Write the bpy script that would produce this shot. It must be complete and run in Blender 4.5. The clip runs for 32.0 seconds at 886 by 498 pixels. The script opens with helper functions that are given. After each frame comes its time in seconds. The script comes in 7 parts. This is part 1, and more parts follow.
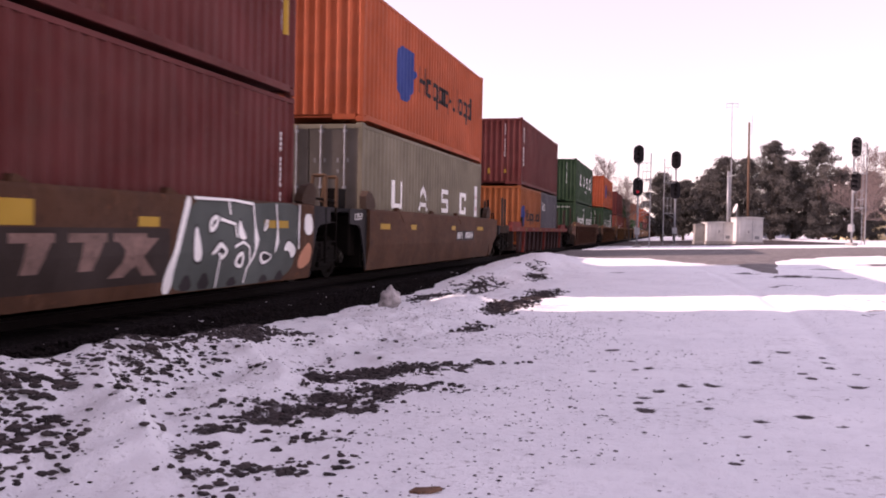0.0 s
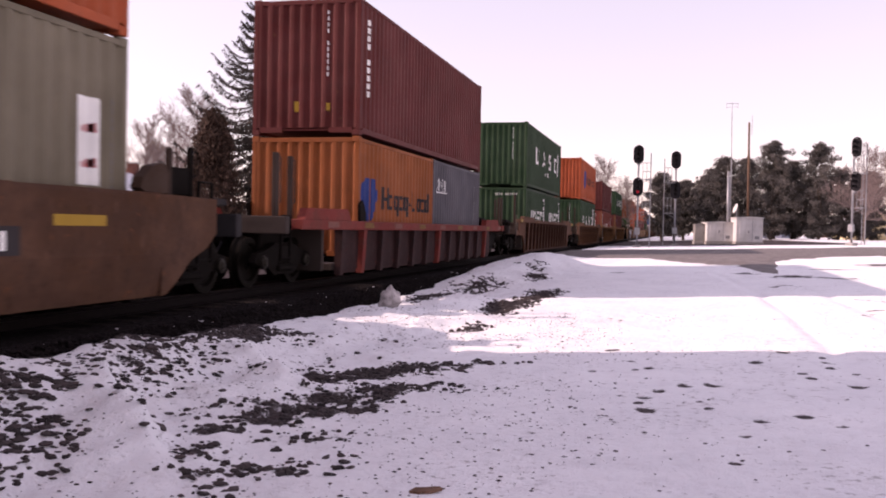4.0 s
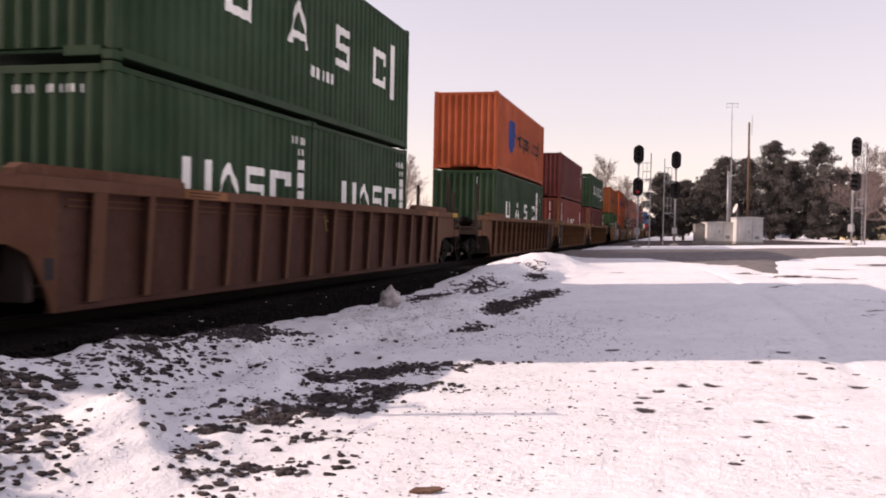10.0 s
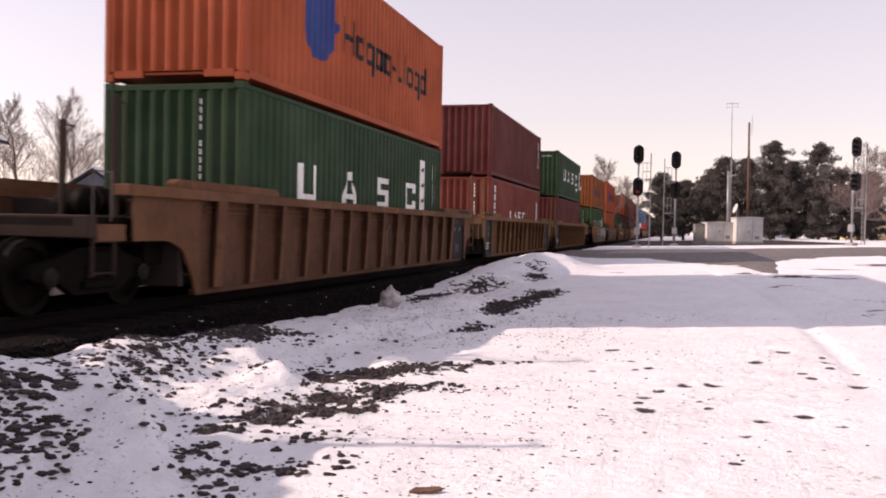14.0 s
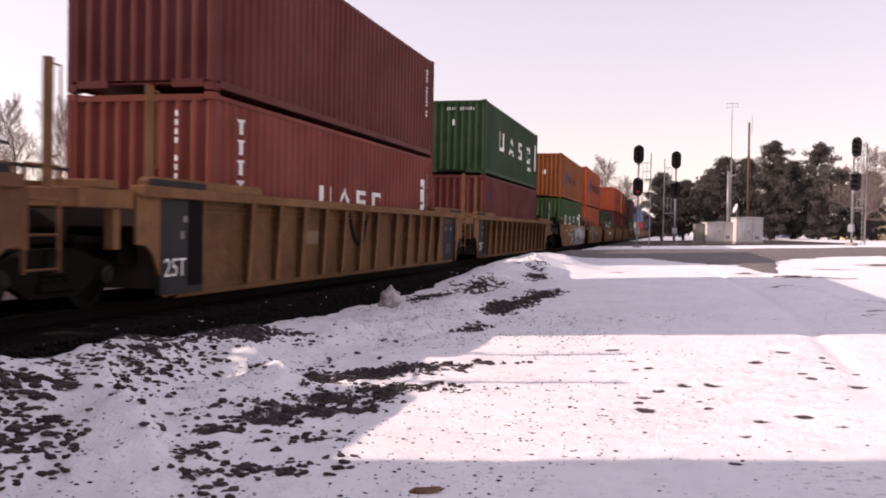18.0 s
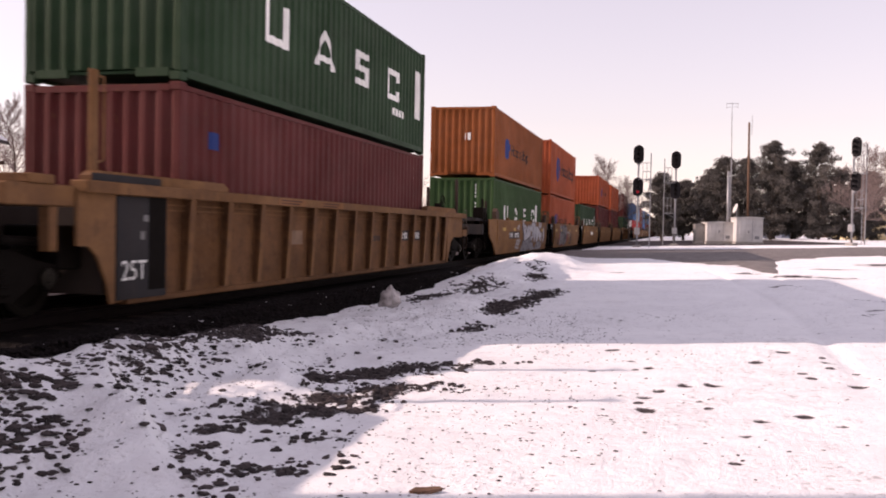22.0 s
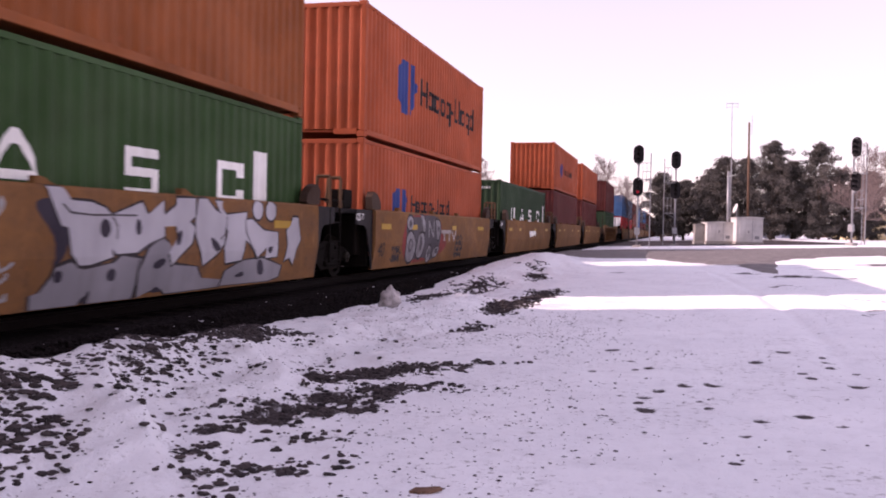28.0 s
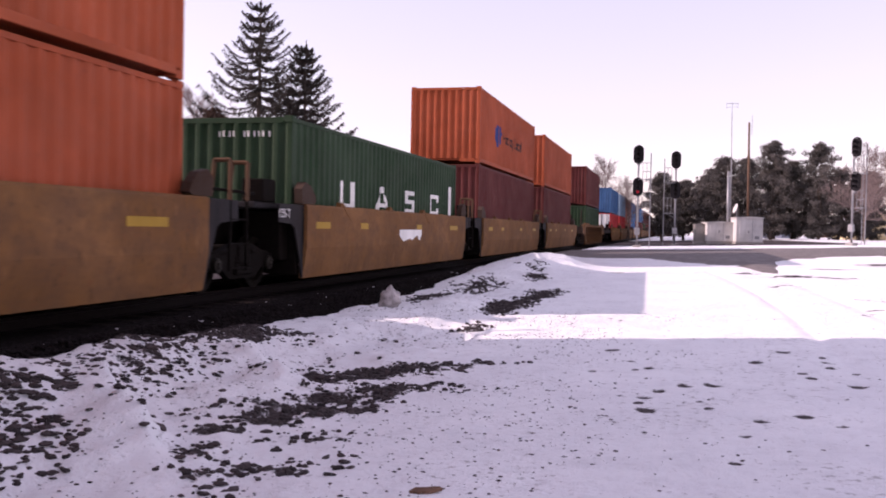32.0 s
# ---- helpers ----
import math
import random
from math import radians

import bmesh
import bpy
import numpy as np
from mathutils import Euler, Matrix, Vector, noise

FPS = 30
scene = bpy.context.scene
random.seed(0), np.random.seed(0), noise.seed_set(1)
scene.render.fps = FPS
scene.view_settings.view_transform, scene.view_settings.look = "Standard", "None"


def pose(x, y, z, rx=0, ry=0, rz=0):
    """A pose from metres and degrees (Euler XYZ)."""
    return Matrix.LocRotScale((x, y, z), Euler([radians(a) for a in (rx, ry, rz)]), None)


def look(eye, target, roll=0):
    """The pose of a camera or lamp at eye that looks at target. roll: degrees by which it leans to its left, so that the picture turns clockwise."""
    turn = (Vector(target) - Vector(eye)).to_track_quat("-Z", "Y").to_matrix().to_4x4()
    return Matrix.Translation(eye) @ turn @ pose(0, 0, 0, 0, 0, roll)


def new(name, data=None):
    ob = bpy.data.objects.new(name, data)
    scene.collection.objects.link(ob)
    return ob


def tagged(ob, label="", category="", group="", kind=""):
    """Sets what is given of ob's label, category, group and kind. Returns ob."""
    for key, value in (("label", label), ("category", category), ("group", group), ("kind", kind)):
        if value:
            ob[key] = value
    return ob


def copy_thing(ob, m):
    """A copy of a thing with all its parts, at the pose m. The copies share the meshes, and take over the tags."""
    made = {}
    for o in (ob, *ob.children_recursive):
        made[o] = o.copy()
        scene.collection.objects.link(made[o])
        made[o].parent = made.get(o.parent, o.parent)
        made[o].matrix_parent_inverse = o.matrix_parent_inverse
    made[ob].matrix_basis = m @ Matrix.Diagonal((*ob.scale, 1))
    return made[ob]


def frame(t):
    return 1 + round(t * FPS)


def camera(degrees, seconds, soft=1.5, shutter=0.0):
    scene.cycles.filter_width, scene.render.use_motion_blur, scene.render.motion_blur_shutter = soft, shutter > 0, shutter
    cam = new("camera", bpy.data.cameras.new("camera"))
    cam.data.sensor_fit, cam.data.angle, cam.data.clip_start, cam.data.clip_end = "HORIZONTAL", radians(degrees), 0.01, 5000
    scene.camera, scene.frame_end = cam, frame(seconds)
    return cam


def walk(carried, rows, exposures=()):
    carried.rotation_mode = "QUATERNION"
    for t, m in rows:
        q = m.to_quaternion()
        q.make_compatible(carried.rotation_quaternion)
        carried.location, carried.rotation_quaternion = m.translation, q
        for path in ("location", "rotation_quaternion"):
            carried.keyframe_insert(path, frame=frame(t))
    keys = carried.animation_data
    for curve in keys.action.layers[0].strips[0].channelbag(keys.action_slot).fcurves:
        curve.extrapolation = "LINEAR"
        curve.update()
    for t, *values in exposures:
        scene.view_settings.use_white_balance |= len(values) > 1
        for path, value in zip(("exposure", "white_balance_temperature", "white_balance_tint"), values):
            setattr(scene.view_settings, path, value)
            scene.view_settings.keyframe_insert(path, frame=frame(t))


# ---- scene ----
# A double-stack container train rolls past a snowy lineside yard.
# World: y runs along the track away from the camera, rail top is z = 0.
END = 32.0
EYE = Vector((0.0, 0.0, 1.05))
YAW, PITCH, ROLL = 14.209, -1.301, 1.136
AIM = EYE + Vector((-math.sin(radians(YAW)) * math.cos(radians(PITCH)),
                    math.cos(radians(YAW)) * math.cos(radians(PITCH)), math.sin(radians(PITCH))))
# the clip's automatic exposure closes a little while the sun lies on the near snow
STOPS = [(0.0, 0.24), (1.0, 0.16), (2.0, 0.08), (3.0, 0.13), (6.0, -0.09), (7.0, 0.18), (8.0, 0.14), (9.0, -0.07), (10.0, -0.16), (11.0, 0.12), (12.0, 0.15), (13.0, -0.02), (14.0, -0.14), (17.0, 0.24),
         (18.0, -0.06), (19.0, -0.06), (20.0, 0.18), (21.0, 0.1), (22.0, -0.07), (23.0, -0.06), (24.0, 0.14), (25.0, 0.0), (28.0, 0.18), (29.0, 0.15), (30.0, -0.02), (30.5, -0.09), (31.0, 0.08), (32.0, 0.05)]
warm = lambda dev: min(1.0, max(0.0, (0.12 - dev) / 0.2))     # its white balance turns warmer with the sunlit snow
cam = camera(51.64, END, soft=1.9, shutter=0.5)
walk(cam, [(0.0, look(EYE, AIM, ROLL)), (END, look(EYE, AIM, ROLL))],
     exposures=[(t, 0.42 + dev, 7100 + 200 * warm(dev) - 500 * min(1.0, max(0.0, (t - 25) / 6)), 45.0 + 12 * dev - 10 * warm(dev)) for t, dev in STOPS])

# ---- light ----
SUN_EL, SUN_AZ = radians(28.1), radians(259.8)
world = bpy.data.worlds.new("winter_sky")
scene.world = world
world.use_nodes = True
wn = world.node_tree.nodes
sky = wn.new("ShaderNodeTexSky")
sky.sky_type = "NISHITA"
sky.sun_disc = False
sky.sun_elevation, sky.sun_rotation = SUN_EL, SUN_AZ
sky.air_density, sky.dust_density, sky.ozone_density = 1.2, 0.35, 1.0
haze = wn.new("ShaderNodeHueSaturation")      # thin winter haze whitens the blue
haze.inputs["Saturation"].default_value = 0.58
wn["Background"].inputs["Strength"].default_value = 0.175
world.node_tree.links.new(sky.outputs[0], haze.inputs["Color"])
veil = wn.new("ShaderNodeMix")                # an even veil of thin high cloud
veil.data_type = "RGBA"
veil.inputs[0].default_value = 0.42
veil.inputs[7].default_value = (2.75, 2.86, 3.15, 1.0)
world.node_tree.links.new(haze.outputs[0], veil.inputs[6])
world.node_tree.links.new(veil.outputs[2], wn["Background"].inputs["Color"])
sun = new("sun", bpy.data.lights.new("sun", "SUN"))
sun.data.energy, sun.data.angle, sun.data.color = 3.6, radians(0.55), (1.0, 0.925, 0.8)
to_sun = Vector((math.sin(SUN_AZ) * math.cos(SUN_EL), math.cos(SUN_AZ) * math.cos(SUN_EL), math.sin(SUN_EL)))
sun.matrix_world = look(to_sun * 60, (0, 0, 0))


# ---- materials ----
def nodes_of(name):
    m = bpy.data.materials.new(name)
    m.use_nodes = True
    return m, m.node_tree.nodes, m.node_tree.links, m.node_tree.nodes["Principled BSDF"]


def noise_node(n, l, coord, scale, detail=4.0, rough=0.6, stretch=None):
    t = n.new("ShaderNodeTexNoise")
    t.inputs["Scale"].default_value, t.inputs["Detail"].default_value = scale, detail
    t.inputs["Roughness"].default_value = rough
    if stretch:
        mp = n.new("ShaderNodeMapping")
        mp.inputs["Scale"].default_value = stretch
        l.new(coord, mp.inputs["Vector"])
        coord = mp.outputs["Vector"]
    l.new(coord, t.inputs["Vector"])
    return t.outputs["Fac"]


def ramp(n, l, fac, a, b, ca=(0, 0, 0, 1), cb=(1, 1, 1, 1)):
    r = n.new("ShaderNodeValToRGB")
    r.color_ramp.elements[0].position, r.color_ramp.elements[1].position = a, b
    r.color_ramp.elements[0].color, r.color_ramp.elements[1].color = ca, cb
    l.new(fac, r.inputs["Fac"])
    return r.outputs["Color"]


def mixed(n, l, fac, a, b):
    m = n.new("ShaderNodeMix")
    m.data_type = "RGBA"
    for value, socket in ((fac, m.inputs[0]), (a, m.inputs[6]), (b, m.inputs[7])):
        if hasattr(value, "node"):
            l.new(value, socket)
        else:
            socket.default_value = value if isinstance(value, float) else (*value, 1.0)
    return m.outputs[2]


def bumped(n, l, bsdf, height, strength, dist):
    b = n.new("ShaderNodeBump")
    b.inputs["Strength"].default_value, b.inputs["Distance"].default_value = strength, dist
    l.new(height, b.inputs["Height"])
    l.new(b.outputs["Normal"], bsdf.inputs["Normal"])


def paint(name, col, dirt=(0.06, 0.045, 0.035), wear=0.35, rough=0.7, fade=0.25, rust=None, vary=0.0, metal=0.0, mottle=0.0, gloss=0.08):
    """Weathered paint: fading in broad clouds, streaks of grime that run down, rust freckles, fine relief."""
    m, n, l, b = nodes_of(name)
    co = n.new("ShaderNodeTexCoord").outputs["Object"]
    pale = tuple(min(1.0, c * 1.25 + 0.02) for c in col)
    deep = tuple(c * 0.78 for c in col)
    broad = noise_node(n, l, co, 0.55, 3.0)
    base = mixed(n, l, ramp(n, l, broad, 0.3, 0.72), deep, pale if fade > 0 else col)
    streak = noise_node(n, l, co, 1.0, 5.0, 0.65, (2.2, 2.2, 0.35))
    base = mixed(n, l, ramp(n, l, streak, 0.5, 0.85, (0, 0, 0, 1), (wear, wear, wear, 1)), base, dirt)
    if mottle:
        patchy = noise_node(n, l, co, 1.9, 7.0, 0.7, (1.0, 0.7, 1.3))
        base = mixed(n, l, ramp(n, l, patchy, 0.4, 0.66, (0, 0, 0, 1), (mottle,) * 3 + (1,)), base, dirt)
    if mottle >= 0.5:
        speck = noise_node(n, l, co, 8.0, 6.0, 0.75, (1.0, 1.0, 0.6))
        base = mixed(n, l, ramp(n, l, speck, 0.54, 0.66, (0, 0, 0, 1), (0.5, 0.5, 0.5, 1)), base, tuple(c * 0.6 for c in dirt))
        scuff = noise_node(n, l, co, 2.6, 6.0, 0.7, (1.0, 1.6, 0.8))
        base = mixed(n, l, ramp(n, l, scuff, 0.58, 0.72, (0, 0, 0, 1), (0.55, 0.55, 0.55, 1)), base, tuple(min(1.0, c * 1.5 + 0.025) for c in col))
    if rust:
        fleck = noise_node(n, l, co, 6.0, 6.0, 0.7)
        base = mixed(n, l, ramp(n, l, fleck, 0.62, 0.7, (0, 0, 0, 1), (0.8, 0.8, 0.8, 1)), base, rust)
    if vary:
        info = n.new("ShaderNodeObjectInfo")
        hs = n.new("ShaderNodeHueSaturation")
        mr = n.new("ShaderNodeMapRange")
        mr.inputs["To Min"].default_value, mr.inputs["To Max"].default_value = 1 - vary, 1 + vary
        l.new(info.outputs["Random"], mr.inputs["Value"])
        l.new(mr.outputs["Result"], hs.inputs["Value"])
        l.new(base, hs.inputs["Color"])
        base = hs.outputs["Color"]
    l.new(base, b.inputs["Base Color"])
    fine = noise_node(n, l, co, 22.0, 3.0)
    l.new(ramp(n, l, fine, 0.2, 0.8, (rough - 0.12,) * 3 + (1,), (min(1, rough + 0.15),) * 3 + (1,)), b.inputs["Roughness"])
    b.inputs["Metallic"].default_value = metal
    b.inputs["Specular IOR Level"].default_value = gloss
    bumped(n, l, b, fine, 0.15, 0.01)
    return m


def plain(name, col, rough=0.6, metal=0.0, scale=8.0, spread=0.2):
    m, n, l, b = nodes_of(name)
    co = n.new("ShaderNodeTexCoord").outputs["Object"]
    f = noise_node(n, l, co, scale, 5.0)
    base = mixed(n, l, ramp(n, l, f, 0.3, 0.7), tuple(c * (1 - spread) for c in col), tuple(min(1, c * (1 + spread)) for c in col))
    l.new(base, b.inputs["Base Color"])
    b.inputs["Roughness"].default_value, b.inputs["Metallic"].default_value = rough, metal
    b.inputs["Specular IOR Level"].default_value = 0.2 if max(col) > 0.1 else 0.02
    bumped(n, l, b, f, 0.2, 0.01)
    return m


RUST = (0.13, 0.05, 0.025)
ORANGE = paint("orange_container_paint", (0.3526, 0.06622, 0.01827), mottle=0.14, wear=0.25, rust=(0.3, 0.07, 0.03), rough=0.62, gloss=0.13)
AMBER = paint("faded_orange_container_paint", (0.2342, 0.05998, 0.01068), mottle=0.14, wear=0.3, rust=(0.3, 0.08, 0.03), rough=0.62, gloss=0.13)
RED_ORANGE = paint("red_orange_container_paint", (0.3526, 0.06622, 0.01974), mottle=0.14, wear=0.25, rust=(0.25, 0.06, 0.03), rough=0.62, gloss=0.13)
MAROON = paint("maroon_container_paint", (0.09408, 0.01235, 0.0101), mottle=0.14, wear=0.3, rust=RUST, rough=0.62, gloss=0.13)
OXIDE = paint("oxide_red_container_paint", (0.1663, 0.02923, 0.01714), mottle=0.14, wear=0.3, rust=RUST, rough=0.62, gloss=0.13)
GREEN = paint("green_container_paint", (0.0099, 0.03696, 0.0115), mottle=0.14, wear=0.3, dirt=(0.05, 0.05, 0.04), rough=0.62, gloss=0.13)
GREY = paint("warm_grey_container_paint", (0.1692, 0.144, 0.09792), mottle=0.14, wear=0.3, rough=0.62, gloss=0.13)
SLATE = paint("slate_grey_container_paint", (0.075, 0.07125, 0.0825), mottle=0.14, wear=0.35, rough=0.62, gloss=0.13)
BLUE = paint("blue_container_paint", (0.04, 0.12, 0.26), wear=0.3, rough=0.62, gloss=0.13)
PALE_BLUE = paint("pale_blue_container_paint", (0.16, 0.25, 0.34), wear=0.3, rough=0.62, gloss=0.13)
RED = paint("red_container_paint", (0.42, 0.03, 0.03), wear=0.3, rough=0.62, gloss=0.13)
WHITE_STEEL = paint("white_container_paint", (0.75, 0.75, 0.72), wear=0.2, rough=0.62, gloss=0.13)
TAN = paint("tan_yellow_car_paint", (0.1903, 0.08394, 0.02492), mottle=0.6, wear=0.55, dirt=(0.1, 0.055, 0.034), rust=(0.21, 0.075, 0.03))
BROWN = paint("brown_car_paint", (0.072, 0.0264, 0.01275), mottle=0.55, wear=0.6, dirt=(0.055, 0.03, 0.021), rust=(0.13, 0.05, 0.02))
OCHRE_SHADED = paint("ochre_car_paint", (0.1381, 0.05967, 0.02161), mottle=0.6, wear=0.5, dirt=(0.05, 0.026, 0.015), rust=(0.11, 0.04, 0.02))
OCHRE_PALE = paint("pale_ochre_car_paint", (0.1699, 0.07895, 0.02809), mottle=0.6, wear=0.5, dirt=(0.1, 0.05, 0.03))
BROWN_UNIT = paint("rust_brown_unit_paint", (0.07875, 0.03225, 0.01435), mottle=0.6, wear=0.6, dirt=(0.05, 0.026, 0.018), rust=(0.17, 0.06, 0.025))
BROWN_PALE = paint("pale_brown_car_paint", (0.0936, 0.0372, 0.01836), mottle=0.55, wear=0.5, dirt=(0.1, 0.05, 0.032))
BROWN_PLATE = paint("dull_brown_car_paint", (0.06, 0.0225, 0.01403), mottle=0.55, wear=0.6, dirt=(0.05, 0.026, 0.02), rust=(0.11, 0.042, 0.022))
CAR_RED = paint("red_car_paint", (0.154, 0.0182, 0.0119), mottle=0.55, wear=0.5, dirt=(0.1, 0.04, 0.03), rust=RUST)
CAR_DARK = paint("grimy_dark_car_paint", (0.028, 0.018, 0.01445), wear=0.5)
END_GREY = paint("dark_grey_car_end_paint", (0.0145, 0.0125, 0.0135), wear=0.4)
YELLOW = paint("faded_yellow_reflector", (0.3844, 0.2232, 0.0217), wear=0.45, rough=0.4)
MARK_WHITE = paint("white_marking_paint", (0.78, 0.77, 0.73), wear=0.2, dirt=(0.35, 0.33, 0.3))
MARK_BLUE = paint("blue_marking_paint", (0.02, 0.042, 0.16), wear=0.15)
MARK_DARK = paint("dark_marking_paint", (0.024, 0.019, 0.02), wear=0.1)
SPRAY_DUSK = paint("dusky_violet_spray_paint", (0.03, 0.024, 0.035), wear=0.3)
SPRAY_STEEL = paint("grey_spray_paint", (0.2, 0.19, 0.205), wear=0.4)
SPRAY_STEEL_DARK = paint("dark_grey_spray_paint", (0.07, 0.062, 0.068), wear=0.4)
POST_BROWN = paint("rust_brown_post_paint", (0.1, 0.05, 0.0238), mottle=0.4, wear=0.5)
GUIDE_BROWN = paint("brown_guide_paint", (0.05, 0.026, 0.01615), mottle=0.3, wear=0.5)
RUSTY = paint("rusty_brown_fittings", (0.024, 0.012, 0.00748), wear=0.5, rust=(0.08, 0.03, 0.015))
# about half the value of the grey container walls, with worn patches
GREY_DOOR = paint("grimy_grey_door_paint", (0.085, 0.072, 0.06), mottle=0.3, wear=0.5)
CAR_MAROON = paint("grimy_maroon_car_paint", (0.03, 0.0085, 0.0075), mottle=0.5, wear=0.5, dirt=(0.016, 0.012, 0.012), rust=(0.09, 0.022, 0.018))
LEAF_GREEN = paint("mid_green_container_paint", (0.0176, 0.056, 0.01156), mottle=0.14, wear=0.3, dirt=(0.05, 0.05, 0.035), rough=0.62, gloss=0.13)
SPRAY_TEAL = paint("grey_green_spray_paint", (0.068, 0.08, 0.072), wear=0.3)
SPRAY_SILVER = paint("silver_spray_paint", (0.36, 0.35, 0.37), wear=0.3)
SPRAY_RED = paint("red_spray_paint", (0.24, 0.035, 0.03), mottle=0.5, wear=0.4)
SPRAY_FADED = paint("faded_silver_spray_paint", (0.25, 0.24, 0.25), mottle=0.5, wear=0.5)
SPRAY_FLESH = paint("salmon_spray_paint", (0.5, 0.22, 0.13), wear=0.2)
# one near-black tone for trucks, wheels and end gear
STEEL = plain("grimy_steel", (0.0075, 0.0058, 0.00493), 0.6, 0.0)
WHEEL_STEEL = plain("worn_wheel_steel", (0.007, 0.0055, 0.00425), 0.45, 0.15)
CAP = plain("greasy_bearing_steel", (0.02, 0.017, 0.0136), 0.4, 0.4)
SHINY = plain("bright_worn_steel", (0.4, 0.39, 0.38), 0.25, 0.9)
RAIL_STEEL = plain("rail_steel", (0.008, 0.0055, 0.0055), 0.6, 0.3)
TIE_WOOD = plain("creosoted_tie_wood", (0.02, 0.015, 0.013), 0.9, 0, 5.0, 0.35)
GALV = plain("galvanised_steel", (0.27, 0.27, 0.28), 0.45, 0.5)
BLACK = plain("black_signal_paint", (0.022, 0.02, 0.022), 0.5)
SHELTER = paint("pale_grey_shelter_paint", (0.62, 0.6, 0.58), wear=0.2, rough=0.5)
GREY_BOX = paint("dull_grey_cabinet_paint", (0.3, 0.28, 0.26), wear=0.3, rough=0.5)
POLE_WOOD = plain("weathered_pole_wood", (0.13, 0.075, 0.05), 0.85, 0, 6.0, 0.3)
BARK = plain("grey_brown_bark", (0.11, 0.085, 0.07), 0.95, 0, 12.0, 0.4)
TWIG = plain("bare_twig_bark", (0.2, 0.15, 0.14), 0.95, 0, 12.0, 0.3)
CONCRETE = plain("concrete", (0.32, 0.3, 0.28), 0.9, 0, 6.0)


def leafy(name, a, b):
    m, n, l, bs = nodes_of(name)
    g = n.new("ShaderNodeNewGeometry")
    l.new(mixed(n, l, g.outputs["Random Per Island"], a, b), bs.inputs["Base Color"])
    bs.inputs["Roughness"].default_value = 0.75
    bs.inputs["Specular IOR Level"].default_value = 0.12
    return m


# pine colour raised and greyed, so the haze over the grove is included
PINE = leafy("pine_needles", (0.068, 0.064, 0.058), (0.155, 0.138, 0.126))
SPRUCE = leafy("spruce_needles", (0.022, 0.021, 0.018), (0.06, 0.05, 0.044))
CEDAR = leafy("winter_browned_foliage", (0.035, 0.023, 0.017), (0.1, 0.06, 0.044))


def snow_material(name, bare_attr):
    m, n, l, b = nodes_of(name)
    co = n.new("ShaderNodeTexCoord").outputs["Object"]
    clouds = noise_node(n, l, co, 0.7, 5.0)
    snow = mixed(n, l, ramp(n, l, clouds, 0.25, 0.75), (0.8, 0.8, 0.82), (0.9, 0.9, 0.91))
    grime = noise_node(n, l, co, 3.2, 6.0, 0.72)
    snow = mixed(n, l, ramp(n, l, grime, 0.55, 0.78, (0, 0, 0, 1), (0.26, 0.26, 0.26, 1)), snow, (0.4, 0.37, 0.37))
    patch = noise_node(n, l, co, 0.9, 3.0)
    pm = n.new("ShaderNodeMath")
    pm.operation = "MULTIPLY_ADD"
    pm.inputs[1].default_value, pm.inputs[2].default_value = 0.32, -0.16
    l.new(patch, pm.inputs[0])
    fine = noise_node(n, l, co, 13.0, 5.0, 0.7)
    gm_ = n.new("ShaderNodeMath")
    gm_.operation = "ADD"
    l.new(fine, gm_.inputs[0])
    l.new(pm.outputs[0], gm_.inputs[1])
    grit = gm_.outputs[0]
    snow = mixed(n, l, ramp(n, l, grit, 0.595, 0.665, (0, 0, 0, 1), (0.5, 0.5, 0.5, 1)), snow, (0.2, 0.18, 0.17))
    # shade of small dents, painted as darker spots without any relief
    pit_shade = noise_node(n, l, co, 4.0, 6.0, 0.68)
    snow = mixed(n, l, ramp(n, l, pit_shade, 0.5, 0.66, (0, 0, 0, 1), (0.17, 0.17, 0.17, 1)), snow, (0.5, 0.49, 0.52))
    soil_n = noise_node(n, l, co, 16.0, 6.0, 0.7)
    soil = mixed(n, l, ramp(n, l, soil_n, 0.3, 0.7), (0.024, 0.019, 0.02), (0.09, 0.073, 0.073))
    at = n.new("ShaderNodeAttribute")
    at.attribute_name = bare_attr
    ed = noise_node(n, l, co, 16.0, 8.0, 0.8)
    sm = n.new("ShaderNodeMath")
    sm.operation = "ADD"
    l.new(at.outputs["Fac"], sm.inputs[0])
    l.new(ed, sm.inputs[1])
    half = n.new("ShaderNodeMath")
    half.operation = "MULTIPLY"
    half.inputs[1].default_value = 0.5
    l.new(sm.outputs[0], half.inputs[0])
    fac = ramp(n, l, half.outputs[0], 0.55, 0.61)
    l.new(mixed(n, l, fac, snow, soil), b.inputs["Base Color"])
    b.inputs["Roughness"].default_value = 0.7
    b.inputs["Specular IOR Level"].default_value = 0.05
    h = noise_node(n, l, co, 14.0, 6.0, 0.65)
    bumped(n, l, b, h, 0.55, 0.05)
    return m


def stone_material(name, a, b_, dust=(0.1, 0.09, 0.085)):
    m, n, l, b = nodes_of(name)
    g = n.new("ShaderNodeNewGeometry")
    co = n.new("ShaderNodeTexCoord").outputs["Object"]
    base = mixed(n, l, g.outputs["Random Per Island"], a, b_)
    f = noise_node(n, l, co, 30.0, 4.0)
    base = mixed(n, l, ramp(n, l, f, 0.35, 0.75, (0, 0, 0, 1), (0.5, 0.5, 0.5, 1)), base, dust)
    l.new(base, b.inputs["Base Color"])
    b.inputs["Roughness"].default_value = 0.9
    b.inputs["Specular IOR Level"].default_value = 0.1
    bumped(n, l, b, f, 0.4, 0.01)
    return m


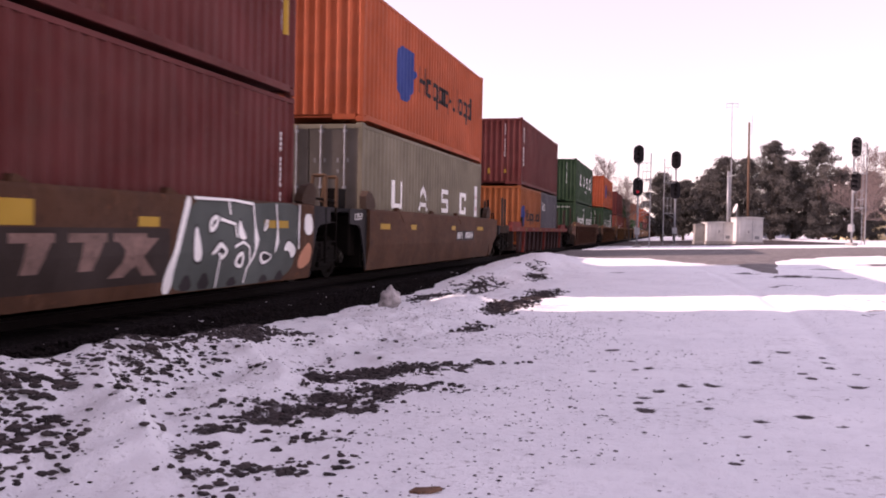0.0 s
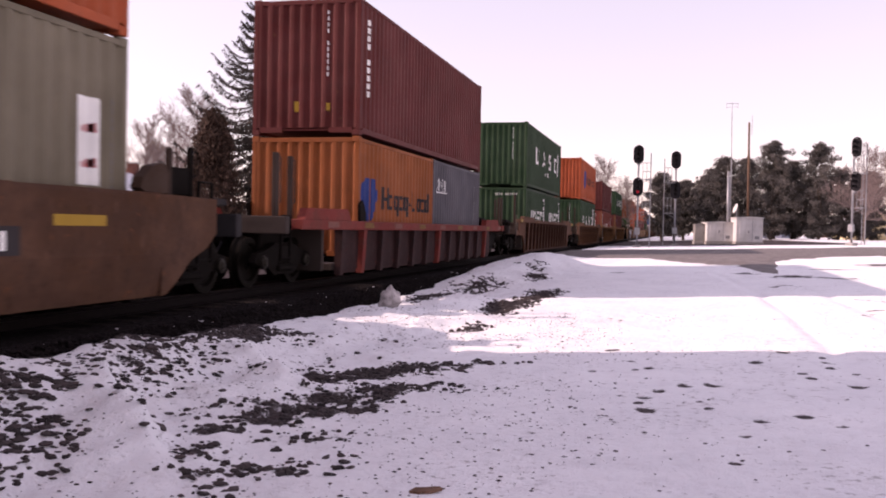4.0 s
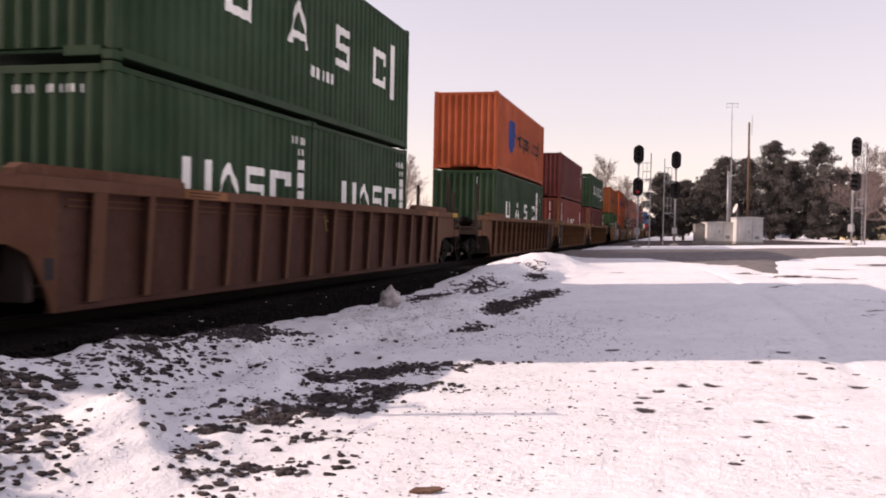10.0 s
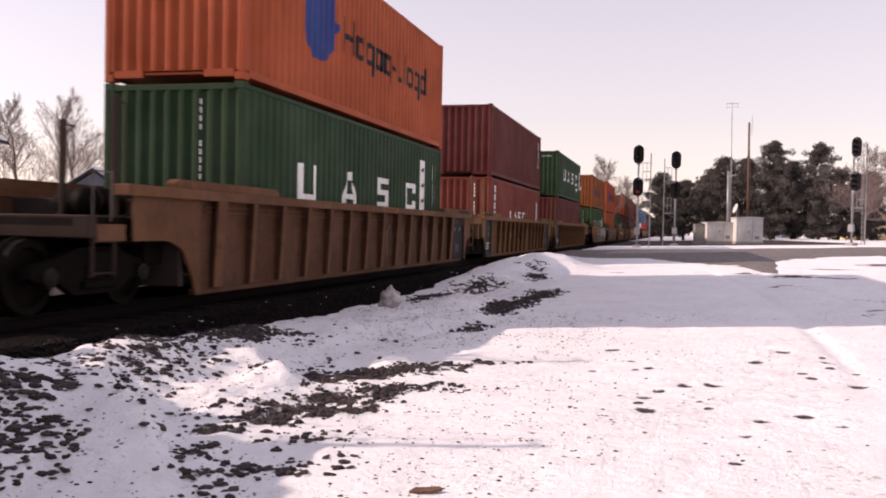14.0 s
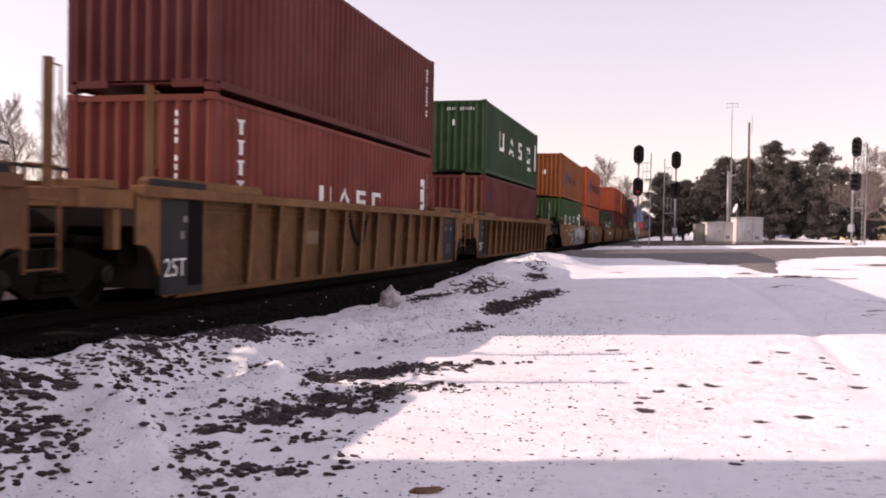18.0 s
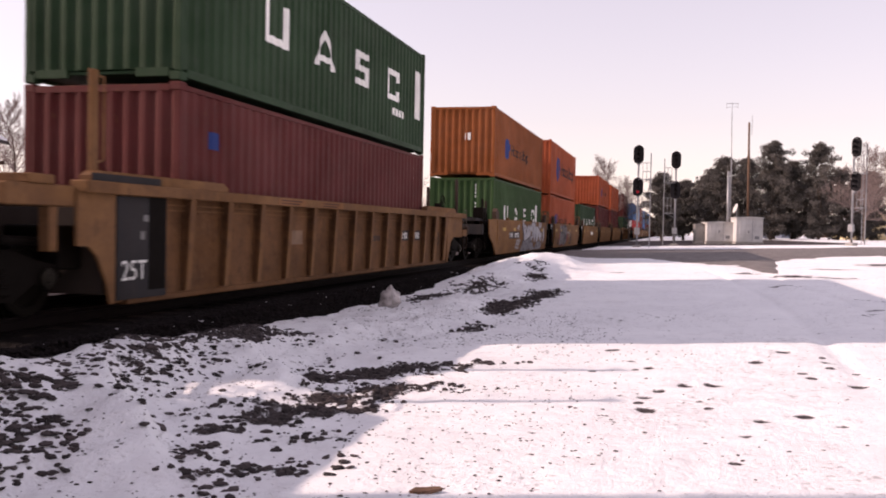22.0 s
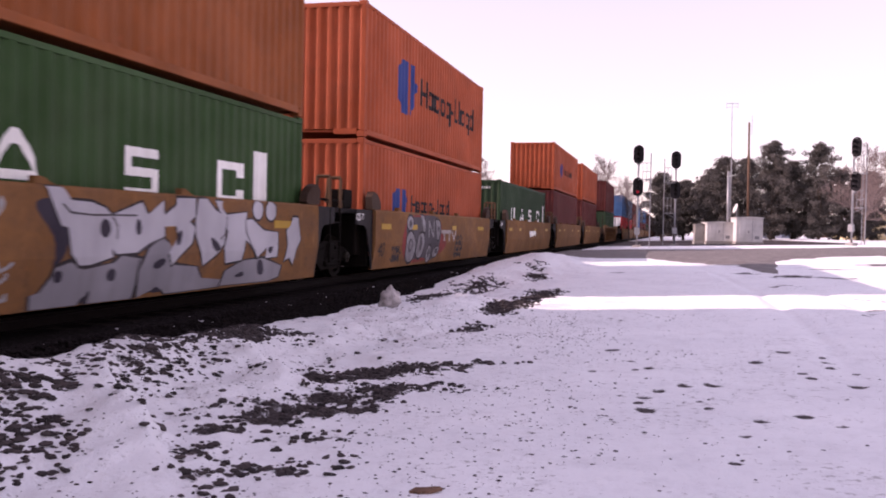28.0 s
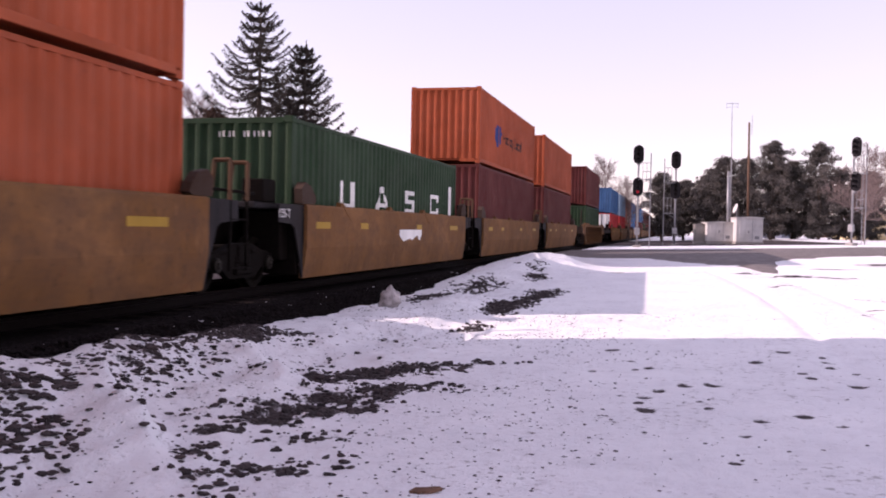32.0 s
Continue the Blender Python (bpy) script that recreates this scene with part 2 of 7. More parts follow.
SNOW = snow_material("trampled_snow", "bare")
SNOW_ROOF = plain("roof_snow", (0.72, 0.72, 0.75), 0.7, 0, 2.0, 0.08)
STONE = stone_material("dark_gravel_stone", (0.018, 0.0145, 0.0155), (0.082, 0.064, 0.065))
# ballast and bed along the track, set far darker than the loose stones
BLACK_STONE = stone_material("sooty_ballast_stone", (0.006, 0.0045, 0.0045), (0.016, 0.012, 0.012), (0.016, 0.012, 0.012))
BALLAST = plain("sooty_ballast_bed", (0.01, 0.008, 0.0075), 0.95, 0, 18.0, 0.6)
ROAD = plain("worn_gravel_road", (0.17, 0.15, 0.145), 0.85, 0, 2.5, 0.35)


# ---- shape helpers ----
class Form:
    """Collects vertices and faces of one mesh."""

    def __init__(self):
        self.v, self.f = [], []

    def add(self, verts, faces):
        k = len(self.v)
        self.v += [tuple(p) for p in verts]
        self.f += [tuple(i + k for i in q) for q in faces]
        return self

    def box(self, x0, x1, y0, y1, z0, z1, c=0.0):
        if c <= 0:
            vs = [(x, y, z) for x in (x0, x1) for y in (y0, y1) for z in (z0, z1)]
            return self.add(vs, [(0, 1, 3, 2), (4, 6, 7, 5), (0, 4, 5, 1), (2, 3, 7, 6), (0, 2, 6, 4), (1, 5, 7, 3)])
        vs, ids = [], {}
        for a in range(8):
            s = [(a >> i) & 1 for i in range(3)]
            full = [(x0, x1)[s[0]], (y0, y1)[s[1]], (z0, z1)[s[2]]]
            for k in range(3):
                p = list(full)
                for j in range(3):
                    if j != k:
                        p[j] += -c if s[j] else c
                ids[a, k] = len(vs)
                vs.append(p)
        faces = []
        for k in range(3):
            i, j = (k + 1) % 3, (k + 2) % 3
            for side in (0, 1):
                loop = [(0, 0), (1, 0), (1, 1), (0, 1)]
                q = [ids[(side << k) | (a << i) | (b << j), k] for a, b in loop]
                faces.append(q if side else q[::-1])
            for a in (0, 1):
                for b in (0, 1):
                    p0, p1 = (a << i) | (b << j), (1 << k) | (a << i) | (b << j)
                    q = [ids[p0, i], ids[p1, i], ids[p1, j], ids[p0, j]]
                    faces.append(q[::-1] if a != b else q)
        for a in range(8):
            q = [ids[a, 0], ids[a, 1], ids[a, 2]]
            faces.append(q if bin(a).count("1") % 2 else q[::-1])
        return self.add(vs, faces)

    def prism(self, poly, axis, a, b):
        """Extrudes a 2D outline along an axis: for 'x' the outline is (y, z), for 'y' (x, z), for 'z' (x, y)."""
        n = len(poly)
        put = {"x": lambda p, t: (t, p[0], p[1]), "y": lambda p, t: (p[0], t, p[1]), "z": lambda p, t: (p[0], p[1], t)}[axis]
        vs = [put(p, a) for p in poly] + [put(p, b) for p in poly]
        fs = [tuple(range(n))[::-1], tuple(range(n, 2 * n))]
        fs += [(i, (i + 1) % n, n + (i + 1) % n, n + i) for i in range(n)]
        return self.add(vs, fs)

    def tube(self, p, q, r0, r1=None, n=8, caps=True):
        p, q = Vector(p), Vector(q)
        r1 = r0 if r1 is None else r1
        d = (q - p).normalized()
        u = d.orthogonal().normalized()
        w = d.cross(u)
        vs = []
        for c, r in ((p, r0), (q, r1)):
            vs += [c + (u * math.cos(2 * math.pi * i / n) + w * math.sin(2 * math.pi * i / n)) * r for i in range(n)]
        fs = [(i, (i + 1) % n, n + (i + 1) % n, n + i) for i in range(n)]
        if caps:
            fs += [tuple(range(n))[::-1], tuple(range(n, 2 * n))]
        return self.add(vs, fs)

    def path(self, pts, r, n=6):
        for a, b in zip(pts, pts[1:]):
            self.tube(a, b, r, r, n)
        return self

    def lathe(self, prof, axis="x", n=24, at=(0, 0, 0)):
        """Turns an outline of (radius, along) round an axis."""
        vs, m = [], len(prof)
        for i in range(n):
            a = 2 * math.pi * i / n
            for r, t in prof:
                p = {"x": (t, r * math.cos(a), r * math.sin(a)), "z": (r * math.cos(a), r * math.sin(a), t),
                     "y": (r * math.cos(a), t, r * math.sin(a))}[axis]
                vs.append((p[0] + at[0], p[1] + at[1], p[2] + at[2]))
        fs = []
        for i in range(n):
            j = (i + 1) % n
            fs += [(i * m + k, i * m + k + 1, j * m + k + 1, j * m + k) for k in range(m - 1)]
        return self.add(vs, fs)

    def moved(self, dx=0, dy=0, dz=0):
        self.v = [(x + dx, y + dy, z + dz) for x, y, z in self.v]
        return self

    def mesh(self, name, smooth=False):
        me = bpy.data.meshes.new(name)
        me.from_pydata(self.v, [], self.f)
        bm = bmesh.new()
        bm.from_mesh(me)
        bmesh.ops.recalc_face_normals(bm, faces=bm.faces)
        bm.to_mesh(me)
        bm.free()
        if smooth:
            me.polygons.foreach_set("use_smooth", [True] * len(me.polygons))
        return me


def part(name, form, mat, parent, label="", at=None, smooth=False):
    """One mesh object under a thing or a part. form: a Form, or a mesh that is shared."""
    me = form if isinstance(form, bpy.types.Mesh) else form.mesh(name, smooth)
    if mat is not None and not me.materials:
        me.materials.append(mat)
    ob = new(name, me)
    ob.parent = parent
    if at is not None:
        ob.matrix_basis = at
    return tagged(ob, label=label)


def thing(name, label, category, m=None, group="", kind=""):
    ob = new(name)
    ob.empty_display_size = 0.2
    if m is not None:
        ob.matrix_basis = m
    return tagged(ob, label, category, group, kind)


def solo(name, form, mat, label, category="", group="", kind="", at=None, smooth=False):
    me = form if isinstance(form, bpy.types.Mesh) else form.mesh(name, smooth)
    if not me.materials:
        me.materials.append(mat)
    ob = new(name, me)
    if at is not None:
        ob.matrix_basis = at
    return tagged(ob, label, category, group, kind)


SHARED = {}


def shared(key, make, mat, smooth=False):
    """A mesh made once for a kind and a colour."""
    k = (key, mat.name)
    if k not in SHARED:
        me = make().mesh(key.split("|")[0], smooth)
        me.materials.append(mat)
        SHARED[k] = me
    return SHARED[k]


def words_mesh(text, height, mat):
    """Flat lettering in the (y, z) plane, read from +x."""
    k = ("words" + text + str(height), mat.name)
    if k not in SHARED:
        cu = bpy.data.curves.new("words", "FONT")
        cu.body, cu.size, cu.extrude, cu.resolution_u = text, height * 1.35, 0.001, 3
        tmp = bpy.data.objects.new("words", cu)
        scene.collection.objects.link(tmp)
        bpy.context.view_layer.update()
        me = bpy.data.meshes.new_from_object(tmp.evaluated_get(bpy.context.evaluated_depsgraph_get()))
        bpy.data.objects.remove(tmp)
        me.transform(Matrix(((0, 0, 1, 0), (1, 0, 0, 0), (0, 1, 0, 0), (0, 0, 0, 1))))
        me.materials.clear()
        me.materials.append(mat)
        SHARED[k] = me
    return SHARED[k]


# ---- noise on arrays ----
def hash2(i, j, seed):
    h = (i.astype(np.int64) * 374761393 + j.astype(np.int64) * 668265263 + seed * 974634777) & 0xFFFFFFFF
    h = ((h ^ (h >> 13)) * 1274126177) & 0xFFFFFFFF
    return ((h ^ (h >> 16)) & 0xFFFF) / 65535.0


def value_noise(x, y, seed=0):
    i, j = np.floor(x), np.floor(y)
    u, v = x - i, y - j
    u, v = u * u * (3 - 2 * u), v * v * (3 - 2 * v)
    return ((hash2(i, j, seed) * (1 - u) + hash2(i + 1, j, seed) * u) * (1 - v)
            + (hash2(i, j + 1, seed) * (1 - u) + hash2(i + 1, j + 1, seed) * u) * v)


def fbm(x, y, octaves=4, seed=0):
    out, amp, tot = 0.0, 1.0, 0.0
    for k in range(octaves):
        out, tot = out + amp * value_noise(x * 2 ** k, y * 2 ** k, seed + k), tot + amp
        amp *= 0.5
    return out / tot


def smooth(a, b, x):
    t = np.clip((x - a) / (b - a), 0, 1)
    return t * t * (3 - 2 * t)


# ---- ground ----
TRACK_X = -7.68


def lie(x, y):
    """The yard's gentle slope: up to the crossing, and up away from the track."""
    yy = np.minimum(y, 40.0) + 3.0 * (1 - np.exp(-np.maximum(y - 40.0, 0) / 12.0)) * 0.2
    yy = np.maximum(yy, -15.0)
    return -0.58 + 0.031 * np.clip(x, -9.0, 16.0) + 0.016 * yy


def blob(x, y, cx, cy, ax, ay, turn=0.0):
    c, s = math.cos(radians(turn)), math.sin(radians(turn))
    u, v = (x - cx) * c + (y - cy) * s, -(x - cx) * s + (y - cy) * c
    return np.sqrt((u / ax) ** 2 + (v / ay) ** 2)


# bare patches of dark gravel: centre, half sizes, turn, strength
PATCHES = [(-3.15, 9.45, 0.78, 0.3, 30, 0.95), (-2.62, 8.45, 0.6, 0.24, 25, 0.8), (-3.0, 8.0, 0.4, 0.17, 20, 0.9), (-3.08, 7.3, 0.55, 0.26, 40, 0.95), (-3.2, 6.82, 0.3, 0.17, 15, 0.95), (-2.45, 5.65, 0.4, 0.1, 0, 0.62),
           (-3.38, 6.28, 0.14, 0.12, 35, 0.9), (-3.15, 5.8, 0.12, 0.14, 35, 0.72), (-2.9, 5.35, 0.12, 0.3, 35, 0.7), (-2.6, 6.45, 0.14, 0.3, -40, 0.7), (-3.8, 9.35, 0.22, 0.12, 0, 0.85), (-2.93, 13.65, 0.17, 0.36, -5, 1.0), (-2.95, 16.5, 0.3, 0.85, -5, 0.95),
           (-2.75, 19.2, 0.26, 1.3, -6, 1.0), (-4.5, 21.6, 0.5, 1.3, 4, 0.68), (-3.6, 24.7, 0.26, 0.9, 0, 0.8), (-3.9, 27.0, 0.4, 0.5, 0, 0.55), (-5.3, 10.5, 0.3, 0.6, 0, 0.9), (-4.75, 11.3, 0.2, 0.35, 0, 0.72), (-5.2, 6.1, 0.2, 0.4, -40, 0.6),
           (-5.2, 8.2, 0.4, 1.1, 12, 0.6), (-2.1, 10.2, 0.3, 0.14, 10, 0.72), (-4.9, 18.5, 0.35, 1.2, 0, 0.7), (3.1, 26.2, 0.45, 0.5, 20, 0.95), (2.0, 27.6, 0.4, 0.45, 20, 0.85), (6.4, 32.0, 0.7, 0.9, 10, 0.85), (3.9, 25.6, 1.0, 0.2, -35, 0.85), (2.55, 22.9, 0.4, 0.22, -20, 0.8), (3.75, 18.7, 0.9, 0.07, -30, 0.75), (4.6, 29.5, 1.2, 0.25, -30, 0.8), (3.3, 16.3, 0.35, 0.06, -30, 0.7)]
# trodden prints through to the gravel: place and half width
PRINTS = [(-0.71, 11.51, 0.074), (-0.25, 10.24, 0.059), (-0.38, 10.11, 0.044), (-0.83, 9.95, 0.037), (-0.26, 9.56, 0.030), (0.11, 9.2, 0.074), (0.39, 9.27, 0.067), (-0.12, 8.89, 0.059), (-0.23, 8.53, 0.059), (-0.27, 8.23, 0.044),
          (-0.2, 7.96, 0.074), (0.25, 8.41, 0.037), (0.31, 8.11, 0.037), (0.12, 8.35, 0.030), (-0.46, 10.62, 0.037), (1.29, 11.64, 0.081), (0.89, 10.72, 0.067), (1.67, 11.25, 0.044), (1.69, 10.88, 0.067), (1.64, 10.43, 0.052)]
PRINTS += [(1.32, 10.08, 0.044), (1.37, 9.79, 0.044), (1.86, 10.22, 0.044), (1.73, 9.46, 0.074), (1.06, 7.91, 0.059), (1.28, 7.55, 0.037), (0.7, 7.71, 0.052), (0.92, 7.92, 0.022), (-0.98, 15.14, 0.044), (-0.8, 14.91, 0.044),
           (-0.46, 8.56, 0.030), (-0.31, 8.68, 0.022), (0.64, 17.6, 0.037), (3.07, 17.9, 0.059), (3.38, 17.1, 0.111), (3.06, 16.1, 0.067), (-1.67, 27.97, 0.148), (2.0, 13.8, 0.037), (1.71, 12.3, 0.037), (2.27, 22.4, 0.126),
           (0.57, 8.8, 0.022), (1.38, 9.3, 0.022), (0.55, 7.1, 0.044), (0.42, 6.3, 0.037), (-1.1, 9.74, 0.022), (-0.85, 7.98, 0.030)]


def ridge(x, y, ax, ay, ex, ey, h, steep, gentle):
    """Crest between two points, steep on one flank and gentle on the other."""
    lx, ly = ex - ax, ey - ay
    ln = math.hypot(lx, ly)
    t = ((x - ax) * lx + (y - ay) * ly) / ln ** 2
    dist = ((x - ax) * ly - (y - ay) * lx) / ln + 0.1 * (fbm(x * 2.2, y * 2.2, 2, 55) - 0.5)
    return h * smooth(0.0, 0.4, t) * smooth(1.15, 0.75, t) * np.exp(-np.abs(dist / np.where(dist < 0, steep, gentle)) ** 1.1)


def relief(x, y):
    """Snow surface: slope, plough berm beside the track, piles, ridges and trodden lumps."""
    z = lie(x, y)
    wob = fbm(y * 0.45, x * 0.2, 3, 5) - 0.5
    near = smooth(60.0, 44.0, y)
    bx = -5.5 + 0.25 * wob
    tall = np.interp(y, (4.5, 6.7, 8.3, 9.3, 10.7, 12.0, 15.3, 18.0, 22.0, 26.0, 38.0), (0.54, 0.47, 0.44, 0.35, 0.28, 0.17, 0.1, 0.05, 0.08, 0.18, 0.2)) + 0.09 * (fbm(y * 0.9, x * 0.5, 2, 9) - 0.5)
    z = z + near * smooth(44, 38, y) * tall * np.exp(-((x - bx) / np.where(x > bx, 0.85, 0.6)) ** 2)
    # sharp ploughed ridge that runs out from the berm
    z = z + ridge(x, y, -5.35, 7.55, -3.3, 5.45, 0.27, 0.08, 0.62)
    # second low ridge
    z = z + ridge(x, y, -5.1, 10.0, -3.5, 8.15, 0.17, 0.12, 0.5)
    # crossing snow pile
    z = z + 0.56 * np.exp(-blob(x, y, -3.95, 29.0, 1.15, 1.9) ** 2) * (0.85 + 0.4 * fbm(x * 2, y * 2, 3, 3))
    z = z + 0.2 * np.exp(-blob(x, y, -4.7, 25.0, 0.8, 2.6) ** 2) + 0.16 * np.exp(-blob(x, y, -3.9, 16.2, 0.9, 2.2) ** 2)
    lump = smooth(-1.6, -4.0, x) * smooth(40, 30, y)
    z = z + lump * ((0.3 - 0.16 * smooth(-4.0, -5.0, x)) * (fbm(x * 1.3, y * 1.3, 4, 21) - 0.5) + 0.07 * (fbm(x * 5, y * 5, 3, 31) - 0.5))
    z = z + 0.035 * (fbm(x * 0.9, y * 0.9, 3, 41) - 0.5) + 0.022 * (fbm(x * 6, y * 6, 3, 51) - 0.5) * smooth(30, 14, y)
    for cx, cy, r in PRINTS:
        z = z - 0.35 * r * np.exp(-blob(x, y, cx, cy, r * 1.2, r * 1.4) ** 2)
    # tyre ruts
    for off in (-1.3, 0.0, 1.5):
        path = 3.2 + off - 0.012 * (y - 14) ** 2 * 0.35
        z = z - 0.035 * np.exp(-((x - path) / 0.12) ** 2) * smooth(8, 12, y) * smooth(34, 24, y)
    # track bed and land beyond
    bed = smooth(-5.55, -6.3, x)
    z = z * (1 - bed) + np.minimum(z, -0.5) * bed
    far = smooth(-11.0, -14.0, x)
    z = z * (1 - far) + (-0.35 + 0.3 * (fbm(x * 0.1, y * 0.1, 2, 61) - 0.5)) * far
    return z


def bareness(x, y):
    wx, wy = x + 0.3 * (fbm(x * 2.5, y * 2.5, 3, 71) - 0.5), y + 0.4 * (fbm(x * 2.5, y * 2.5, 3, 81) - 0.5)
    rag = 0.5 * (fbm(x * 5.0, y * 5.0, 3, 91) - 0.5) + 0.45 * (fbm(x * 13.0, y * 9.0, 2, 93) - 0.5)
    b = np.zeros_like(x)
    for cx, cy, ax, ay, turn, deep in PATCHES:
        b = np.maximum(b, deep * (1.1 - 0.42 * blob(wx, wy, cx, cy, ax, ay, turn)) + 1.1 * rag)
    for k, (cx, cy, r) in enumerate(PRINTS):
        b = np.maximum(b, 1.08 - 0.42 * blob(x, y, cx, cy, r * 1.15, r * 1.35, (k * 53) % 40 - 20) + 0.6 * rag)
    # bare ground beyond the track is added to darken gaps under cars
    b = np.maximum(b, (0.6 + 0.5 * smooth(-8.0, -9.0, x)) * smooth(-5.5, -6.0, x) * smooth(-21.0, -17.0, x))
    stony = smooth(-4.2, -5.2, x) * smooth(11.5, 9.0, y) * (0.2 + 0.8 * rag)
    verge = 1.05 * smooth(68, 72, y) * smooth(122, 112, y) * smooth(-14.0, -10.0, x) * smooth(17, 10, x + 0.06 * (y - 90))
    return np.maximum(np.maximum(np.maximum(b, stony), verge), 0.0)


def spaced(stops):
    out = []
    for (a, step), (b, _) in zip(stops, stops[1:]):
        k = max(1, round((b - a) / step))
        out += [a + (b - a) * i / k for i in range(k)]
    return np.array(out + [stops[-1][0]])


gx = spaced([(-1500, 500), (-300, 60), (-60, 8), (-16, 1.0), (-7, 0.06), (-1.5, 0.05), (2.3, 0.1), (4, 0.25), (8, 0.5), (20, 3), (60, 20), (300, 300), (1500, 1)])
gy = spaced([(-600, 200), (-60, 12), (-6, 1.0), (3, 0.05), (12, 0.08), (22, 0.18), (36, 0.4), (64, 3.0), (130, 14), (400, 200), (2500, 1)])
GX, GY = np.meshgrid(gx, gy)
GZ = relief(GX, GY)
nx, ny = len(gx), len(gy)
gm = bpy.data.meshes.new("ground")
idx = np.arange(nx * ny).reshape(ny, nx)
quads = np.stack([idx[:-1, :-1], idx[:-1, 1:], idx[1:, 1:], idx[1:, :-1]], -1).reshape(-1, 4)
gm.from_pydata(np.stack([GX, GY, GZ], -1).reshape(-1, 3).tolist(), [], quads.tolist())
gm.polygons.foreach_set("use_smooth", [True] * len(gm.polygons))
ba = gm.attributes.new("bare", "FLOAT", "POINT")
ba.data.foreach_set("value", bareness(GX, GY).reshape(-1))
gm.materials.append(SNOW)
tagged(new("ground", gm), "trampled snow over gravel with ploughed berms", "ground", kind="structure")


def ground_z(x, y):
    return float(relief(np.array([float(x)]), np.array([float(y)]))[0])


# loose stones, half sunk in snow and gravel
def pebbles(places, sizes, seed, flat=0.75):
    """Many small broken stones in one mesh."""
    rng = np.random.default_rng(seed)
    t = (1 + 5 ** 0.5) / 2
    iv = np.array([(-1, t, 0), (1, t, 0), (-1, -t, 0), (1, -t, 0), (0, -1, t), (0, 1, t), (0, -1, -t), (0, 1, -t),
                   (t, 0, -1), (t, 0, 1), (-t, 0, -1), (-t, 0, 1)]) / 1.9
    tri = np.array([(0, 11, 5), (0, 5, 1), (0, 1, 7), (0, 7, 10), (0, 10, 11), (1, 5, 9), (5, 11, 4), (11, 10, 2), (10, 7, 6), (7, 1, 8),
                    (3, 9, 4), (3, 4, 2), (3, 2, 6), (3, 6, 8), (3, 8, 9), (4, 9, 5), (2, 4, 11), (6, 2, 10), (8, 6, 7), (9, 8, 1)])
    n = len(places)
    q = rng.normal(size=(n, 4))
    q /= np.linalg.norm(q, axis=1)[:, None]
    w, x, y, z = q.T
    R = np.stack([1 - 2 * (y * y + z * z), 2 * (x * y - z * w), 2 * (x * z + y * w), 2 * (x * y + z * w), 1 - 2 * (x * x + z * z), 2 * (y * z - x * w),
                  2 * (x * z - y * w), 2 * (y * z + x * w), 1 - 2 * (x * x + y * y)], -1).reshape(n, 3, 3)
    shape = iv[None] * (0.75 + 0.5 * rng.random((n, 12, 1))) * (0.6 + 0.6 * rng.random((n, 1, 3)))
    v = np.einsum("nij,nkj->nki", R, shape) * np.asarray(sizes)[:, None, None]
    v[:, :, 2] *= flat
    v[:, :, 0] *= 1.25
    v = v + np.asarray(places)[:, None, :]
    f = (tri[None] + 12 * np.arange(n)[:, None, None]).reshape(-1, 3)
    me = bpy.data.meshes.new("stones")
    me.from_pydata(v.reshape(-1, 3).tolist(), [], f.tolist())
    return me


def scatter(n, seed, x0, x1, y0, y1, keep, lo, hi, sink=0.2, skew=2.2):
    rng = np.random.default_rng(seed)
    x, y = rng.uniform(x0, x1, n), rng.uniform(y0, y1, n)
    ok = rng.random(n) < keep(x, y)
    x, y = x[ok], y[ok]
    s = lo + (hi - lo) * rng.random(len(x)) ** skew
    return np.stack([x, y, relief(x, y) + s * (0.3 - sink)], -1), s


def strewn(x, y):
    """How thickly stones lie on the snow of the berm: thick behind the sharp ridge and in a band before it, bare on its flank."""
    wx, wy = x + 0.35 * (fbm(x * 2.0, y * 2.0, 3, 101) - 0.5), y + 0.35 * (fbm(x * 2.0, y * 2.0, 3, 111) - 0.5)
    clump = 0.35 + 0.65 * smooth(0.4, 0.6, fbm(x * 2.2, y * 2.2, 3, 8))
    d = 1.0 * smooth(1.25, 0.7, blob(wx, wy, -5.15, 8.35, 0.62, 1.75, 14)) * clump
    d = np.maximum(d, 0.9 * smooth(1.25, 0.75, blob(wx, wy, -4.88, 6.1, 0.62, 0.2, 40)))
    d = np.maximum(d, 0.62 * smooth(1.2, 0.9, blob(wx, wy, -4.6, 5.25, 0.8, 1.15, -35)))
    crest = -((wx + 5.35) * 2.1 + (wy - 7.55) * 2.05) / 2.93
    d = d * (1 - 0.95 * smooth(-0.08, 0.0, crest) * smooth(0.62, 0.45, crest) * smooth(-4.75, -4.55, x))
    d = np.maximum(d, 0.35 * smooth(1.3, 0.8, blob(wx, wy, -3.05, 5.6, 0.16, 0.7, 35)))
    d = np.maximum(d, 0.14 * smooth(1.3, 0.8, blob(wx, wy, -2.5, 5.7, 0.6, 0.35, 0)))
    d = np.maximum(d, 0.5 * smooth(1.3, 0.8, blob(wx, wy, -5.3, 10.7, 0.45, 0.9, 0)))
    return np.maximum(d, 0.035 * smooth(-2.2, -4.5, x) * clump)


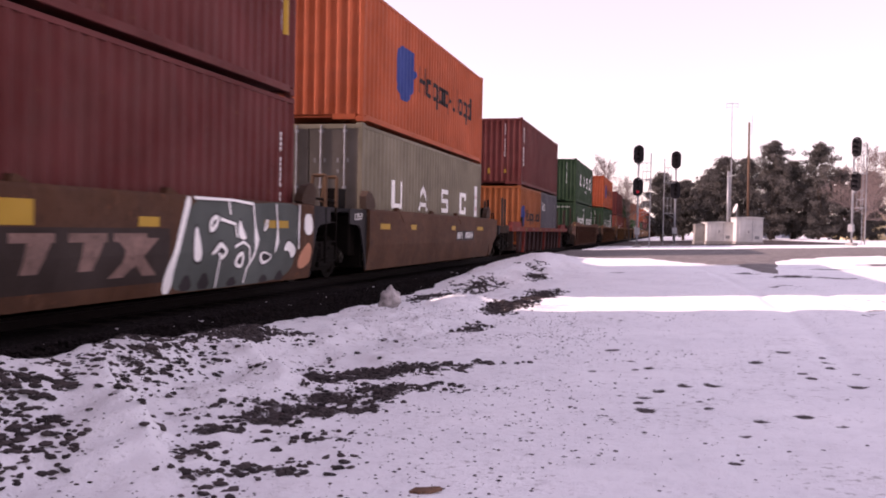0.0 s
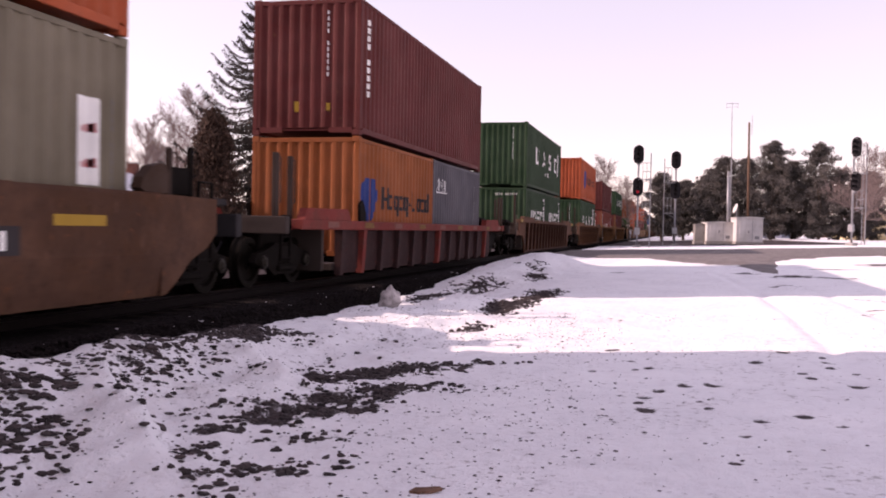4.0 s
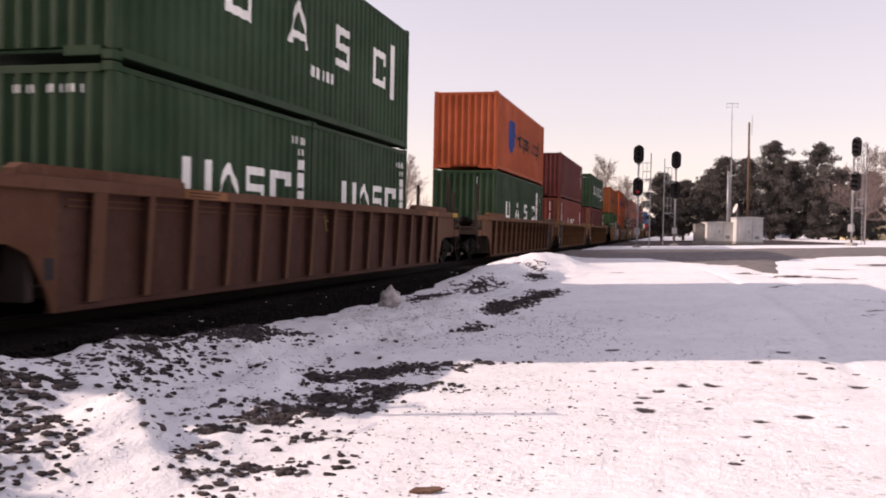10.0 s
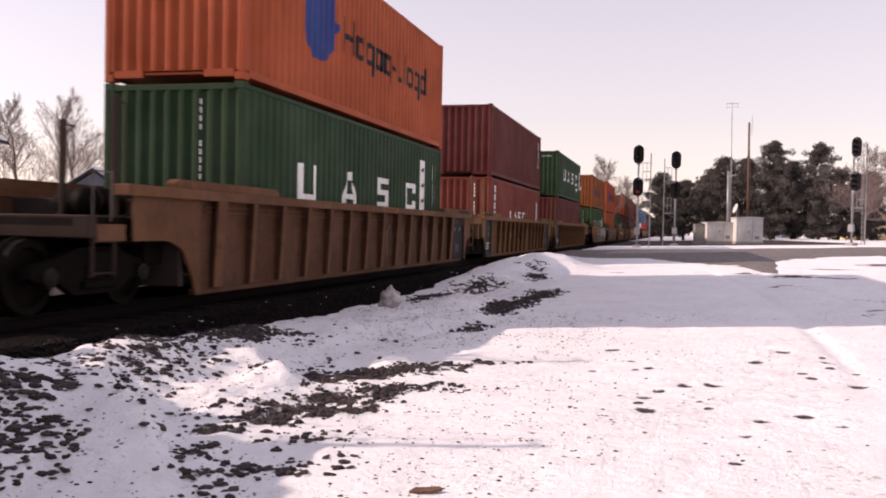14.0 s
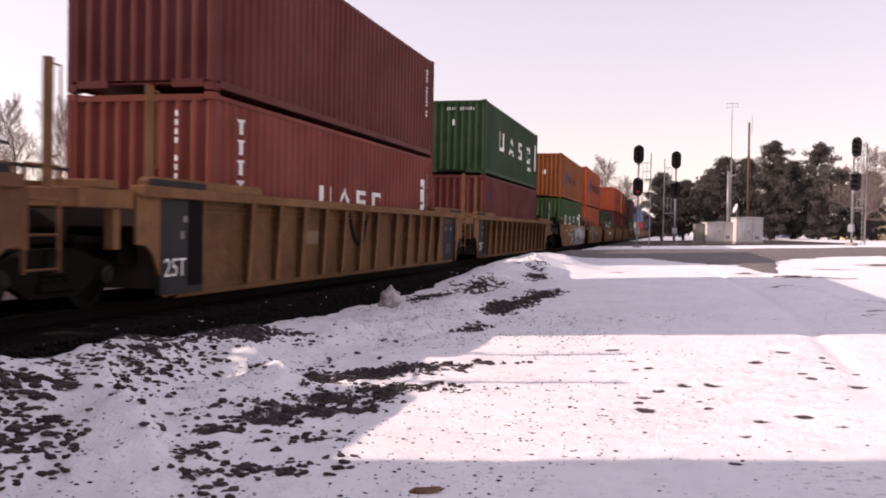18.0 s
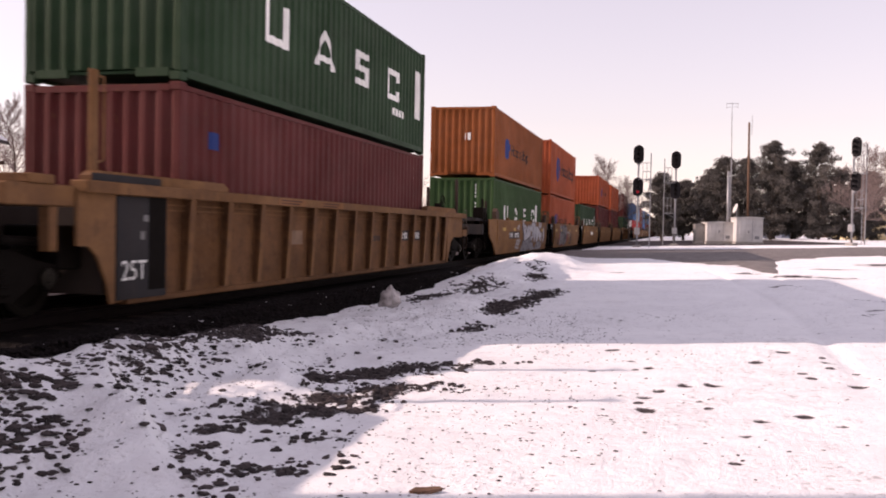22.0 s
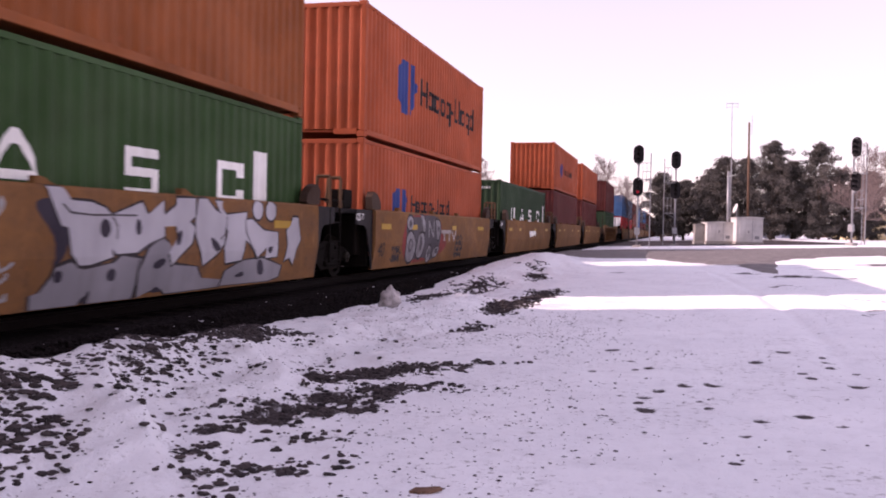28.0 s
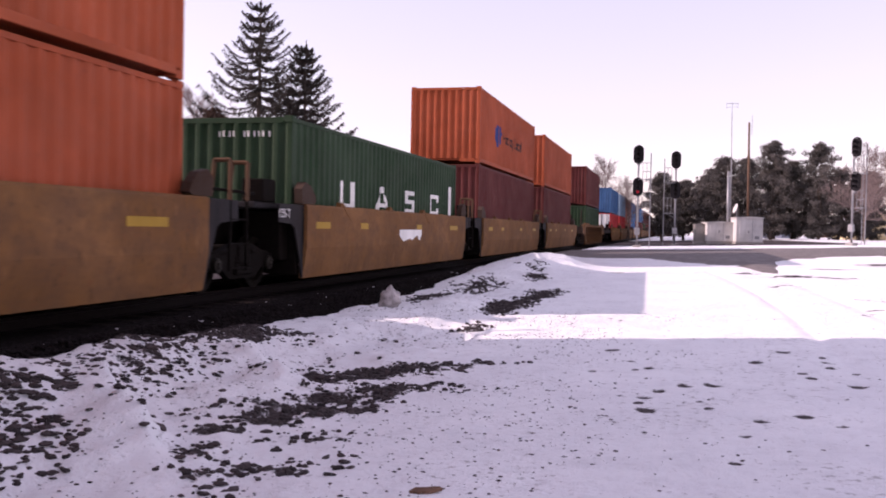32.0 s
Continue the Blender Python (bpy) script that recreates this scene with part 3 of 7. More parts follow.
pts, szs = scatter(100000, 3, -6.0, -1.4, 4.2, 28, lambda x, y: np.clip((bareness(x, y) - 0.4) * 1.7, 0, 1), 0.01, 0.036, skew=1.8)
solo("gravel", pebbles(pts, szs, 4), STONE, "dark broken gravel showing through the snow", "gravel", kind="stuff")
pts, szs = scatter(9000, 5, -6.0, -1.8, 4.2, 12.5, strewn, 0.016, 0.046, 0.15, 1.4)
solo("loose_ballast", pebbles(pts, szs, 6, 0.55), STONE, "stray ballast stones lying on the snow", "stones", kind="stuff")
pts, szs = scatter(1100, 15, -5.7, -3.5, 4.0, 6.6, lambda x, y: strewn(x, y) * smooth(-3.4, -3.8, x), 0.02, 0.06, 0.15, 1.8)
solo("large_stones", pebbles(pts, szs, 16, 0.42), STONE, "flat dark stones frozen into the snow", "stones", kind="stuff")
pts, szs = scatter(15000, 7, -5.5, 3.0, 4.2, 16, lambda x, y: 0.55 * (fbm(x * 0.9, y * 0.9, 3, 18) > 0.45) * smooth(0.9, -1.6, x) + 0.012, 0.004, 0.017, 0.1)
solo("grit", pebbles(pts, szs, 8, 0.4), STONE, "scattered grit on trodden snow", "grit", kind="stuff")

# frozen clods
LUMP = Form()
rng_l = random.Random(5)
for i in range(13):
    for j in range(20):
        th, ph = math.pi * i / 12, 2 * math.pi * j / 20
        r = 0.2 * (1 + 0.6 * noise.noise((math.sin(th) * math.cos(ph) * 1.3, math.sin(th) * math.sin(ph) * 1.3, math.cos(th) * 1.3 + 3)) + 0.2 * noise.noise((math.cos(ph) * 4, math.sin(ph) * 4, th * 3)))
        LUMP.v.append((r * math.sin(th) * math.cos(ph), r * math.sin(th) * math.sin(ph), r * 1.05 * math.cos(th)))
LUMP.f = [(i * 20 + j, i * 20 + (j + 1) % 20, (i + 1) * 20 + (j + 1) % 20, (i + 1) * 20 + j) for i in range(12) for j in range(20)]
CLOD = plain("dirty_snow_clod", (0.42, 0.38, 0.37), 0.85, 0, 9.0, 0.45)
clod = solo("snow_clod", LUMP, CLOD, "dirty lump of ploughed snow on the berm", "snow lump",
            at=pose(-4.95, 15.75, ground_z(-4.95, 15.75) + 0.14, 0, 0, 40), smooth=True)
LEAF = Form()
LEAF.prism([(-0.1, -0.02), (-0.05, -0.045), (0.03, -0.035), (0.1, 0.01), (0.06, 0.04), (0.0, 0.03), (-0.06, 0.035)], "z", 0, 0.02)
solo("clod_of_earth", LEAF, plain("brown_earth", (0.16, 0.09, 0.06), 0.95, 0, 20, 0.4), "flat brown clod of frozen earth on snow", "earth clod",
     at=pose(-1.42, 5.3, ground_z(-1.42, 5.3) + 0.004, 4, -3, 15))

# ---- crossing road ----
def strip(name, rows, mat, label, lift=0.025):
    """A sheet over the ground between two wavy edges: rows of x, near y, far y."""
    me = bpy.data.meshes.new(name)
    vs, fs, m = [], [], 9
    for x, a, b in rows:
        a += 1.6 * (value_noise(np.array([x * 0.6]), np.array([3.0]), 5)[0] - 0.5) + 0.7 * (value_noise(np.array([x * 2.3]), np.array([7.0]), 6)[0] - 0.5)
        b += 2.0 * (value_noise(np.array([x * 0.4]), np.array([9.0]), 7)[0] - 0.5)
        for k in range(m):
            y = a + (b - a) * k / (m - 1)
            vs.append((x, y, float(lie(np.array([x]), np.array([y]))[0]) + lift + (0.02 if 0 < k < m - 1 else -0.03)))
    for i in range(len(rows) - 1):
        fs += [(i * m + k, (i + 1) * m + k, (i + 1) * m + k + 1, i * m + k + 1) for k in range(m - 1)]
    me.from_pydata(vs, [], fs)
    return solo(name, me, mat, label, kind="structure", smooth=True)


road_rows = []
for i in range(90):
    x = -5.9 + 0.35 * i if i < 72 else 19.3 + (i - 71) * 6
    road_rows.append((x, 38.0 - 6.0 * math.exp(-((x - 1.9) / 2.2) ** 2) - 6.5 * math.exp(-((x - 2.8) / 0.55) ** 2) + 0.8 * float(smooth(4.0, 8.0, np.array([x]))[0]), 56.0 + 0.25 * max(x, 0)))
strip("road", road_rows, ROAD, "wet gravel crossing road with snowy edges")

# ---- track ----
bedf = Form()
prof = [(-11.0, -0.62), (-9.6, -0.22), (-9.2, -0.17), (-6.2, -0.17), (-5.95, -0.21), (-5.35, -0.62)]
ys = [-80 + 2.0 * i for i in range(60)] + [40 + 12.0 * i for i in range(35)]
for y in ys:
    rise = 0.3 * float(smooth(36, 44, np.array([y]))[0])
    for x, z in prof:
        bedf.v.append((x + 0.12 * noise.noise((x, y * 0.7, 2)), y, z + rise * (1 if z < -0.3 else 0) + 0.03 * noise.noise((x * 2, y, 5))))
m6 = len(prof)
bedf.f = [(i * m6 + k, i * m6 + k + 1, (i + 1) * m6 + k + 1, (i + 1) * m6 + k) for i in range(len(ys) - 1) for k in range(m6 - 1)]
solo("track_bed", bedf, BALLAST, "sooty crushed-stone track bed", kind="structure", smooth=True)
rngb = np.random.default_rng(12)
nb = 22000
bx_, by_ = rngb.uniform(-6.6, -5.45, nb), 4.5 + 34 * rngb.random(nb) ** 1.5
bz_ = np.where(bx_ < -5.95, -0.18, -0.18 - (bx_ + 5.95) * 0.68)
solo("ballast", pebbles(np.stack([bx_, by_, bz_], -1), 0.012 + 0.018 * rngb.random(nb), 13), BLACK_STONE, "dark crushed ballast along the track", "ballast", kind="stuff")
nb = 45
bx_, by_ = rngb.uniform(-6.2, -5.4, nb), 5 + 22 * rngb.random(nb)
bz_ = np.where(bx_ < -5.95, -0.16, -0.16 - (bx_ + 5.95) * 0.68)
solo("snow_crumbs", pebbles(np.stack([bx_, by_, bz_], -1), 0.007 + 0.02 * rngb.random(nb) ** 3, 14, 0.4), SNOW_ROOF, "crumbs of snow caught in the ballast", "snow crumbs", kind="stuff")

track = thing("railway_track", "worn single railway track on wooden ties", "railway track", pose(TRACK_X, 0, 0), kind="structure")
rail_prof = [(-0.07, -0.17), (0.07, -0.17), (0.07, -0.158), (0.012, -0.145), (0.009, -0.05), (0.036, -0.036), (0.036, -0.006), (0.028, 0.0),
             (-0.028, 0.0), (-0.036, -0.006), (-0.036, -0.036), (-0.009, -0.05), (-0.012, -0.145), (-0.07, -0.158)]
rail_me = Form().prism(rail_prof, "y", -80, 460).mesh("rail")
for sx in (-0.755, 0.755):
    part("rail", rail_me, RAIL_STEEL, track, at=pose(sx, 0, 0))
tie_me = Form().box(-1.3, 1.3, -0.115, 0.115, -0.34, -0.168, 0.012).mesh("tie")
for i in range(150):
    part("tie", tie_me, TIE_WOOD, track, at=pose(0, -8 + 0.53 * i, 0, 0, 0, random.uniform(-1.2, 1.2)))


# ---- lineside things ----
def signal(x, y, z, base_turn, ladder_side, face, lit, label, head_x=0.0):
    """A colour-light signal: mast with two oval heads, ladder and cage."""
    sg = thing("railway_signal", label, "railway signal", pose(x, y, z, 0, 0, base_turn), group="line signals")
    part("base", Form().box(-0.28, 0.28, -0.28, 0.28, -0.3, 0.12, 0.03), CONCRETE, sg)
    part("mast", Form().tube((0, 0, 0.1), (0, 0, 6.25), 0.075, 0.07, 12), GALV, sg, smooth=True)
    part("junction_box", Form().box(-0.18, 0.18, -0.2, 0.05, 0.85, 1.35, 0.02), GALV, sg)
    for hz in (6.48, 4.2):
        hd = Form()
        ring = [(0.36 * math.cos(a) , (0.3 if math.sin(a) > 0 else -0.3) + 0.36 * math.sin(a)) for a in [2 * math.pi * (i + 0.5) / 24 for i in range(24)]]
        hd.prism(ring, "y", -0.03 * face, 0.0)
        head = part("signal_head", hd, BLACK, sg, "black oval backboard with hooded lamps", at=pose(head_x, -0.16 * face, hz))
        part("housing", Form().box(-0.17, 0.17, 0.0, 0.26, -0.52, 0.52, 0.04) if face > 0 else Form().box(-0.17, 0.17, -0.26, 0.0, -0.52, 0.52, 0.04), BLACK, head)
        for k, dz in enumerate((0.34, 0.0, -0.34)):
            hood = Form()
            n = 12
            vs = []
            for d, r in ((-0.03, 0.13), (-0.3, 0.125)):
                vs += [(r * math.cos(math.pi * (-0.15 + 1.3 * i / n)), d * face, r * math.sin(math.pi * (-0.15 + 1.3 * i / n))) for i in range(n + 1)]
            hood.add(vs, [(i, i + 1, n + 2 + i, n + 1 + i) for i in range(n)])
            part("hood", hood, BLACK, head, at=pose(0, 0, dz))
            mat = LAMP_RED if (lit and k == 2 and hz < 5) else LENS
            part("lens", Form().lathe([(0.0, -0.05 * face), (0.06, -0.045 * face), (0.095, -0.035 * face)], "y", 16), mat, head,
                 "glowing red lamp" if mat is LAMP_RED else "", at=pose(0, 0, dz), smooth=True)
        part("bracket", Form().tube((0, 0, hz - 0.75), (head_x, 0, hz - 0.5), 0.11, 0.09, 10), GALV, sg)
    lx = 0.85 * ladder_side
    ld = Form().tube((lx - 0.0, 0.15, 0.0), (lx, 0.15, 6.6), 0.04, 0.035, 8)
    part("ladder_rail", ld, GALV, sg)
    part("ladder_rail", Form().tube((lx, -0.25, 0.0), (lx, -0.25, 6.6), 0.02, 0.02, 6), GALV, sg)
    for i in range(19):
        part("rung", shared("rung|" + str(ladder_side), lambda: Form().tube((lx, -0.25, 0), (lx, 0.15, 0), 0.012, 0.012, 6), GALV), GALV, sg, at=pose(0, 0, 0.5 + 0.32 * i))
    for z0 in (4.75, 2.45):
        cage = Form()
        a, b = 0.3 * ladder_side, lx
        for zz in (z0, z0 + 0.55, z0 + 1.15):
            cage.tube((a, 0, zz), (b, 0, zz), 0.022, 0.022, 6)
        for xx in (a, (a + b) / 2):
            cage.tube((xx, 0, z0), (xx, 0, z0 + 1.15), 0.018, 0.018, 6)
        part("platform_rail", cage, GALV, sg)
        plat = Form().box(min(0, b), max(0, b), -0.3, 0.3, z0 - 0.03, z0, 0)
        plat.tube((0, 0, z0 - 0.35), (b * 0.9, 0, z0 - 0.02), 0.02, 0.02, 6)
        part("platform", plat, GALV, sg)
    return sg


LENS = plain("dark_signal_lens", (0.02, 0.015, 0.015), 0.15)
LAMP_RED, _n, _l, _b = nodes_of("red_signal_lamp")
_b.inputs["Base Color"].default_value = (0.4, 0.01, 0.02, 1)
_b.inputs["Emission Color"].default_value = (1.0, 0.03, 0.06, 1)
_b.inputs["Emission Strength"].default_value = 0.12

signal(-2.62, 66, 0.02, 0, 1, 1, True, "tall two-headed railway signal showing red, with ladder")
signal(-0.06, 72, 0.1, 0, -1, 1, False, "two-headed railway signal seen before dark pines")
signal(11.42, 66, 0.5, -42, 1, 1, False, "two-headed railway signal turned to a branch line", 0.3)


def shelter(x, y, z, w, d, h, label):
    sh = thing("equipment_shelter", label, "equipment shelter", pose(x, y, z, 0, 0, 8), group="signal shelters")
    part("plinth", Form().box(-0.06, w + 0.06, -0.06, d + 0.06, -0.5, 0.12, 0.02), CONCRETE, sh)
    part("cabin", Form().box(0, w, 0, d, 0.12, h, 0.02), SHELTER, sh)
    part("roof", Form().prism([(-0.1, h), (w + 0.1, h), (w + 0.1, h + 0.05), (w / 2, h + 0.11), (-0.1, h + 0.05)], "y", -0.1, d + 0.1), SHELTER, sh)
    door = part("door", Form().box(w * 0.12, w * 0.12 + 0.85, -0.035, 0.0, 0.2, h - 0.15, 0.008), SHELTER, sh)
    part("handle", Form().box(w * 0.12 + 0.7, w * 0.12 + 0.76, -0.07, -0.035, 0.85, 1.05, 0.01), BLACK, door)
    part("vent", Form().box(w * 0.7, w * 0.7 + 0.35, -0.03, 0.0, 0.35, 0.6, 0.005), GALV, sh)
    part("seam", Form().box(w * 0.6, w * 0.6 + 0.03, -0.012, 0.0, 0.14, h - 0.02), GALV, sh)
    return sh


shelter(2.6, 80.6, 0.3, 2.2, 2.0, 1.68, "low pale grey signal equipment shelter on a plinth")
shelter(4.9, 79.6, 0.3, 2.15, 2.4, 2.1, "pale grey signal equipment shelter beside the mast")
cabinet = thing("relay_cabinet", "small dull grey relay cabinet beside the shelters", "cabinet", pose(1.62, 81.4, 0.3, 0, 0, 8))
part("plinth", Form().box(-0.05, 1.03, -0.05, 0.85, -0.5, 0.1, 0.02), CONCRETE, cabinet)
part("body", Form().box(0, 0.98, 0, 0.8, 0.1, 1.5, 0.02), GREY_BOX, cabinet)
part("lid", Form().prism([(-0.06, 1.5), (1.04, 1.5), (1.04, 1.54), (0.49, 1.6), (-0.06, 1.54)], "y", -0.06, 0.86), GREY_BOX, cabinet)
cab_door = part("door", Form().box(0.08, 0.9, -0.03, 0.0, 0.2, 1.4, 0.008), GREY_BOX, cabinet)
part("handle", Form().box(0.78, 0.83, -0.06, -0.03, 0.75, 0.92, 0.01), BLACK, cab_door)

mast = thing("antenna_mast", "slim steel antenna mast behind the shelters", "antenna", pose(4.62, 83, 0.3))
part("pole", Form().tube((0, 0, 0), (-0.12, 0, 11.4), 0.06, 0.03, 10), GALV, mast, smooth=True)
part("antenna", Form().tube((-0.58, 0, 12.0), (0.36, 0, 12.0), 0.02, n=6).tube((-0.12, 0, 11.3), (-0.12, 0, 12.1), 0.02, n=6).tube((-0.58, 0, 11.7), (0.36, 0, 11.7), 0.014, n=6)
     .tube((-0.58, 0, 11.6), (-0.58, 0, 12.05), 0.014, n=6).tube((0.36, 0, 11.6), (0.36, 0, 12.05), 0.014, n=6), GALV, mast)
stub = thing("vent_pipe", "thick galvanised pipe mast beside the shelters", "pipe", pose(4.35, 81.8, 0.3))
part("pipe", Form().tube((0, 0, 0), (-0.05, 0, 6.0), 0.13, 0.12, 12), GALV, stub, smooth=True)
part("cap", Form().tube((-0.05, 0, 6.0), (-0.05, 0, 6.08), 0.15, 0.12, 12), GALV, stub)
dish = thing("dish_antenna", "white dish antenna on the shelter roof", "dish", pose(4.95, 80.6, 2.44))
part("post", Form().tube((0, 0, 0), (0, 0, 0.7), 0.035, n=8), GALV, dish)
part("reflector", Form().lathe([(0.0, 0.0), (0.2, 0.03), (0.38, 0.1), (0.42, 0.14), (0.42, 0.16), (0.2, 0.06), (0.0, 0.03)], "y", 24), SHELTER, dish, at=pose(0, -0.1, 0.72, 20, 0, 180 - 75), smooth=True)
pole = thing("utility_pole", "brown wooden utility pole with a small antenna", "utility pole", pose(6.2, 85, 0.2))
part("shaft", Form().tube((0, 0, 0), (-0.12, 0, 10.7), 0.12, 0.085, 12), POLE_WOOD, pole, smooth=True)
part("whip", Form().tube((0.12, 0, 9.6), (0.12, 0, 11.3), 0.02, n=6).tube((-0.05, 0, 9.7), (0.12, 0, 9.7), 0.02, n=6).tube((-0.05, 0, 10.4), (0.12, 0, 10.4), 0.02, n=6), GALV, pole)


# ---- trees ----
def limb_tree(seed, height, spread=1.0, depth=3, lean=0.0):
    """Leader, rising limbs and fine twigs of a leafless broadleaf tree with an oval crown."""
    rng = random.Random(seed)
    trunk, limbs = Form(), Form()
    rand3 = lambda up: Vector((rng.uniform(-1, 1), rng.uniform(-1, 1), rng.uniform(-0.4, 1.0) * up))

    def grow(p, d, length, r, level):
        steps = 5 if level == 1 else (4 if level == 2 else 2)
        for k in range(steps):
            d = (d + rand3(0.8) * (0.17 if level < 3 else 0.28)).normalized()
            q = p + d * (length / steps)
            r0, r1 = r * (1 - 0.8 * k / steps), r * (1 - 0.8 * (k + 1) / steps)
            limbs.tube(p, q, max(r0, 0.008), max(r1, 0.006), 5 if level == 1 else 3, caps=False)
            p = q
            if level <= depth:
                for _ in range(2 if level < 3 else 1 + (rng.random() < 0.5)):
                    side = (d * 0.75 + rand3(0.9) * 0.85 * spread).normalized()
                    grow(p, side, length * rng.uniform(0.34, 0.58) * (1.15 - 0.5 * k / steps), max(r1 * 0.6, 0.008), level + 1)

    p, d = Vector((0, 0, -0.2)), Vector((lean, 0, 1)).normalized()
    n, r = 11, height * 0.0135
    for k in range(n):
        d = (d + rand3(0.6) * (0.05 + 0.012 * k)).normalized()
        q = p + d * (height * 0.84 / n)
        trunk.tube(p, q, r * (1 - 0.88 * k / n), r * (1 - 0.88 * (k + 1) / n), 8, caps=False)
        p = q
        h = (k + 1) / n
        if h > 0.2:
            for _ in range(2 + (k % 2)):
                a = rng.uniform(0, 6.28)
                out = Vector((math.cos(a), math.sin(a), 0)) * spread
                ln = height * 0.52 * (1 - 0.72 * abs(h - 0.35) ** 0.9) * rng.uniform(0.6, 1.05) * (1.05 - 0.55 * h)
                grow(p, (out * (1.25 - 0.5 * h) + Vector((0, 0, 0.6 + 0.6 * h))).normalized(), ln, r * (0.5 - 0.3 * h), 1)
    return trunk, limbs


def bare_tree(seed, height, x, y, z, label, spread=1.0, depth=3, turn=0):
    tr = thing("bare_tree", label, "tree", pose(x, y, z, 0, 0, turn), group="leafless trees")
    a, b = limb_tree(seed, height, spread, depth)
    part("trunk", a, BARK, tr)
    part("crown", b, TWIG, tr, "fine leafless branchwork")
    return tr


def sized(x, y, z, turn, k):
    return pose(x, y, z, 0, 0, turn) @ Matrix.Diagonal((k, k, k, 1))


bt = bare_tree(11, 12.6, -47.7, 65.5, -0.4, "tall leafless tree behind the tracks")
bt2 = bare_tree(14, 11.0, -43.6, 68.0, -0.4, "leafless tree beside the house", 1.1)
copy_thing(bt2, pose(-40.2, 69, -0.4, 0, 0, 120))
copy_thing(bt, pose(-55.0, 68, -0.4, 0, 0, 75))
bt3 = bare_tree(19, 12.0, -33.4, 60, -0.4, "wide leafless tree near the spruces", 1.3)
copy_thing(bt3, sized(-8.9, 118, -0.2, 40, 0.95))
copy_thing(bt2, sized(-6.0, 124, -0.2, 200, 0.8))
copy_thing(bt, sized(-25.0, 118, -0.2, 300, 0.9))
copy_thing(bt2, sized(-33.0, 110, -0.3, 20, 1.0))
copy_thing(bt3, sized(20.5, 98, 0.4, 210, 0.85))
copy_thing(bt, sized(25.5, 104, 0.4, 10, 0.9))
bare_tree(27, 9.6, 17.0, 92, 0.35, "broad leafless tree beside the signal", 1.5)
copy_thing(bt3, sized(31.0, 112, 0.4, 110, 1.0))


def tufts(form, rng, centre, rx, rz, count, size, droop=0.0):
    """A clump of small needle sprays."""
    for _ in range(count):
        while True:
            p = Vector((rng.uniform(-1, 1), rng.uniform(-1, 1), rng.uniform(-1, 1)))
            if p.length < 1:
                break
        c = centre + Vector((p.x * rx, p.y * rx, p.z * rz))
        d = Vector((rng.uniform(-1, 1), rng.uniform(-1, 1), rng.uniform(-0.5, 0.8) - droop)).normalized()
        w = d.orthogonal().normalized() * size * 0.3
        w.rotate(Matrix.Rotation(rng.uniform(0, 6.28), 3, d))
        form.add([c - w, c + w, c + d * size * rng.uniform(0.7, 1.3)], [(0, 1, 2)])


def pine_meshes(seed, height):
    rng = random.Random(seed)
    trunk, crown = Form(), Form()
    limbs = trunk
    p = Vector((0, 0, -0.2))
    pts = [p]
    for k in range(7):
        p = p + Vector((rng.uniform(-0.18, 0.18), rng.uniform(-0.18, 0.18), height * 0.92 / 7))
        pts.append(p)
    for k in range(7):
        trunk.tube(pts[k], pts[k + 1], 0.24 * (1 - k / 8), 0.24 * (1 - (k + 1) / 8), 8, caps=False)
    for k in range(120):
        h = 0.05 + 0.95 * (k / 120) ** 0.95
        zz = height * h * 0.95
        i = min(6, int(h * 0.95 * 7))
        base = pts[i].lerp(pts[i + 1], 0.5)
        base = Vector((base.x, base.y, zz))
        fill = 0.7 + 0.75 * h if h <= 0.4 else max(0.1, 1 - ((h - 0.4) / 0.66) ** 1.7)
        reach = height * 0.29 * fill * rng.uniform(0.45, 1.2)
        a = k * 2.399 + rng.uniform(-0.5, 0.5)
        tip = base + Vector((math.cos(a) * reach, math.sin(a) * reach, reach * rng.uniform(0.0, 0.55)))
        limbs.tube(base, tip, 0.06 * (1.1 - h), 0.015, 4, caps=False)
        for t in (0.35, 0.62, 0.85, 1.02):
            if rng.random() < 0.25:
                continue
            c = base.lerp(tip, t) + Vector((rng.uniform(-0.3, 0.3), rng.uniform(-0.3, 0.3), rng.uniform(-0.05, 0.3)))
            tufts(crown, rng, c, rng.uniform(0.3, 0.75), rng.uniform(0.22, 0.5), 70, 0.2, -0.4)
    return trunk, crown


PINES = []
for seed, ht in ((3, 12.0), (8, 11.0), (21, 9.5)):
    t_, c_ = pine_meshes(seed, ht)
    PINES.append((t_.mesh("trunk"), c_.mesh("crown")))


def pine(k, x, y, z, scale, turn, label="dark shaggy pine in the grove beyond the crossing"):
    tr = thing("pine_tree", label, "tree", pose(x, y, z, 0, 0, turn), group="pine grove")
    tr.scale = (scale,) * 3
    for nm, me, mat in zip(("trunk", "crown"), PINES[k], (BARK, PINE)):
        part(nm, me, mat, tr)
    return tr


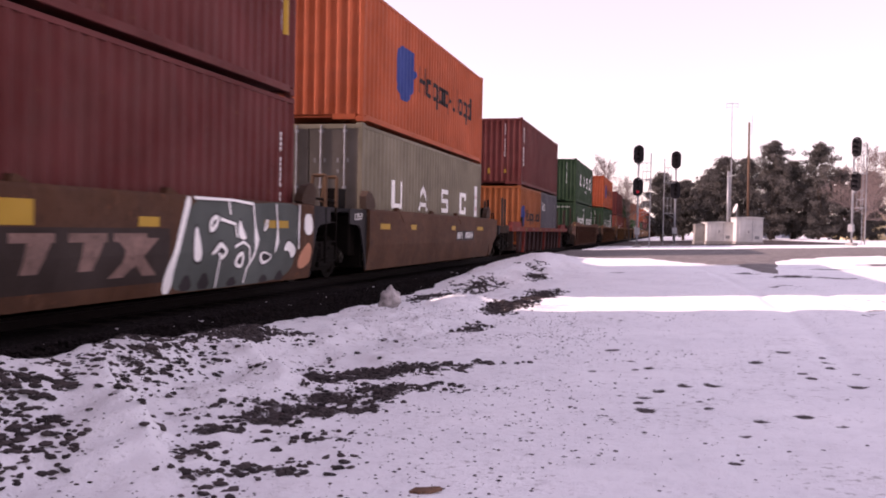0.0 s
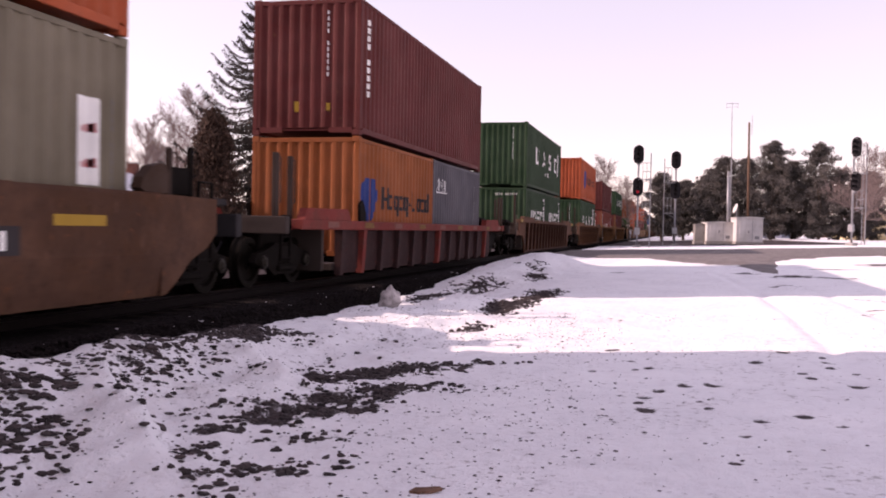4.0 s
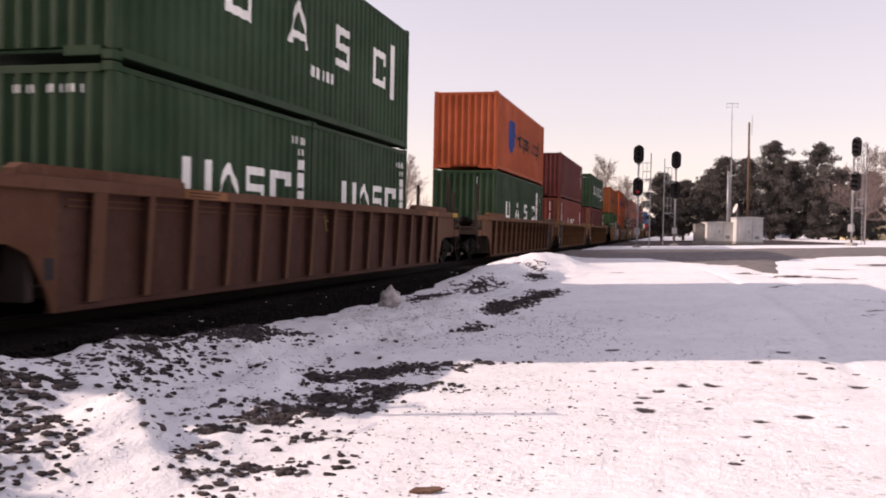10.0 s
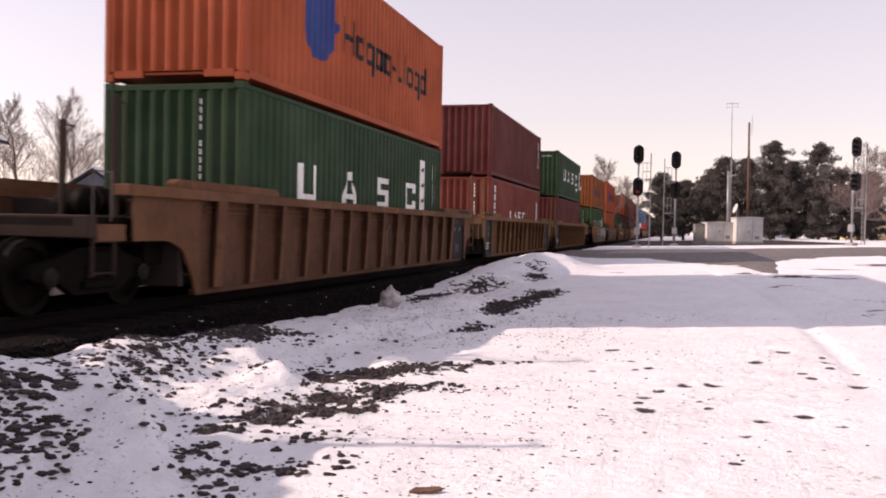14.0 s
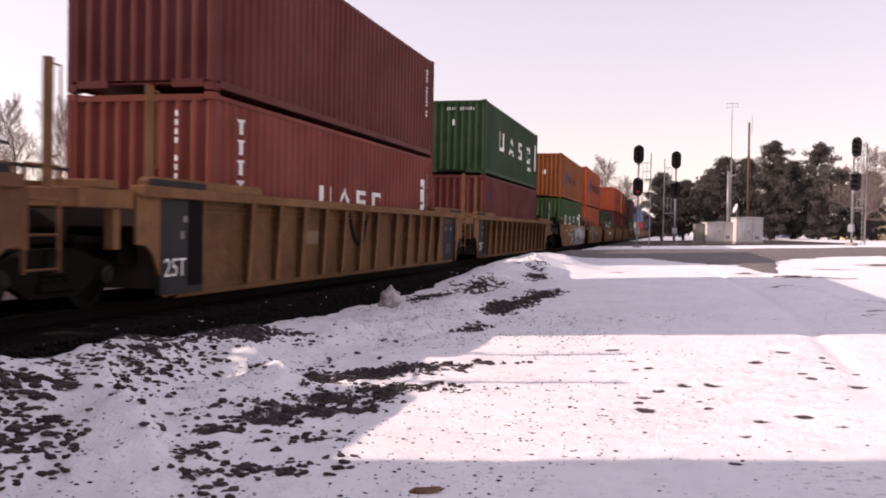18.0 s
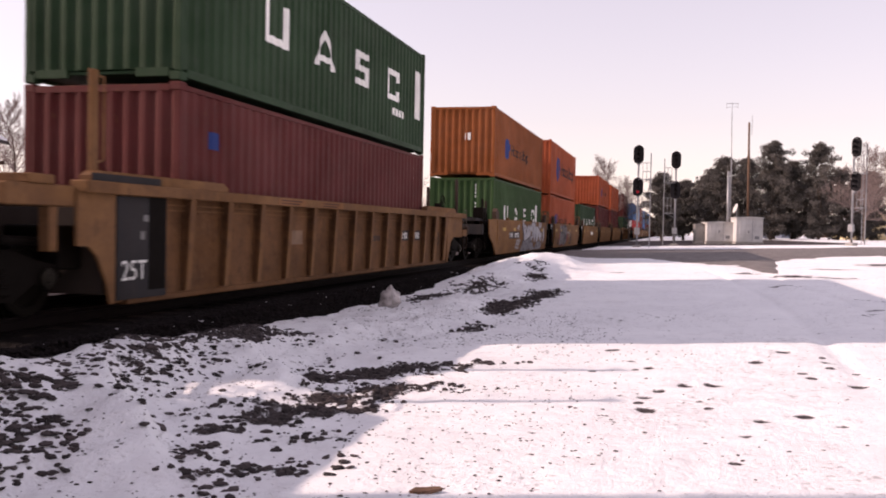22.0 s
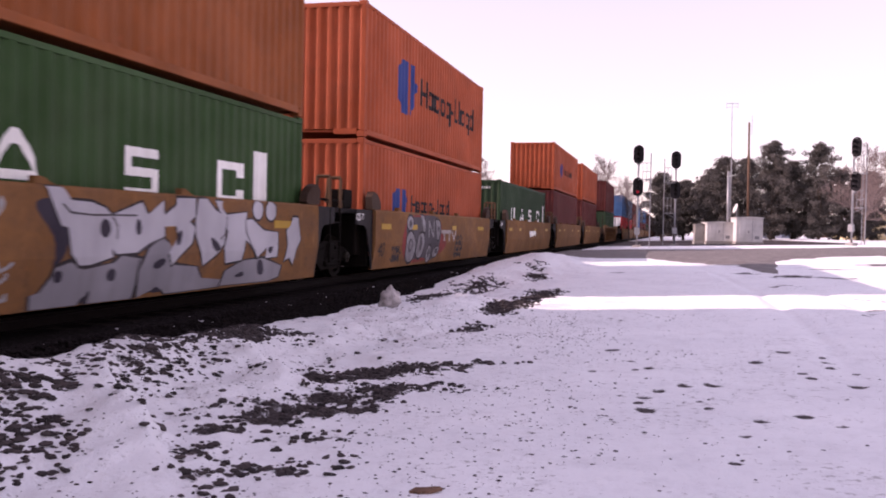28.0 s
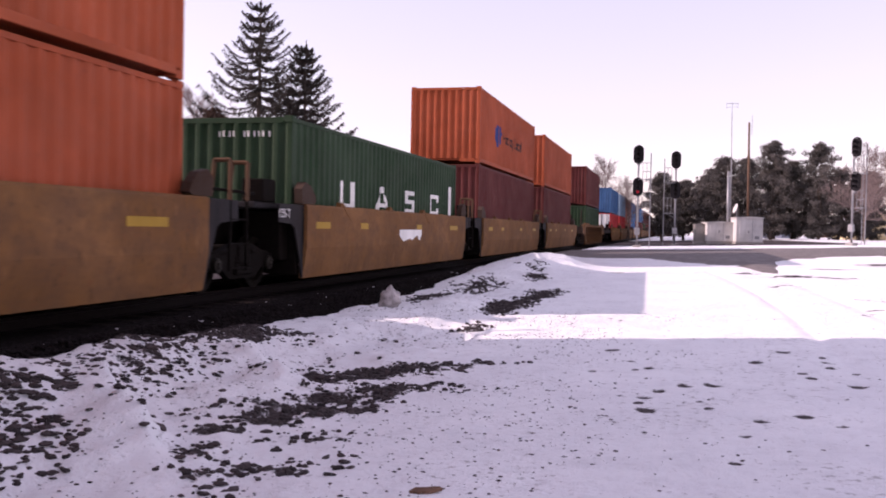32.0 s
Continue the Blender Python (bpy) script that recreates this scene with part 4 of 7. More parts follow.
for k, x, y, s, a in ((2, -1.6, 118, 0.88, 20), (2, 1.0, 124, 0.82, 120), (2, 3.6, 122, 0.86, 70), (1, 6.0, 118, 0.95, 10), (0, 11.2, 118, 1.03, 200), (1, 8.8, 124, 0.98, 80),
                      (0, 16.6, 117, 1.0, 50), (1, 14.0, 121, 0.93, 300), (1, 19.2, 120, 0.83, 160), (2, 21.8, 122, 0.9, 220), (2, 5.0, 130, 1.0, 0), (1, 12.8, 130, 0.95, 140),
                      (2, -0.2, 132, 0.85, 250), (1, 24.5, 128, 0.85, 15), (2, 17.8, 130, 0.9, 95), (2, 28.5, 126, 0.9, 180), (1, 33.0, 130, 0.9, 60)):
    pine(k, x, y, 0.2, s, a)


def spruce(seed, x, y, z, height, reach, label, dense=1.0):
    rng = random.Random(seed)
    tr = thing("spruce_tree", label, "tree", pose(x, y, z), group="spruces")
    limbs, crown = Form().tube((0, 0, -0.2), (0.1, 0, height), height * 0.018, 0.02, 8, caps=False), Form()
    levels = int(height * 1.75)
    for k in range(levels * 11):
        h = 0.08 + 0.91 * (k // 11 + rng.uniform(-0.3, 0.3)) / levels
        zz = height * h
        ln = reach * 1.08 * (1 - h) ** 0.85 * rng.uniform(0.6, 1.12) + 0.15
        if rng.random() > dense:
            continue
        a = (k % 11) * 0.571 + (k // 11) * 0.35 + rng.uniform(-0.3, 0.3)
        u = Vector((math.cos(a), math.sin(a), 0))
        side = u.cross(Vector((0, 0, 1)))
        rise = -0.12 + 0.62 * h
        pts = [Vector((0, 0, zz)) + u * ln * t + Vector((0, 0, ln * (rise * t - 0.22 * math.sin(t * 2.6) + 0.3 * max(0, t - 0.5) ** 1.5))) for t in (0, 0.17, 0.34, 0.5, 0.67, 0.84, 1.0)]
        for i in range(6):
            limbs.tube(pts[i], pts[i + 1], 0.045 * (1 - i / 7) * (1.2 - h), 0.045 * (1 - (i + 1) / 7) * (1.2 - h), 3, caps=False)
            for _ in range(int((36 if i else 14) * (0.35 + 0.9 * ln / reach)) + 8):
                c = pts[i].lerp(pts[i + 1], rng.random()) + side * rng.uniform(-0.1, 0.1) * ln * (0.3 + 0.7 * math.sin(math.pi * (i + 1) / 8))
                d = (u * rng.uniform(0.1, 0.9) + side * rng.uniform(-0.7, 0.7) + Vector((0, 0, rng.uniform(-1.3, 0.15)))).normalized()
                s = rng.uniform(0.14, 0.34) * (0.65 + 0.5 * (1 - h))
                w = d.orthogonal().normalized()
                w.rotate(Matrix.Rotation(rng.uniform(0, 6.28), 3, d))
                crown.add([c - w * s * 0.13, c + w * s * 0.13, c + d * s], [(0, 1, 2)])
    part("trunk", limbs, BARK, tr)
    part("crown", crown, SPRUCE, tr)
    return tr


spruce(4, -22.2, 46, -0.4, 13.8, 5.8, "tall open-branched spruce behind the tracks", 0.88)
spruce(9, -19.75, 46.5, -0.4, 11.5, 4.6, "shorter dense spruce beside the tall one", 1.0)

bush = thing("cedar_bush", "pointed brown cedar in winter foliage", "bush", pose(-21.6, 40, -0.4))
part("stem", Form().tube((0, 0, -0.2), (0, 0, 4.5), 0.12, 0.03, 6, caps=False), BARK, bush)
bf, br = Form(), random.Random(6)
for k in range(260):
    h = br.random() ** 0.9
    a = br.uniform(0, 6.28)
    rr = 1.75 * min(1.0, 0.55 + 1.6 * h) * (1 - h) ** 0.6 * br.uniform(0.5, 1.05) + 0.08
    tufts(bf, br, Vector((math.cos(a) * rr, math.sin(a) * rr, 0.4 + 6.2 * h)), 0.34, 0.5, 56, 0.18, -0.6)
part("crown", bf, CEDAR, bush)


# ---- houses ----
def house(x, y, z, turn, w, d, wall_h, ridge, wall_mat, label, chimney=True):
    hs = thing("house", label, "house", pose(x, y, z, 0, 0, turn), group="neighbour houses")
    body = Form().prism([(-w / 2, -0.4), (w / 2, -0.4), (w / 2, wall_h), (0, ridge), (-w / 2, wall_h)], "y", 0, d)
    part("wall", body, wall_mat, hs)
    for s in (-1, 1):
        e = 0.5
        k = (ridge - wall_h) / (w / 2)
        rf = Form().prism([(0, ridge + 0.02), (0, ridge + 0.2), (s * (w / 2 + e), wall_h - e * k + 0.2), (s * (w / 2 + e), wall_h - e * k + 0.02)], "y", -0.5, d + 0.5)
        roof = part("roof", rf, ROOF_DARK, hs)
        sn = Form().prism([(0, ridge + 0.205), (0, ridge + 0.32), (s * (w / 2 + e - 0.1), wall_h - e * k + 0.36), (s * (w / 2 + e - 0.1), wall_h - e * k + 0.225)], "y", -0.4, d + 0.4)
        part("snow_cover", sn, SNOW_ROOF, roof, "snow lying on the roof")
    if chimney:
        ch = part("chimney", Form().box(-0.35, 0.35, d * 0.55, d * 0.55 + 0.6, wall_h, ridge + 1.0, 0.03), BRICK, hs)
        part("cap", Form().box(-0.42, 0.42, d * 0.55 - 0.07, d * 0.55 + 0.67, ridge + 1.0, ridge + 1.1, 0.02), CONCRETE, ch)
    for s in (-0.26, 0.26):
        win = part("window", Form().box(s * w - 0.5, s * w + 0.5, -0.05, 0.02, 1.0, 2.2, 0.01), SHELTER, hs)
        part("pane", Form().box(s * w - 0.42, s * w + 0.42, -0.062, -0.052, 1.08, 2.12), PANE, win)
    return hs


ROOF_DARK = plain("dark_shingles", (0.05, 0.045, 0.045), 0.9, 0, 10)
BRICK = plain("chimney_brick", (0.16, 0.07, 0.055), 0.9, 0, 9, 0.3)
# the blue-grey shade of the gable walls is put into this colour
SHADED_SIDING = paint("bluish_grey_siding", (0.17, 0.19, 0.24), wear=0.2)
CREAM = paint("cream_siding", (0.62, 0.5, 0.3), wear=0.2)
PANE = plain("dark_window_glass", (0.02, 0.022, 0.026), 0.08)
house(-34.2, 48.7, -0.4, 16, 6.4, 13.0, 2.35, 4.45, SHADED_SIDING, "small pale house with a snow-covered gable roof")
house(-39.6, 37.8, -0.4, 20, 6.6, 8.0, 6.2, 8.2, CREAM, "house whose red-trimmed eave shows beyond the train", False)
house(27.5, 140, 0.2, 10, 6.0, 9.0, 2.8, 4.8, CREAM, "cream house half hidden behind the pines", False)
house(12.0, 150, 0.2, -15, 8.0, 9.0, 2.8, 4.8, SHADED_SIDING, "white house behind the pine trunks", False)

# far woods
wf, wr = Form(), random.Random(31)
for k in range(260):
    a = radians(wr.uniform(-75, 75))
    r = wr.uniform(230, 330)
    c = Vector((math.sin(a) * r, math.cos(a) * r, 0))
    hh = wr.uniform(3.5, 8)
    for j in range(3):
        tufts(wf, wr, c + Vector((wr.uniform(-3, 3), wr.uniform(-3, 3), hh * (0.25 + 0.3 * j))), 3.4, hh * 0.3, 26, 1.6)
solo("far_woods", wf, CEDAR, "brown winter woods along the horizon", "woods", kind="stuff")


# ---- the train ----
ROLLING = []      # (thing, distance along the train) of all that rides along
WHEELS = []       # wheelsets that turn
SPEED = (83.40018, -1.61586, 0.83356, -0.29978)
WHEEL_R = 0.42
FT40, FT20 = 12.192, 6.058
HALF = 1.219


def travelled(t):
    """Metres the train has rolled since the start."""
    return sum(a * (t / 16) ** (i + 1) for i, a in enumerate(SPEED))


def ride(ob, s, z=0.0):
    ob.matrix_basis = pose(TRACK_X, s, z)
    ROLLING.append((ob, s, z))
    return ob


# containers
def waves(y0, y1, pitch, depth):
    """Outline (along, inset) of trapezoid corrugation."""
    k = max(1, round((y1 - y0) / pitch))
    p = (y1 - y0) / k
    out = [(y0, 0.0)]
    for i in range(k):
        a = y0 + i * p
        out += [(a + 0.26 * p, 0.0), (a + 0.5 * p, depth), (a + 0.76 * p, depth), (a + p, 0.0)]
    return out


def side_wall_form(length, h):
    f = Form()
    w = waves(0.09, length - 0.09, 0.278, 0.036)
    z0, z1 = 0.15, h - 0.09
    vs = [(HALF - 0.006 - d, y, z) for y, d in w for z in (z0, z1)]
    f.add(vs, [(2 * i, 2 * i + 2, 2 * i + 3, 2 * i + 1) for i in range(len(w) - 1)])
    f.box(HALF - 0.055, HALF - 0.05, 0.09, length - 0.09, z0, z1)
    return f


def end_wall_form(h):
    f = Form()
    w = waves(-HALF + 0.1, HALF - 0.1, 0.25, 0.05)
    z0, z1 = 0.16, h - 0.1
    vs = [(x, 0.006 + d, z) for x, d in w for z in (z0, z1)]
    f.add(vs, [(2 * i, 2 * i + 2, 2 * i + 3, 2 * i + 1) for i in range(len(w) - 1)])
    f.box(-HALF + 0.1, HALF - 0.1, 0.07, 0.075, z0, z1)
    return f


def roof_form(length):
    f = Form()
    w = waves(0.1, length - 0.1, 0.42, 0.02)
    vs = [(x, y, -d) for y, d in w for x in (-HALF + 0.06, HALF - 0.06)]
    f.add(vs, [(2 * i, 2 * i + 1, 2 * i + 3, 2 * i + 2) for i in range(len(w) - 1)])
    return f


def along(outline, y):
    for (a, p), (b, q) in zip(outline, outline[1:]):
        if a <= y <= b:
            return p + (q - p) * (y - a) / max(1e-6, b - a)
    return 0.0


def painted(length, shapes):
    """Paint that lies on a corrugated side: pieces of (y0, y1, bottom0, bottom1, top0, top1)."""
    outline = waves(0.09, length - 0.09, 0.278, 0.036)
    f = Form()
    for y0, y1, b0, b1, t0, t1 in shapes:
        ys = [y0] + [y for y, _ in outline if y0 + 0.005 < y < y1 - 0.005] + [y1]
        vs = []
        for y in ys:
            k = (y - y0) / (y1 - y0)
            x = HALF - 0.006 - along(outline, y) + 0.0035
            vs += [(x, y, b0 + (b1 - b0) * k), (x, y, t0 + (t1 - t0) * k)]
        f.add(vs, [(2 * i, 2 * i + 2, 2 * i + 3, 2 * i + 1) for i in range(len(ys) - 1)])
    return f


def rect(y0, y1, z0, z1):
    return (y0, y1, z0, z0, z1, z1)


def four_shapes(y0, step, z0, z1, w=0.85):
    """Four broad white shapes in a row, as a carrier's name is painted."""
    h, b = z1 - z0, w * 0.21
    one = [rect(y0, y0 + b, z0, z1), rect(y0 + w - b, y0 + w, z0, z1), rect(y0 + b, y0 + w - b, z0, z0 + h * 0.18)]
    y = y0 + step
    two = [(y, y + w * 0.2, z0, z0, z0 + h * 0.08, z0 + h * 0.58), (y + w * 0.2, y + w * 0.4, z0 + h * 0.3, z0 + h * 0.74, z0 + h * 0.58, z1), rect(y + w * 0.4, y + w * 0.6, z0 + h * 0.74, z1),
           (y + w * 0.6, y + w * 0.8, z0 + h * 0.74, z0 + h * 0.3, z1, z0 + h * 0.58), (y + w * 0.8, y + w, z0, z0, z0 + h * 0.58, z0 + h * 0.08), rect(y + w * 0.2, y + w * 0.8, z0 + h * 0.16, z0 + h * 0.32)]
    y = y0 + 2 * step
    three = [rect(y, y + w * 0.92, z1 - h * 0.19, z1), rect(y, y + w * 0.23, z0 + h * 0.6, z1 - h * 0.19), rect(y, y + w * 0.92, z0 + h * 0.42, z0 + h * 0.6), rect(y + w * 0.69, y + w * 0.92, z0 + h * 0.18, z0 + h * 0.42),
             rect(y, y + w * 0.92, z0, z0 + h * 0.18)]
    y = y0 + 3 * step
    four = [rect(y, y + b, z0 + h * 0.18, z1 - h * 0.19), rect(y, y + w, z1 - h * 0.19, z1), rect(y, y + w, z0, z0 + h * 0.18), rect(y + w - b, y + w, z1 - h * 0.36, z1 - h * 0.19), rect(y + w - b, y + w, z0 + h * 0.18, z0 + h * 0.34)]
    return [one, two, three, four]


def name_bars(y0, y1, z0, z1):
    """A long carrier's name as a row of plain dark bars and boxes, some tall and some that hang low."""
    h = z1 - z0
    base, mid, t = z0 + h * 0.22, z0 + h * 0.76, h * 0.13
    kinds = ("twin", "box", "hang", "box", "hang", "dash", "foot", "bar", "box", "hang", "tall")
    widths = (1.25, 1.0, 1.05, 1.0, 1.05, 0.6, 0.85, 0.4, 1.05, 0.95, 1.05)
    p = (y1 - y0) / sum(widths)
    out, a = [], y0
    for kind, wide in zip(kinds, widths):
        w, k = p * wide, p * 0.24
        b = a + w - p * 0.14
        if kind == "twin":
            out.append([rect(a, a + k, base, z1), rect(b - k, b, base, z1), rect(a + k, b - k, z0 + h * 0.52, z0 + h * 0.52 + t)])
        elif kind == "dash":
            out.append([rect(a, b, z0 + h * 0.42, z0 + h * 0.54)])
        elif kind == "foot":
            out.append([rect(a, a + k, base, z1), rect(a + k, b, base, base + t)])
        elif kind == "bar":
            out.append([rect(a, a + k, base, z1)])
        else:
            c = k * 0.6
            low, top = (z0 if kind == "hang" else base + c * 0.4), (z1 if kind == "tall" else mid - c * 0.4)
            out.append([rect(a, a + k, base + c * 0.4, mid - c * 0.4), rect(b - k, b, low, top), (a + c * 0.3, b - c * 0.3, base, base, base + t, base + t), (a + c * 0.3, b - c * 0.3, mid - t, mid - t, mid, mid)])
        a += w
    return out


def fine_bars(y0, z0, n, h, step, w, upright=False):
    """Small unreadable characters as bars."""
    out = []
    for i in range(n):
        if i in (4, 11):
            continue
        if upright:
            out.append(rect(y0, y0 + w, z0 - i * step, z0 - i * step + h))
        else:
            out.append(rect(y0 + i * step, y0 + i * step + w, z0, z0 + h))
    return out


def end_bars(h, rows):
    """Small characters on a corrugated end: rows of (x, z, width, height)."""
    w = waves(-HALF + 0.1, HALF - 0.1, 0.25, 0.05)
    f = Form()
    for x, z, ww, hh in rows:
        y = 0.006 + along(w, x + ww / 2) - 0.006
        f.box(x, x + ww, y - 0.002, y + 0.001, z, z + hh)
    return f


def container(s, z, length, h, mat, label, marks=(), doors=False, end_mat=None, end_marks=()):
    """An ISO steel box: corrugated walls in a frame of posts and rails with corner castings."""
    ob = ride(thing("shipping_container", label, "shipping container", group="stacked containers"), s, z)
    key = "%.1f|%.2f" % (length, h)
    ms = lambda nm, make: shared(nm + "|" + key, make, mat)
    side = ms("side_wall", lambda: side_wall_form(length, h))
    part("side_wall", side, mat, ob)
    part("side_wall", side, mat, ob, at=pose(0, length, 0, 0, 0, 180))
    end = ms("end_wall", lambda: end_wall_form(h))
    if doors:
        dm = end_mat or mat
        for sx in (-1, 1):
            leaf = part("door", shared("door%d|%s" % (sx, key), lambda: Form().box(min(0.01 * sx, sx * (HALF - 0.1)), max(0.01 * sx, sx * (HALF - 0.1)), 0.015, 0.06, 0.16, h - 0.1, 0.012), dm), dm, ob)
            for k, xx in enumerate((0.28, 0.82)):
                rod = Form().tube((sx * xx, -0.012, 0.1), (sx * xx, -0.012, h - 0.05), 0.017, n=8)
                for zz in (0.2, 0.9, 1.5, h - 0.2):
                    rod.box(sx * xx - 0.04, sx * xx + 0.04, -0.012, 0.014, zz, zz + 0.05)
                part("lock_rod", shared("lock_rod%d%d|%s" % (sx, k, key), lambda: rod, GALV), GALV, leaf)
            part("handle", shared("handle%d|%s" % (sx, key), lambda: Form().box(min(sx * 0.28, sx * 0.75), max(sx * 0.28, sx * 0.75), -0.04, -0.015, 1.05, 1.09), GALV), GALV, leaf)
    else:
        em = end_mat or mat
        part("end_wall", shared("end_wall|" + key, lambda: end_wall_form(h), em), em, ob)
    part("end_wall", end, mat, ob, at=pose(0, length, 0, 0, 0, 180))
    part("roof", ms("roof", lambda: roof_form(length)), mat, ob, at=pose(0, 0, h - 0.036))
    part("floor", ms("floor", lambda: Form().box(-HALF + 0.05, HALF - 0.05, 0.05, length - 0.05, 0.1, 0.14)), mat, ob)
    post = ms("corner_post", lambda: Form().box(-0.05, 0.05, -0.045, 0.045, 0.118, h - 0.118, 0.01))
    cast = ms("corner_casting", lambda: Form().box(-0.083, 0.083, -0.09, 0.09, 0.0, 0.118, 0.012))
    for sx in (-1, 1):
        for yy, d in ((0.045, 1), (length - 0.045, -1)):
            part("corner_post", post, mat, ob, at=pose(sx * (HALF - 0.05), yy, 0))
            part("corner_casting", cast, mat, ob, at=pose(sx * (HALF - 0.08), yy + 0.045 * d, 0))
            part("corner_casting", cast, mat, ob, at=pose(sx * (HALF - 0.08), yy + 0.045 * d, h - 0.118))
        lo = ms("bottom_rail", lambda: Form().box(-0.03, 0.03, 0.18, length - 0.18, 0.05, 0.17, 0.008))
        hi = ms("top_rail", lambda: Form().box(-0.03, 0.03, 0.18, length - 0.18, h - 0.11, h - 0.035, 0.008))
        part("bottom_rail", lo, mat, ob, at=pose(sx * (HALF - 0.034), 0, 0))
        part("top_rail", hi, mat, ob, at=pose(sx * (HALF - 0.034), 0, 0))
    for yy in (0.0, length):
        k = 1 if yy == 0 else -1
        if k > 0 and not doors:
            for sx in (-1, 1):
                part("end_rail", ms("end_rail_short", lambda: Form().box(-0.26, 0.26, -0.03, 0.03, 0, 0.12, 0.008)), mat, ob, at=pose(sx * 0.79, 0.035, 0.05))
        for zz in ((h - 0.13,) if k > 0 and not doors else (0.05, h - 0.13)):
            part("end_rail", ms("end_rail", lambda: Form().box(-HALF + 0.17, HALF - 0.17, -0.03, 0.03, 0, 0.1, 0.008)), mat, ob, at=pose(0, yy + 0.035 * k, zz))
    for shapes, mmat, text in marks:
        if text.endswith("bars") and not isinstance(shapes[0], list):
            shapes = [[q] for q in shapes]
        for group in (shapes if isinstance(shapes[0], list) else [shapes]):
            part("painted_marking", painted(length, group), mmat, ob, text)
    for rows, mmat, text in end_marks:
        for row in rows:
            part("painted_marking", end_bars(h, [row]), mmat, ob, text)
    return ob


LOW, HIGH = 2.591, 2.896
FLOOR = 0.36


def blue_name(h, y0, y1, z0, z1, size=1.0):
    b = y0 - 1.0 * size - 0.5
    mid = (z0 + z1) / 2
    hb = (z1 - z0) * 0.72
    blue = [(b, b + 0.25 * size, mid - hb * 0.4, mid - hb, mid + hb * 0.6, mid + hb), rect(b + 0.25 * size, b + 0.62 * size, mid - hb, mid + hb),
            (b + 0.68 * size, b + size, mid - hb, mid - hb * 0.5, mid + hb, mid + hb), (b + size, b + 1.2 * size, mid - 0.05, mid + 0.1, mid + 0.25, mid + 0.2)]
    return [([[q] for q in blue], MARK_BLUE, "blue painted emblem"), (name_bars(y0, y1, z0, z1), MARK_DARK, "dark bars of the carrier's name")]


def end_code(h, x=0.55):
    return [([(x, h - 0.35 - 0.13 * i, 0.045, 0.085) for i in range(12) if i not in (4, 11)], MARK_WHITE, "small white code bars")]


def end_row(h):
    return [([(-0.2 + 0.095 * i, h - 0.36, 0.035, 0.1) for i in range(12) if i not in (4, 11)], MARK_WHITE, "small white code bars")]


# ---- well cars ----
def bogie_frame():
    f = Form()
    side = [(-1.15, 0.42), (-1.08, 0.56), (-0.75, 0.62), (-0.35, 0.74), (0.35, 0.74), (0.75, 0.62), (1.08, 0.56), (1.15, 0.42), (0.95, 0.34), (0.7, 0.36),
            (0.42, 0.2), (-0.42, 0.2), (-0.7, 0.36), (-0.95, 0.34)]
    f.prism(side, "x", -0.06, 0.06)
    f.box(-0.1, 0.12, -0.3, 0.3, 0.26, 0.36, 0.02)
    return f


def wheelset_form():
    f = Form()
    for sx in (-1, 1):
        prof = [(0.0, 0.0), (0.11, 0.0), (0.13, 0.03), (0.3, 0.05), (0.33, 0.0), (0.42, 0.0), (0.42, 0.11), (0.45, 0.13), (0.45, 0.155), (0.36, 0.155), (0.3, 0.1), (0.13, 0.1), (0.11, 0.15), (0.0, 0.15)]
        f.lathe([(r, sx * (0.83 - t)) for r, t in prof], "x", 28)
    f.tube((-0.98, 0, 0), (0.98, 0, 0), 0.075, n=12)
    return f


def bogie(parent, y):
    """Two-axle truck with side frames, springs, bearings and wheelsets."""
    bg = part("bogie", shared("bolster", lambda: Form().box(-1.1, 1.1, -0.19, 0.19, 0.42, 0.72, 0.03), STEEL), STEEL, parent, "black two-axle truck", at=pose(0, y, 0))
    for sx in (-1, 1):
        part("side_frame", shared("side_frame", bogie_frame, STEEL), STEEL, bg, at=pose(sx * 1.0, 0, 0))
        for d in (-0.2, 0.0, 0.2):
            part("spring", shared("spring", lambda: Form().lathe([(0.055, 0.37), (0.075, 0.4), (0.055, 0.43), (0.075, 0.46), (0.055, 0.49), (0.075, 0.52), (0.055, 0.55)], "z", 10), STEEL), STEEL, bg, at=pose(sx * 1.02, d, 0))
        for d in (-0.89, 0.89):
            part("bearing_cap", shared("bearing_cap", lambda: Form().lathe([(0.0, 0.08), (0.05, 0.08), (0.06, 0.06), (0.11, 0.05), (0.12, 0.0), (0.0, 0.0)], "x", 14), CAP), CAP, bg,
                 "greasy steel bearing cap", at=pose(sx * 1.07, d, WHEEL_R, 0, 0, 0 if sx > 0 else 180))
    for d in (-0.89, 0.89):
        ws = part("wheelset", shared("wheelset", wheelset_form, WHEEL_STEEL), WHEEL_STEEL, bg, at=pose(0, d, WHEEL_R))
        WHEELS.append((ws, d))
    return bg


def grab_post(parent, x, y, z0, z1, mat, half=0.04):
    """Upright post with a hooked grab iron."""
    p = part("post", Form().box(x - 0.035, x + 0.035, y - half, y + half, z0, z1, 0.01), mat, parent)
    part("grab_iron", Form().path([(x, y + 0.04, z1 - 0.06), (x, y + 0.2, z1 - 0.06), (x, y + 0.2, z0 + 0.35), (x, y + 0.05, z0 + 0.3)], 0.012), mat, p)
    return p


